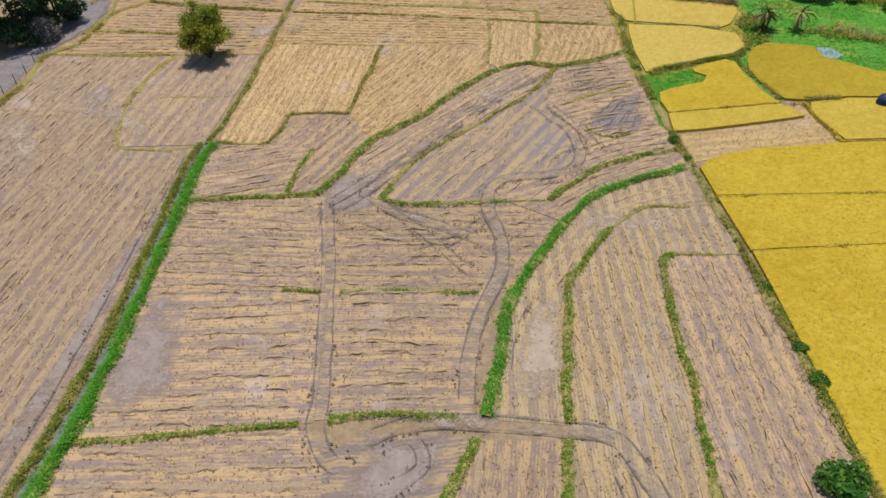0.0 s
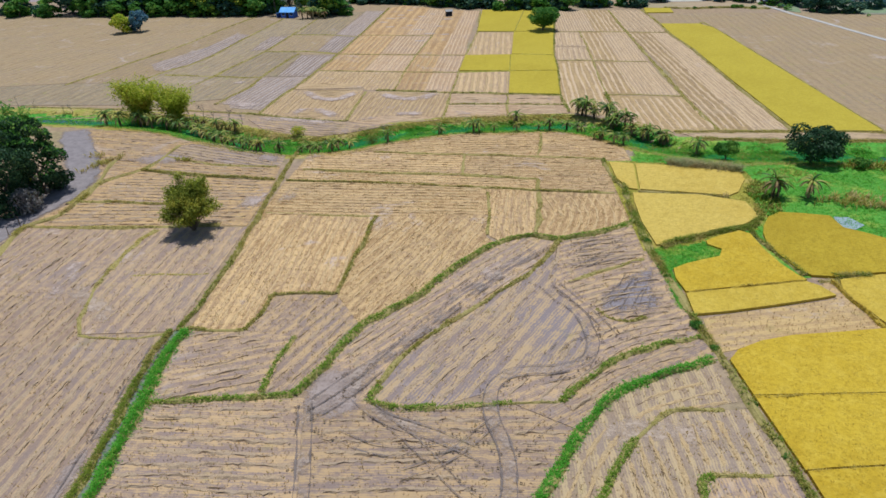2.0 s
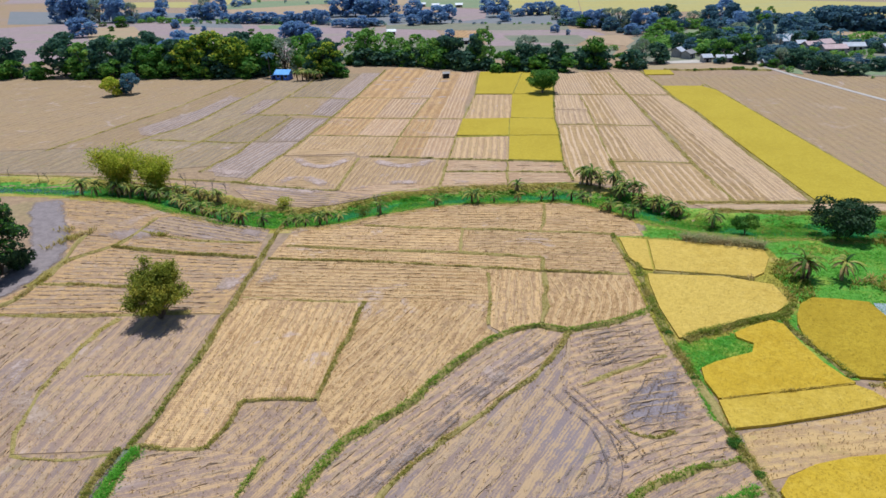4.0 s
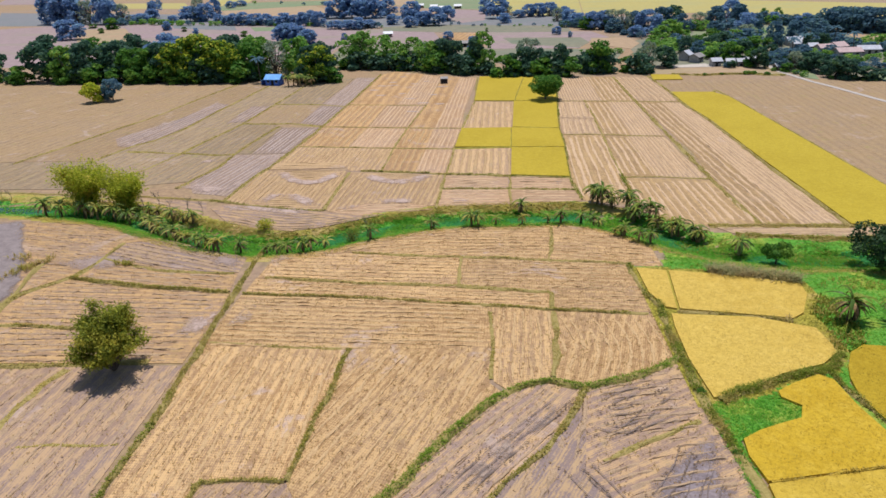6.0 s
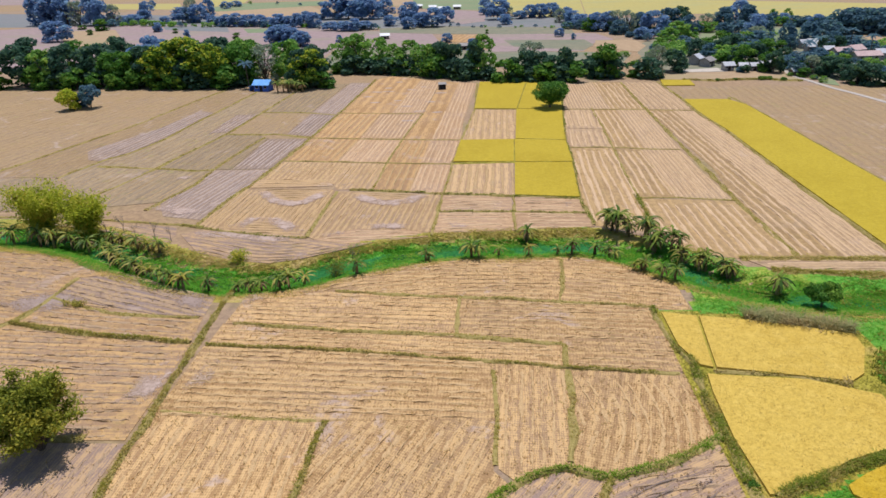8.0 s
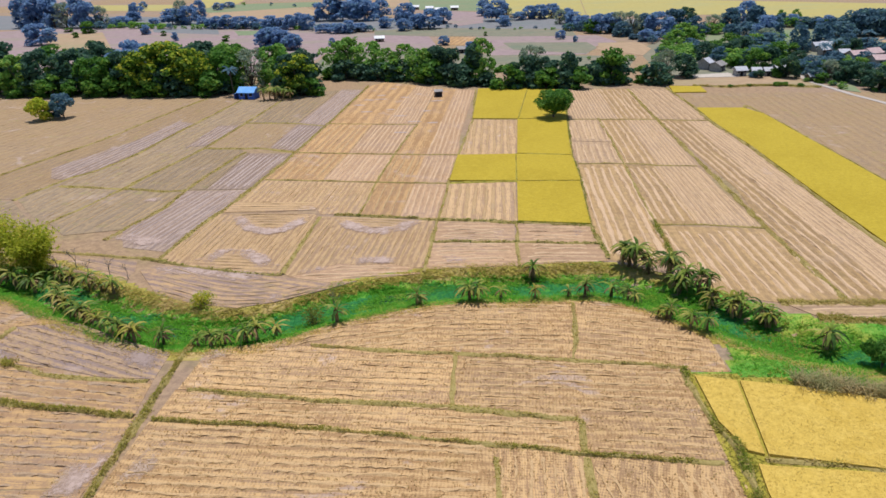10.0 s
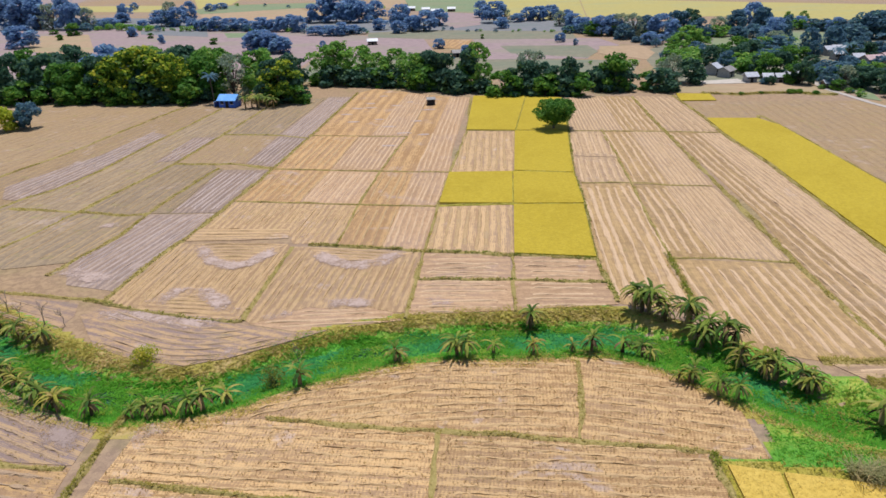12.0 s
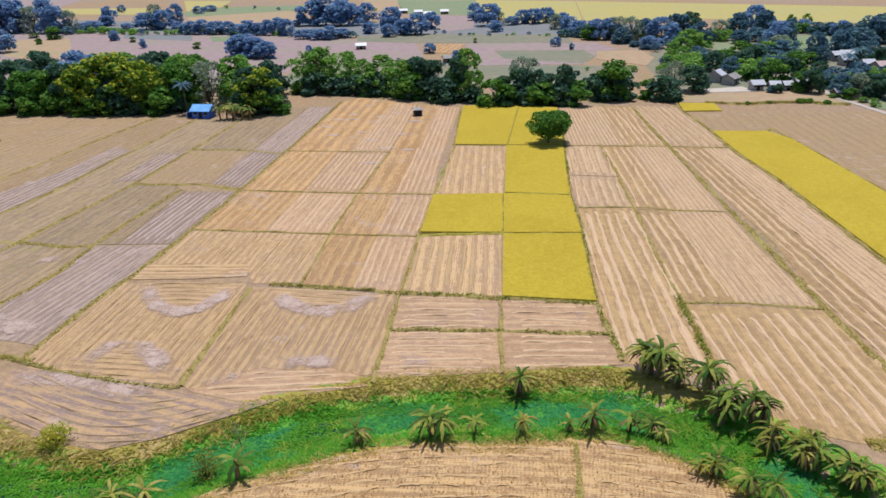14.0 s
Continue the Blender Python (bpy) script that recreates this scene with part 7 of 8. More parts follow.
def plant(kind, x, y, height, wide=1.0):
    """One tree of a kind at a place, turned and sized by its place."""
    rng = np.random.default_rng(int(abs(x) * 97 + abs(y) * 31) % 100000)
    k = int(rng.integers(len(protos[kind])))
    src = protos[kind][k]
    size = height / 12 * wide * 1.15
    m = (pose(x, y, -0.05, 0, 0, rng.uniform(0, 360)), Matrix.Diagonal((size, size, height / 12, 1)))
    if (kind, k) in taken:
        copy_thing(src, m[0]).matrix_basis = m[0] @ m[1]
    else:
        taken.add((kind, k))
        src.matrix_basis = m[0] @ m[1]


edge_west = [("dark", -150, 262, 13, 1.1), ("light", -140, 259, 12, 1.0), ("dark", -133, 260, 13, 1.1), ("dark", -124, 262, 12.5, 1.1), ("mid", -117, 259, 11, 1.0), ("mid", -111, 258, 11, 1.0), ("dark", -106, 258, 12, 1.0), ("flush", -99, 257, 13.5, 1.1),
             ("flush", -91, 258, 14.5, 1.15), ("dark", -94, 255, 9, 1.1), ("flush", -84, 256, 12.5, 1.0), ("dark", -86, 262, 13, 1.1), ("mid", -75, 258, 12, 1.0)]
edge_mango = [("grey", -68, 260, 12, 1.0), ("light", -77, 268, 13, 1.0), ("light", -61, 264, 12.5, 1.1), ("flush", -51.5, 249.5, 11, 1.0), ("dark", -54, 252, 11, 1.0), ("dark", -48.4, 252, 10, 0.9), ("light", -46, 280, 11.5, 1.0), ("light", -40, 279, 12.5, 1.0),
              ("light", -34, 279, 11, 1.1), ("light", -29, 278, 9, 1.0), ("light", -22, 273, 10.5, 1.1), ("light", -17, 268, 10, 1.0), ("dark", -12, 265, 10.5, 1.0)]
edge_middle = [("dark", -6.5, 263, 10, 1.0), ("dark", -1.5, 262, 11, 0.9), ("light", 1.8, 261, 13, 0.75), ("dark", -15, 271, 9, 1.0), ("dark", 11, 257, 6.5, 1.0), ("dark", 15.5, 257, 8.5, 1.0), ("dark", 20, 256, 8, 1.1), ("grey", 17, 260, 11, 1.0),
               ("dark", 27.8, 254, 9.5, 0.8), ("dark", 24, 257, 7, 1.0), ("mid", 40.5, 257, 10, 0.95), ("dark", 35.5, 262, 6, 1.0), ("dark", -160, 285, 13, 1.2)]
edge_back = [("mid", -142, 284, 12, 1.1), ("dark", -128, 282, 13, 1.1), ("mid", -112, 282, 12, 1.1), ("light", -101, 279, 12.5, 1.0), ("dark", -90, 280, 12, 1.1), ("mid", -80, 280, 11.5, 1.1), ("blue", -110, 270, 14, 1.0), ("mid", -66, 276, 11, 1.0),
             ("dark", -55, 276, 9.5, 1.0), ("dark", -175, 268, 13, 1.2), ("dark", -190, 272, 13, 1.3), ("mid", -205, 275, 12, 1.3)]
for kind, x, y, h, w in edge_west + edge_mango + edge_middle + edge_back:
    plant(kind, x, y, h, w)
rng_edge = np.random.default_rng(55)
for x0, y0, x1, y1, n in ((-175, 259, -74, 252, 20), (-58, 251, -46, 248, 4), (-50, 276, -18, 269, 9), (-17, 264, 4, 259, 7), (9, 254, 31, 252, 8), (33, 258, 58, 256, 4)):
    for i in range(n):
        f = (i + rng_edge.uniform(0, 1)) / n
        plant("bush", x0 + (x1 - x0) * f, y0 + (y1 - y0) * f + rng_edge.uniform(-1.5, 2.5), rng_edge.uniform(3.5, 7.0), 1.4)
# round the village
village_front = [("dark", 63.5, 265.6, 6.9, 1.09), ("grey", 57.0, 261.7, 8.9, 0.60), ("grey", 55.2, 265.1, 6.7, 0.64), ("dark", 80.3, 297.9, 6.2, 1.11), ("mid", 87.1, 308.5, 5.3, 1.13), ("cool", 82.1, 288.9, 5.6, 1.00), ("dark", 89.8, 300.8, 5.9, 1.00), ("mid", 97.3, 322.3, 4.1, 1.36),
                 ("dark", 97.5, 311.6, 6.1, 1.18), ("mid", 85.9, 282.3, 4.1, 1.31), ("dark", 88.0, 280.0, 5.3, 1.06), ("mid", 88.1, 272.5, 6.9, 0.96), ("dark", 92.1, 273.8, 7.0, 0.96), ("mid", 105.2, 298.2, 5.7, 1.18), ("mid", 90.9, 261.9, 6.0, 0.81), ("dark", 92.7, 260.1, 6.5, 0.78),
                 ("dark", 84.4, 261.6, 2.4, 1.2), ("cool", 83.2, 262.2, 1.6, 1.4)]
village_back = [("dark", 107.3, 286.9, 4.1, 1.08), ("cool", 119.5, 312, 5.2, 0.80), ("cool", 121, 320, 5.8, 0.82), ("grey", 130.5, 308, 4.4, 0.92), ("dark", 126.9, 301.3, 5.6, 0.88), ("dark", 131, 300, 5.7, 0.94), ("mid", 134.1, 304.9, 4.3, 1.00), ("mid", 99.8, 259.1, 3.9, 1.29),
                ("mid", 101.6, 267.1, 3.5, 1.25), ("cool", 109.7, 271.2, 2.9, 1.50), ("dark", 106.2, 259.9, 4.7, 1.18), ("dark", 108.6, 258.0, 4.9, 1.11), ("mid", 114.4, 308.5, 3.8, 1.18), ("grey", 117.3, 339.1, 3.9, 1.80), ("light", 95.1, 253.6, 1.1, 1.80), ("light", 99.3, 247.4, 1.3, 1.80),
                ("light", 99.4, 242.0, 1.3, 1.80)]
village_east = [("dark", 105.3, 252.6, 5.5, 1.12), ("dark", 107.1, 247.9, 5.8, 1.06), ("dark", 107.4, 239.4, 6.2, 1.05), ("dark", 109.5, 236.2, 5.8, 1.11), ("dark", 114.2, 234.7, 3.8, 1.58), ("dark", 116.9, 234.3, 3.1, 1.50), ("cool", 98.1, 255.8, 5.3, 0.93), ("grey", 101.4, 254.2, 5.9, 0.88),
                ("mid", 98.0, 251.2, 2.8, 1.25), ("cool", 129.5, 321.0, 5.9, 1.00), ("cool", 134.4, 311.1, 6.3, 1.00), ("cool", 139.5, 310.2, 4.6, 1.36), ("cool", 142.4, 299.4, 3.2, 1.80), ("cool", 146.3, 293.9, 3.1, 1.80), ("cool", 149.7, 291.7, 3.1, 1.62), ("mid", 125.2, 261.9, 2.5, 1.71),
                ("cool", 123.5, 254.9, 2.1, 1.80), ("cool", 129.3, 254.1, 1.7, 1.80)]
wood_east = [("cool", 148.1, 344.6, 4.6, 1.80), ("cool", 158.4, 356.4, 6.7, 1.21), ("cool", 163.4, 355.3, 7.1, 1.20), ("cool", 168.4, 354.2, 7.0, 1.20), ("cool", 173.3, 353.1, 7.0, 1.20), ("cool", 175.6, 348.0, 6.9, 1.20), ("cool", 179.5, 347.1, 6.8, 1.13), ("cool", 184.3, 346.1, 6.8, 1.13),
             ("cool", 186.8, 341.1, 6.7, 1.13), ("dark", 125.9, 241.4, 3.9, 1.50), ("cool", 131.3, 244.9, 3.9, 1.50), ("dark", 147.7, 280.0, 3.7, 1.80)]
for kind, x, y, h, w in village_front + village_back + village_east + wood_east:
    plant(kind, x, y, h * (1.0 if y < 320 else 1.5), w * (1.2 if y < 320 else 1.0))
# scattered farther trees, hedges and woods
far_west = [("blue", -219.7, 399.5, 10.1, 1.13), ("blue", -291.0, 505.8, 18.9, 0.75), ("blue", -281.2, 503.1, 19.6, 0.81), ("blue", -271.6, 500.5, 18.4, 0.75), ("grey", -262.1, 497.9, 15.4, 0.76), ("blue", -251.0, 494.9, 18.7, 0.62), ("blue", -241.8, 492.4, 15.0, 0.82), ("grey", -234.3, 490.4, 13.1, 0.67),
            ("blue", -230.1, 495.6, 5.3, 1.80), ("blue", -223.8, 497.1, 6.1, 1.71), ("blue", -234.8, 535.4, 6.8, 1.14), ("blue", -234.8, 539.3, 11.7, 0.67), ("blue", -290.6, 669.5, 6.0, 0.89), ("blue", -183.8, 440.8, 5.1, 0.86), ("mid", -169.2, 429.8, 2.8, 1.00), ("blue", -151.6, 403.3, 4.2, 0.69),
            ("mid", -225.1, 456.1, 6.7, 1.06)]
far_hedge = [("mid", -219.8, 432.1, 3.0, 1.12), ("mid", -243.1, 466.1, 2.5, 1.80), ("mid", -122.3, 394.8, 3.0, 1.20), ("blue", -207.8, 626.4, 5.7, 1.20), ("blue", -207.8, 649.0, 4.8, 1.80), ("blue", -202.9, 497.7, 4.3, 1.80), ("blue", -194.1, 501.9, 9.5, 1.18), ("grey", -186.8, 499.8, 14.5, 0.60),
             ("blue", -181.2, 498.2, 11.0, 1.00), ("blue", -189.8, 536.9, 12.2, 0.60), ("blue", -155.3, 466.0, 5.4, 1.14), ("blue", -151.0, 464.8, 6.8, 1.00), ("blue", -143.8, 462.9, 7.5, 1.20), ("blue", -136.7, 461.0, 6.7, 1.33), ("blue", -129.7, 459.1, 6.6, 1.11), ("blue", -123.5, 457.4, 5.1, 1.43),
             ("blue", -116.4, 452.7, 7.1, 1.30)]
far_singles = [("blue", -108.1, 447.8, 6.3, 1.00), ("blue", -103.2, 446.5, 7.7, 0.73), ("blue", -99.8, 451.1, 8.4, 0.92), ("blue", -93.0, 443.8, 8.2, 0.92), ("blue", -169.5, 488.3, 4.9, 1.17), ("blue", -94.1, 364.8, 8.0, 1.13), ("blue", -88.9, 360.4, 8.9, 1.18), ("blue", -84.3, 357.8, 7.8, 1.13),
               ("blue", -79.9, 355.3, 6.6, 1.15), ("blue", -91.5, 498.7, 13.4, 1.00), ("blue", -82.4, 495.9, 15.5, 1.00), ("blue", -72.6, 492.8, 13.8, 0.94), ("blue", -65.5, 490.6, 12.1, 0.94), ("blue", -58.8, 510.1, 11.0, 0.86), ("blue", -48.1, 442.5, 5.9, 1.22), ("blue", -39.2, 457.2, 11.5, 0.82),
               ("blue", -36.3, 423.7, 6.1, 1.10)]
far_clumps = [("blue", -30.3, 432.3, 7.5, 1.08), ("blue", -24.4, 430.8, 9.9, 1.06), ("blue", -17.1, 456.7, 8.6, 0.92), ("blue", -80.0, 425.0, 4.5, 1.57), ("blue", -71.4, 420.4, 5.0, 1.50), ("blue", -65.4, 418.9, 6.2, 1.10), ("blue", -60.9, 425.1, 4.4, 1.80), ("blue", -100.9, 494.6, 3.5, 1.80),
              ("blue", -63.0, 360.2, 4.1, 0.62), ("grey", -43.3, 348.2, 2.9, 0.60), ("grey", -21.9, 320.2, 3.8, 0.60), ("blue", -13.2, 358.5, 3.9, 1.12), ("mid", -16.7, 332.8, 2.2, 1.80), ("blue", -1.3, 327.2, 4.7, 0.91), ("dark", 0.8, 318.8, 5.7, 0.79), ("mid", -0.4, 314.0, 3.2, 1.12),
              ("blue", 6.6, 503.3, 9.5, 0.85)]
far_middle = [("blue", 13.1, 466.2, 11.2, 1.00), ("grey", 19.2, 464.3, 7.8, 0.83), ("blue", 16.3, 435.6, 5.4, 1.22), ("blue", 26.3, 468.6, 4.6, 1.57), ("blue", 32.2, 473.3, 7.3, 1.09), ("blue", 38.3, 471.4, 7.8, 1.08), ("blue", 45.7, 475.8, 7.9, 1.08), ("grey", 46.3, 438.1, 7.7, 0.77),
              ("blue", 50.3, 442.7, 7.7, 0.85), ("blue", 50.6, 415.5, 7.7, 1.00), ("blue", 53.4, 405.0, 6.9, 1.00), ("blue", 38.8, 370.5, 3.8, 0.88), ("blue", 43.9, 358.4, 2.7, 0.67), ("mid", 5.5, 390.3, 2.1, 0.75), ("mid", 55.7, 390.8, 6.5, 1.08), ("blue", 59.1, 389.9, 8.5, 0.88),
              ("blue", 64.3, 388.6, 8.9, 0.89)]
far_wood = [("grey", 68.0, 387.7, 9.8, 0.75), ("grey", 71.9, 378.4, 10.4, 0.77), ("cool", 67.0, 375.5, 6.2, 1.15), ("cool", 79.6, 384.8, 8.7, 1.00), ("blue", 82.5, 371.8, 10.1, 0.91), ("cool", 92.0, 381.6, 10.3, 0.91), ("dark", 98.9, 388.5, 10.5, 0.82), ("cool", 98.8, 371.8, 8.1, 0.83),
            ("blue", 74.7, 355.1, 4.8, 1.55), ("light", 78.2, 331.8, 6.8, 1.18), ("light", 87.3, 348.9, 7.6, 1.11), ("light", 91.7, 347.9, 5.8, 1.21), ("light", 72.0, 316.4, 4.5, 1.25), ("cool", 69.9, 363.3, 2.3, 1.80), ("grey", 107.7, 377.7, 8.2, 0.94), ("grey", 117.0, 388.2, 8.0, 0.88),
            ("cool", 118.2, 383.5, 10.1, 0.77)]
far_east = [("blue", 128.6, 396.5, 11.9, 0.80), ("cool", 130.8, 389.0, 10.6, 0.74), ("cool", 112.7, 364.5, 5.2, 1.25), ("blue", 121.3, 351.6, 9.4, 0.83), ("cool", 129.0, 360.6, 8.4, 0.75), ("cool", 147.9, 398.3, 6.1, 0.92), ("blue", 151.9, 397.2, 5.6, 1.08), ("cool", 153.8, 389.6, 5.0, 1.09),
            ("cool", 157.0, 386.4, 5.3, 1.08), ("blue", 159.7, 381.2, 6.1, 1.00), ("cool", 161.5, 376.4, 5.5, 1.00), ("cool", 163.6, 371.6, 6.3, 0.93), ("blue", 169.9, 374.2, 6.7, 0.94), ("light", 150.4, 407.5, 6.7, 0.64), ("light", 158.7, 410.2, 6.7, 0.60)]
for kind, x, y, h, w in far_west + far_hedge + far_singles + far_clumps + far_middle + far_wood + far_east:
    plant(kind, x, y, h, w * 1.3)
protos["scrub"] = [tree("far_scrub", "distant green scrub tinted blue for haze", 12, 7.0, M_LEAF_HAZE_COOL, 18, 240, 1.35, 0.0, 1.05, 0.38, 61, limbs=3, category="bush"),
                   tree("far_scrub", "green scrub in the distance", 12, 7.0, M_LEAF_LIGHT, 18, 240, 1.35, 0.0, 1.05, 0.38, 62, limbs=3, category="bush")]
rng_far = np.random.default_rng(77)
undergrowth = [(-200, 476, -96, 446, 26, 3.0), (-90, 440, -52, 425, 10, 3.0), (-250, 492, -190, 476, 16, 4.0), (-40, 436, 50, 412, 16, 1.6), (-20, 322, 4, 316, 5, 2.2), (40, 306, 58, 300, 5, 2.0)]
undergrowth += [(44, 408, 90, 376, 16, 4.5), (86, 378, 130, 372, 14, 5.0), (130, 400, 190, 372, 16, 4.5), (70, 350, 92, 352, 7, 4.0), (62, 300, 84, 330, 8, 3.5), (112, 366, 130, 362, 5, 4.0)]
undergrowth += [(84, 284, 112, 312, 28, 4.6), (94, 268, 130, 286, 22, 3.4), (70, 296, 84, 320, 8, 4.0), (97, 250, 118, 228, 12, 1.2), (120, 270, 150, 268, 10, 2.4), (130, 310, 170, 300, 14, 4.0), (120, 256, 140, 262, 7, 2.0), (100, 320, 124, 340, 12, 4.5), (130, 298, 148, 314, 8, 3.2), (-230, 690, -60, 600, 8, 2.6)]
for x0, y0, x1, y1, n, h in undergrowth:
    for i in range(n):
        f = (i + rng_far.uniform(0, 1)) / n
        plant("scrub", x0 + (x1 - x0) * f, y0 + (y1 - y0) * f + rng_far.uniform(-5, 5), h * rng_far.uniform(0.5, 1.2), rng_far.uniform(0.9, 1.8))
for i, (x, y, h) in enumerate(((136.5, 303, 7.5), (138.6, 292, 6.5), (-70.5, 250, 7.5), (111, 279, 6.5), (101, 259, 5.5), (119, 290, 6.5))):
    stand(palm("coconut palm among village trees", h, 80 + i), x, y, 77 * i)


# ---- houses and small things ----
def gable(w, d, eave, ridge, over, thick=0.12):
    """Two roof slopes with thickness over a w x d plan, ridge along x."""
    bm = bmesh.new()
    for s in (-1, 1):
        a = [Vector((-w / 2 - over, 0, ridge)), Vector((w / 2 + over, 0, ridge)), Vector((w / 2 + over, s * (d / 2 + over), eave - over * (ridge - eave) / (d / 2))), Vector((-w / 2 - over, s * (d / 2 + over), eave - over * (ridge - eave) / (d / 2)))]
        lo = [bm.verts.new(p) for p in a]
        hi = [bm.verts.new(p + Vector((0, 0, thick))) for p in a]
        bm.faces.new(lo)
        bm.faces.new(hi[::-1])
        for i in range(4):
            bm.faces.new((lo[i], lo[(i + 1) % 4], hi[(i + 1) % 4], hi[i]))
    bmesh.ops.recalc_face_normals(bm, faces=bm.faces)
    return bm


def box(x0, y0, z0, x1, y1, z1):
    bm = bmesh.new()
    bmesh.ops.create_cube(bm, size=1.0, matrix=Matrix.Translation(((x0 + x1) / 2, (y0 + y1) / 2, (z0 + z1) / 2)) @ Matrix.Diagonal((x1 - x0, y1 - y0, z1 - z0, 1)))
    bmesh.ops.bevel(bm, geom=bm.edges[:], offset=min(0.02, (x1 - x0) / 5, (y1 - y0) / 5, (z1 - z0) / 5), segments=1, affect="EDGES")
    return bm


def gable_end(w, eave, ridge, thick=0.12):
    """The triangle of wall under a gable, in the y-z plane."""
    bm = bmesh.new()
    a = [Vector((0, -w / 2, eave)), Vector((0, w / 2, eave)), Vector((0, 0, ridge))]
    lo, hi = [bm.verts.new(p) for p in a], [bm.verts.new(p + Vector((thick, 0, 0))) for p in a]
    bm.faces.new(lo[::-1])
    bm.faces.new(hi)
    for i in range(3):
        bm.faces.new((lo[i], lo[(i + 1) % 3], hi[(i + 1) % 3], hi[i]))
    bmesh.ops.recalc_face_normals(bm, faces=bm.faces)
    return bm


M_DARK = plain_material("dark_opening", (0.015, 0.015, 0.02), (0.03, 0.03, 0.035), 2.0)
M_FRAME = plain_material("pale_frame", (0.5, 0.5, 0.48), (0.65, 0.65, 0.62), 3.0)


def house(name, label, x, y, turn, w, d, eave, ridge, wall_mat, roof_mat, lean=0.0, category="house"):
    root = tagged(new(name), label, category)
    t = 0.14
    bm_part("wall", box(-w / 2, -d / 2, -0.1, w / 2, -d / 2 + t, eave), wall_mat, root)
    bm_part("wall", box(-w / 2, d / 2 - t, -0.1, w / 2, d / 2, eave), wall_mat, root)
    for s in (-1, 1):
        bm_part("wall", box(s * (w / 2 - t / 2) - t / 2 + 0.003, -d / 2 + t, -0.1, s * (w / 2 - t / 2) + t / 2 - 0.003, d / 2 - t, eave), wall_mat, root)
        g = bm_part("gable_wall", gable_end(d - 0.1, eave, ridge - 0.03), wall_mat, root)
        g.location.x = s * (w / 2 - 0.07) - 0.06
    bm_part("roof", gable(w, d, eave, ridge, 0.45), roof_mat, root)
    door = bm_part("door", box(-0.45, -d / 2 - 0.04, 0.0, 0.45, -d / 2 + 0.01, min(2.0, eave - 0.2)), M_DARK, root)
    for sx in (-0.3, 0.3):
        win = bm_part("window", box(sx * w - 0.45, -d / 2 - 0.03, 0.95, sx * w + 0.45, -d / 2 + 0.01, min(1.9, eave - 0.25)), M_DARK, root)
        bm_part("sill", box(sx * w - 0.52, -d / 2 - 0.1, 0.86, sx * w + 0.52, -d / 2 + 0.01, 0.945), M_FRAME, win)
    if lean:
        bm = bmesh.new()
        pts = [(-w / 2 - lean, -d / 2, eave - 0.75), (-w / 2 + 0.0, -d / 2, eave - 0.2), (-w / 2 + 0.0, d / 2, eave - 0.2), (-w / 2 - lean, d / 2, eave - 0.75)]
        lo, hi = [bm.verts.new(p) for p in pts], [bm.verts.new((p[0], p[1], p[2] + 0.09)) for p in pts]
        bm.faces.new(lo[::-1])
        bm.faces.new(hi)
        for i in range(4):
            bm.faces.new((lo[i], lo[(i + 1) % 4], hi[(i + 1) % 4], hi[i]))
        bmesh.ops.recalc_face_normals(bm, faces=bm.faces)
        bm_part("lean_to_roof", bm, roof_mat, root)
        bm_part("lean_to_wall", box(-w / 2 - lean + 0.15, -d / 2 + 0.3, -0.1, -w / 2 - lean + 0.28, d / 2 - 0.3, eave - 0.8), wall_mat, root)
        for sy in (-1, 1):
            bm_part("post", box(-w / 2 - lean + 0.1, sy * (d / 2 - 0.2) - 0.06, -0.1, -w / 2 - lean + 0.22, sy * (d / 2 - 0.2) + 0.06, eave - 0.74), M_FRAME, root)
    root.matrix_basis = pose(x, y, 0.0, 0, 0, turn)
    return root


M_BLUE_WALL = plain_material("blue_paint", (0.05, 0.12, 0.50), (0.08, 0.18, 0.62), 2.0)
M_BLUE_ROOF = plain_material("blue_roof", (0.12, 0.34, 0.75), (0.2, 0.45, 0.85), 1.0, 0.45, 0.0, 0.1)
M_TIN = plain_material("tin_roof", (0.36, 0.39, 0.43), (0.54, 0.57, 0.61), 1.5, 0.5, 0.1, 0.1)
M_TIN_DARK = plain_material("weathered_roof", (0.20, 0.19, 0.19), (0.36, 0.34, 0.33), 1.5, 0.6)
M_PLASTER = plain_material("plaster", (0.26, 0.25, 0.25), (0.40, 0.39, 0.38), 1.5)
M_WOOD = plain_material("old_wood", (0.12, 0.085, 0.06), (0.24, 0.18, 0.13), 5.0)
house("farmhouse", "small blue-painted farmhouse with a blue tin roof", -65, 246.5, -8, 4.6, 3.8, 2.1, 3.2, M_BLUE_WALL, M_BLUE_ROOF, 1.8)
for i, (x, y, s) in enumerate(((-59.6, 242.6, 1.4), (-58, 243, 1.3), (-55.8, 242.4, 1.4), (-54, 243, 1.3), (-52, 242.6, 1.2), (-57, 244.5, 1.4))):
    again(kinds[0], x, y, 61 * i, s * 0.9)
M_TIN_WHITE = plain_material("whitewashed_roof", (0.38, 0.40, 0.45), (0.54, 0.56, 0.61), 1.5, 0.5, 0.0, 0.1)
M_TIN_PINK = plain_material("faded_red_roof", (0.42, 0.30, 0.30), (0.56, 0.43, 0.42), 1.5, 0.6)
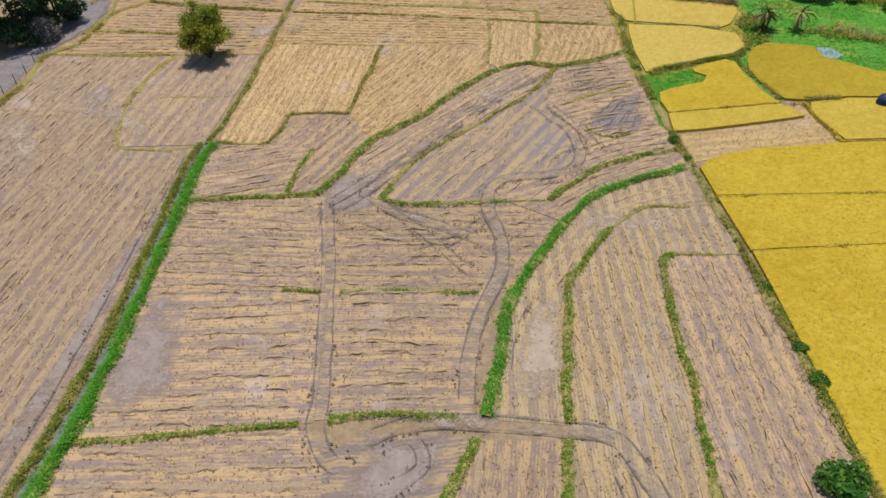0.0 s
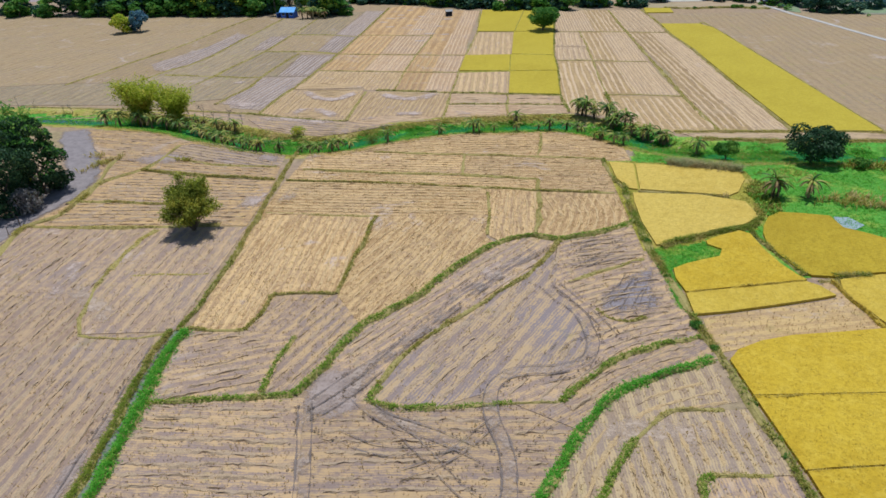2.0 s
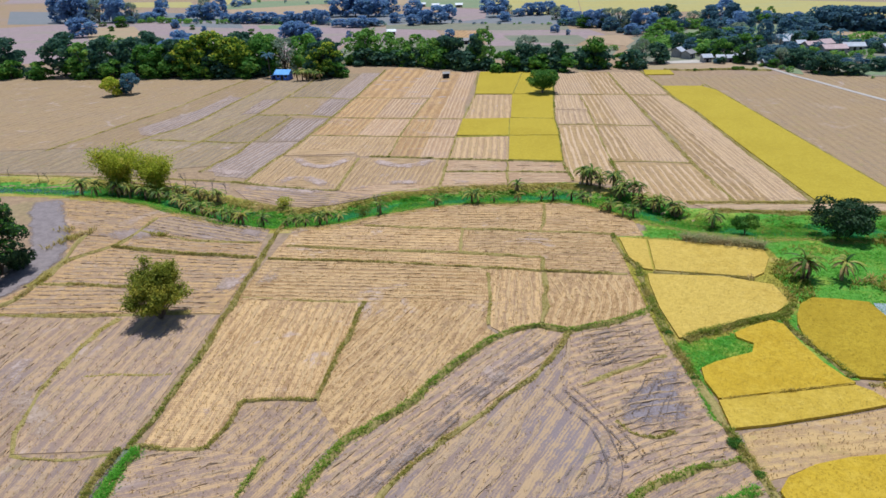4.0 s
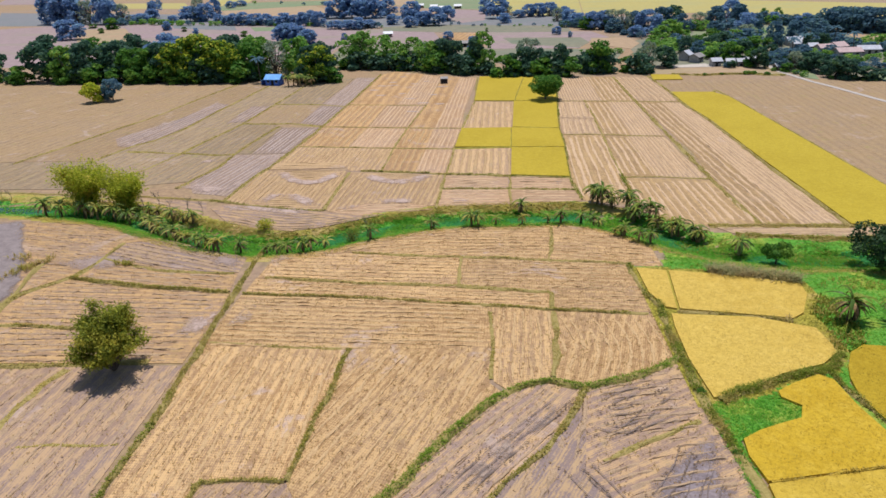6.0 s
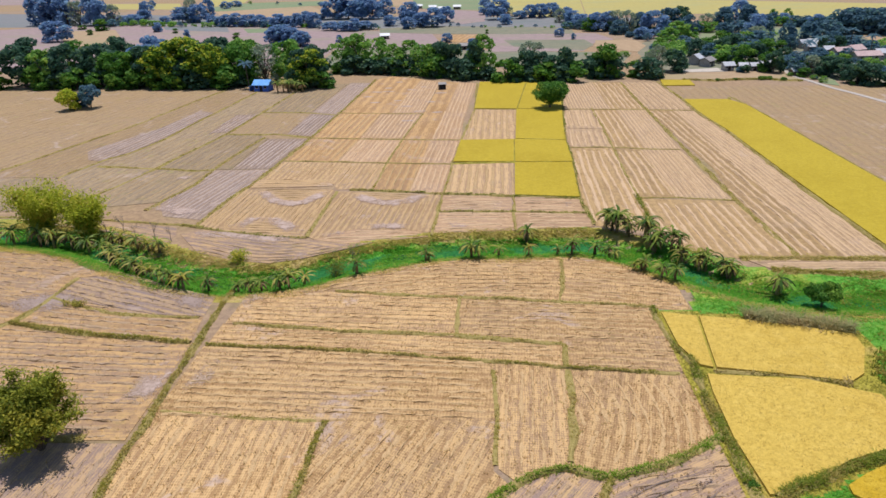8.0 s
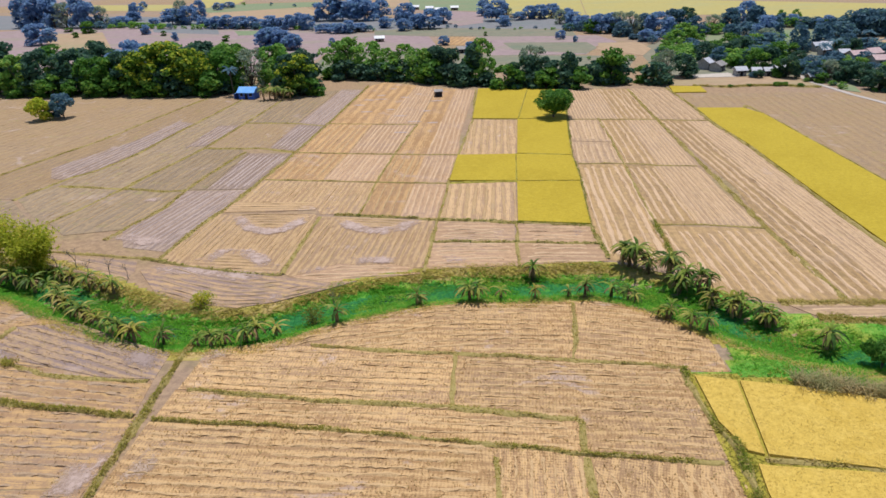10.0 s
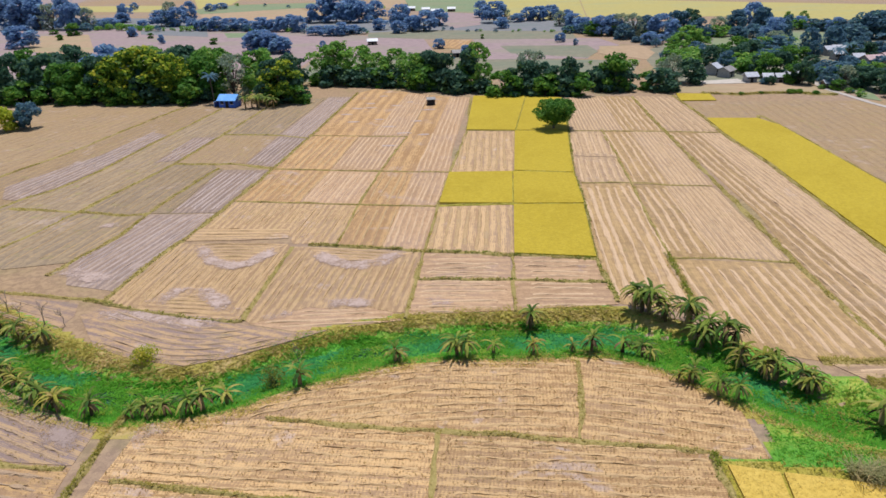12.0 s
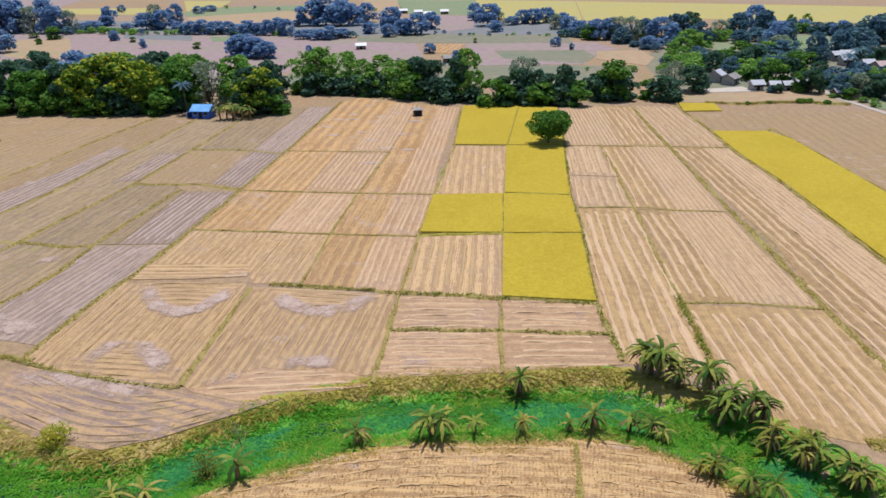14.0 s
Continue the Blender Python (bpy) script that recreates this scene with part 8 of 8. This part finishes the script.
for x, y, turn, w, d, e, r, wm, rm, text in ((77.2, 276, 50, 4.6, 3.4, 2.0, 2.9, M_PLASTER, M_TIN_DARK, "long grey house with a weathered metal roof"), (74.6, 280, 50, 3.4, 3.6, 2.3, 3.4, M_PLASTER, M_TIN_WHITE, "small house with a whitewashed gable roof"),
                                             (80.7, 266.4, 8, 3.0, 2.6, 1.8, 2.6, M_PLASTER, M_TIN_WHITE, "small grey house with a white metal roof"), (85.2, 265.6, -6, 2.2, 2.2, 1.7, 2.4, M_PLASTER, M_TIN_WHITE, "small grey house with a white metal roof"),
                                             (88.4, 265.2, 4, 2.0, 2.2, 1.7, 2.4, M_PLASTER, M_TIN_WHITE, "small grey house with a white metal roof"), (92.0, 265.4, 10, 3.0, 3.2, 2.2, 3.1, M_PLASTER, M_TIN, "small grey house with a metal roof"),
                                             (125, 313.6, 10, 3.2, 3.2, 2.3, 3.2, M_PLASTER, M_TIN_WHITE, "small village house with a white metal roof"), (128.8, 314.6, -10, 3.6, 3.4, 2.4, 3.3, M_PLASTER, M_TIN_WHITE, "small village house with a white metal roof"),
                                             (123.4, 304, 5, 3.4, 3.2, 2.2, 3.2, M_PLASTER, M_TIN_WHITE, "small village house with a white metal roof"), (125, 294.4, 0, 3.0, 3.0, 2.3, 3.2, M_PLASTER, M_TIN_WHITE, "small village house with a white metal roof"),
                                             (126.8, 289, 8, 5.0, 4.0, 2.4, 3.4, M_PLASTER, M_TIN_PINK, "village house with a faded red roof"), (132.4, 291, 24, 5.0, 4.4, 2.6, 3.8, M_PLASTER, M_TIN_PINK, "village house with a faded red roof"),
                                             (129.6, 278, 4, 8.0, 4.4, 2.4, 3.5, M_PLASTER, M_TIN_PINK, "long village house with a faded pinkish roof"), (139, 283, -4, 7.0, 4.0, 2.4, 3.4, M_PLASTER, M_TIN_WHITE, "long village house with a white metal roof"), (150, 278, 6, 6.0, 4.4, 2.4, 3.4, M_PLASTER, M_TIN, "village house with a metal roof")):
    house("village_house", text, x, y, turn, w, d, e, r, wm, rm)
for x, y, turn, w, d, e, r, rm in ((97, 254.6, 10, 2.6, 2.0, 1.6, 2.2, M_TIN), (-44, 377.7, 10, 4.0, 2.6, 1.8, 2.6, M_TIN), (-139.9, 461.9, 0, 5, 3, 2, 3, M_TIN), (-5.2, 332, 15, 3.2, 2.6, 1.8, 2.6, M_TIN_DARK), (-42.6, 573.4, 0, 5, 3.2, 2.0, 3.0, M_TIN), (-31.3, 559.4, 0, 5, 3.2, 2.0, 3.0, M_TIN), (-23.9, 543, 0, 5, 3.2, 2.0, 3.0, M_TIN),
                                   (-13.5, 557, 0, 5, 3.2, 2.0, 3.0, M_TIN), (-184.5, 441, 5, 3.4, 2.4, 1.8, 2.6, M_TIN_DARK)):
    house("field_hut", "small wooden field hut with a metal roof", x, y, turn, w, d, e, r, M_WOOD, rm, category="hut")


def shelter(x, y):
    """A small dark field shelter: four posts, a back wall and a pitched cover."""
    root = tagged(new("field_shelter"), "small dark field shelter with a grey sloping cover", "shelter")
    for sx in (-1, 1):
        for sy in (-1, 1):
            bm_part("post", box(sx * 0.95 - 0.06, sy * 0.75 - 0.06, -0.1, sx * 0.95 + 0.06, sy * 0.75 + 0.06, 1.5), M_WOOD, root)
    bm_part("back_wall", box(-0.88, 0.7, 0.0, 0.88, 0.78, 1.45), M_DARK, root)
    bm_part("front_wall", box(-0.88, -0.78, 0.0, 0.88, -0.7, 1.1), M_DARK, root)
    bm_part("side_wall", box(-1.0, -0.68, 0.0, -0.92, 0.68, 1.4), M_DARK, root)
    bm_part("side_wall", box(0.92, -0.68, 0.0, 1.0, 0.68, 1.4), M_DARK, root)
    bm_part("cover", gable(2.1, 1.7, 1.5, 1.95, 0.15, 0.06), M_TIN_DARK, root)
    root.matrix_basis = pose(x, y, 0.05, 0, 0, 12)


shelter(-10.2, 243)


def blue_lump(x, y):
    """A rounded dark blue lump standing in for an unidentified object in the rice."""
    rng = np.random.default_rng(5)
    bm = bmesh.new()
    bmesh.ops.create_icosphere(bm, subdivisions=3, radius=1.0)
    for v in bm.verts:
        v.co = Vector((v.co.x * 1.15, v.co.y * 0.8, max(v.co.z, -0.2) * 0.9)) * (1 + 0.12 * noise.noise(v.co * 2.3))
    # The tarpaulin name is made up; only a dark blue shape is known.
    ob = bm_part("tarpaulin", bm, plain_material("dark_blue", (0.012, 0.02, 0.06), (0.03, 0.05, 0.14), 3.0, 0.5))
    tagged(ob, "rounded dark blue stand-in for an unidentified object in a rice field", "tarpaulin")
    ob.matrix_basis = pose(x, y, 0.55, 0, 0, 20)


blue_lump(46.4, 71.6)

# fence beside the dirt road
fence = tagged(new("fence"), "thin fence of wooden posts beside a dirt road", "fence")
for i, (x, y) in enumerate(((-58.8, 70), (-58.7, 73), (-58.8, 76), (-59.1, 79), (-59.5, 82), (-59.9, 85))):
    me = mesh_from("post", *tube([(0, 0, -0.1), (0.02, 0, 0.7), (0.03 * (i % 3 - 1), 0, 1.4)], [0.06, 0.055, 0.045], 6), M_WOOD)
    part("post", me, fence, m=pose(x, y, 0.05, 0, 0, 40 * i))
for z in (0.6, 1.1):
    part("wire", mesh_from("wire", *tube([(-58.8, 70, z), (-58.8, 76, z - 0.03), (-59.5, 82, z), (-59.9, 85, z)], [0.012] * 4, 4), M_TIN_DARK), fence)

# the weedy strip between the fields and the village
bund([(62, 250.4), (66.8, 249), (71.7, 247.6), (76.7, 248.5), (85, 248.3), (90, 246.2), (95, 244.8)], 1.6, 0.3, M_OLIVE_GRASS, 0.7, 30, 0.9, "weedy strip between a field and the village")
for i, (x, y, size) in enumerate(((71.6, 247.5, 0.8), (77, 248.4, 0.7), (84.6, 248.2, 1.2), (86.6, 248.2, 1.1), (90, 246.2, 1.0))):
    again(greenbush, x, y, 51 * i, size)

# ---- far country ----
def far_material(name, a, b, c):
    """Fallow land seen from afar: broad patches of weeds over pale soil, with finer mottling."""
    k = Nodes(name)
    pos = k.world_pos()
    big, mid, fine = k.noise(k.mapped(pos, (0.5, 1.0, 1.0)), 0.045, 5, 0.65), k.noise(pos, 0.3, 5, 0.7), k.noise(pos, 2.0, 4, 0.7)
    col = k.mix(k.ramp(mid, 0.35, 0.65), a, b)
    col = k.mix(k.ramp(big, 0.45, 0.68, 0, 0.85), col, c)
    k.bump(fine, 0.5, 0.1)
    return k.done(col, 0.95)


# These soil and crop tones are mixed greyer and bluer to paint in distance haze.
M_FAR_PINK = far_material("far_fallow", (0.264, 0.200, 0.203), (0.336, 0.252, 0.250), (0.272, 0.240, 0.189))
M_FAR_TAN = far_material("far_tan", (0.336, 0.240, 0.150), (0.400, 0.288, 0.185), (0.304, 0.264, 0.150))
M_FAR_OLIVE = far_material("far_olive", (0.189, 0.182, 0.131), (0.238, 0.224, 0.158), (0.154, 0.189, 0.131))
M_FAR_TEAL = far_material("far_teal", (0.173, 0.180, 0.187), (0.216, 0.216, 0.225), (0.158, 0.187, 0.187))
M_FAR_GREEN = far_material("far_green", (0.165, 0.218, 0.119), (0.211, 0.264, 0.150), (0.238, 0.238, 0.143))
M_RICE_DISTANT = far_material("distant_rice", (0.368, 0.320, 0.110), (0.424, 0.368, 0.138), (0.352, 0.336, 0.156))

def flat(poly, mat, name, label, z=0.03):
    v, f, uv = slab(poly, z, 80, 2.4)
    return tagged(part(name, mesh_from(name, v, f, mat, uv)), label, "field", kind="structure")


_r = smooth_line([(97.4, 268), (97.2, 262), (96, 252.2), (97, 244.3), (98, 233.4), (99.9, 224.7), (103, 205), (107, 184), (113, 160)], 4.0)
_rn = normals_of(_r)
flat(np.vstack([_r + _rn * 0.8, (_r - _rn * 0.8)[::-1]]), plain_material("gravel_road", (0.36, 0.32, 0.29), (0.46, 0.42, 0.38), 0.8), "road", "pale gravel road to the village", 0.075)
flat([(66, 264), (65.6, 268.4), (79, 271.4), (80, 264)], plain_material("concrete_yard", (0.42, 0.38, 0.33), (0.52, 0.47, 0.41), 0.6), "drying_yard", "pale concrete drying yard", 0.06)
flat([(97, 256), (118, 231), (150, 226), (190, 300), (150, 332), (120, 330), (98, 268)], M_FAR_OLIVE, "village_ground", "olive grassy ground round the village houses", 0.065)
flat([(102.3, 255.3), (104.5, 246), (101.4, 236.1), (98.7, 240.4)], M_FAR_GREEN, "verge", "bright green verge beside the road", 0.08)
flat([(116.5, 234.4), (130, 232), (134, 245), (125.8, 250)], M_FAR_GREEN, "far_field", "bright green plot near the village", 0.08)
flat([(166.3, 354.7), (178.7, 347.3), (168, 323.8), (156.3, 322.1)], M_FAR_TAN, "far_field", "tan plot behind the village", 0.08)
flat([(56, 252), (98, 247), (97, 262), (60, 264)], M_FAR_TAN, "verge", "yellowing verge behind the fields", 0.02)
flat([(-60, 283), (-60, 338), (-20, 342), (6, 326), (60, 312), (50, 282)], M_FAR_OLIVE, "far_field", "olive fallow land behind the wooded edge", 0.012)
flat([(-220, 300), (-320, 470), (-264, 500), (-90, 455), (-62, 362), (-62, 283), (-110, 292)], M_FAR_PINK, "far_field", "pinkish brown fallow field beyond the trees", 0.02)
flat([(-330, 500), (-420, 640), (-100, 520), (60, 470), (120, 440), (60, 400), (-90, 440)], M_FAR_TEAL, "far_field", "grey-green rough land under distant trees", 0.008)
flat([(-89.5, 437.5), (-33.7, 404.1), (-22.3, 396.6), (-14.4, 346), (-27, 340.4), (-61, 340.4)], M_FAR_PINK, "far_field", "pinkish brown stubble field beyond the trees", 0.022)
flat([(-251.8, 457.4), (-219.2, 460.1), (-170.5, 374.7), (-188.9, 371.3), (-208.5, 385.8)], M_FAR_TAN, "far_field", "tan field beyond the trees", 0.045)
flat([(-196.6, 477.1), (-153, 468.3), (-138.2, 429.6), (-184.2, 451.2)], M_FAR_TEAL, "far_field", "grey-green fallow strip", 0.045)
flat([(-135.5, 446.8), (-119.7, 445.4), (-109.6, 422.6), (-125.1, 421.7)], M_FAR_GREEN, "far_field", "yellow-green patch beyond the trees", 0.045)
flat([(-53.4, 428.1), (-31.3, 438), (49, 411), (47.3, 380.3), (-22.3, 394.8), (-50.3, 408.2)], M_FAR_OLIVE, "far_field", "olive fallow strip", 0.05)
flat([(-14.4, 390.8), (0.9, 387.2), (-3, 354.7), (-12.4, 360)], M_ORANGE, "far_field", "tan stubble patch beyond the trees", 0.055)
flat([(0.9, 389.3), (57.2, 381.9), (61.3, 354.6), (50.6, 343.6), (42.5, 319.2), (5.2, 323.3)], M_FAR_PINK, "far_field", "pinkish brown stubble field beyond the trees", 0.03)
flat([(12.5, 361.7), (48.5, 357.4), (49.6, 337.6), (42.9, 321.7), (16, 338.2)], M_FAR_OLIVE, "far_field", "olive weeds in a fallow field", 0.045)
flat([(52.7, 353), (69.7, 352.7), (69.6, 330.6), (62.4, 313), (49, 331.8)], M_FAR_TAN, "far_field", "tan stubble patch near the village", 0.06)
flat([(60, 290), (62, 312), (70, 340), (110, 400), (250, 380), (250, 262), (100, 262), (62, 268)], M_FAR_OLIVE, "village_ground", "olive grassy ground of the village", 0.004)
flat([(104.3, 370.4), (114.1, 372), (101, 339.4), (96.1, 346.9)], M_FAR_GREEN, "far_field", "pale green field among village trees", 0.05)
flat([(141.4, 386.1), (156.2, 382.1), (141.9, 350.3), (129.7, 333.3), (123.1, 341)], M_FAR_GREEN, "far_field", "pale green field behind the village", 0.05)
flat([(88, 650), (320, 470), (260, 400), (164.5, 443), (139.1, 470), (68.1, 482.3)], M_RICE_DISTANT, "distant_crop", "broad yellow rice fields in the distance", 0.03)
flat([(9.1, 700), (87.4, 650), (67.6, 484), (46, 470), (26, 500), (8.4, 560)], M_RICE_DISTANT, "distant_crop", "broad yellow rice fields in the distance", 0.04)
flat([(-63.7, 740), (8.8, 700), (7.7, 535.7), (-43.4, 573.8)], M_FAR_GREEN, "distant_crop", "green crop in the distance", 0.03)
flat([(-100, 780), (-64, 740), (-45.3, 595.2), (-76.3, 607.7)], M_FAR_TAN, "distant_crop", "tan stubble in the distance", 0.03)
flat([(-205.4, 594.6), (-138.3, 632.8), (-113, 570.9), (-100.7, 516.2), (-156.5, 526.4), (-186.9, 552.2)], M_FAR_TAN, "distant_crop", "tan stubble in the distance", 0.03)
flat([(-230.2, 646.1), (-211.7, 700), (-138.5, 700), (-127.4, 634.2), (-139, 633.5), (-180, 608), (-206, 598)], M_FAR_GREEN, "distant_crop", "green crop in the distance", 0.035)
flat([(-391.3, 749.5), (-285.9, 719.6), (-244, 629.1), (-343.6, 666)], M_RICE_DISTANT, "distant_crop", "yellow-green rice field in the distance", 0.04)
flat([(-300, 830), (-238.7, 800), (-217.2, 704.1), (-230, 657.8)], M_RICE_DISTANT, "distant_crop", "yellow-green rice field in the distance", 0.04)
flat([(-700, 1100), (-474.2, 950), (-393.6, 750.5), (-520, 780)], M_FAR_PINK, "distant_crop", "distant stubble tinted lilac by painted haze", 0.03)
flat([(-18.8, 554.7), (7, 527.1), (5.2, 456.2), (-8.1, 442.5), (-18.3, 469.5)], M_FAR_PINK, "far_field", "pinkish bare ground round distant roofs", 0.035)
flat([(44, 84.6), (44.6, 87.4), (46.4, 87.2), (47.2, 85), (45.6, 83.8)], plain_material("pool_water", (0.25, 0.3, 0.32), (0.36, 0.42, 0.44), 1.0, 0.1), "pool", "small pool of pale water", 0.06)
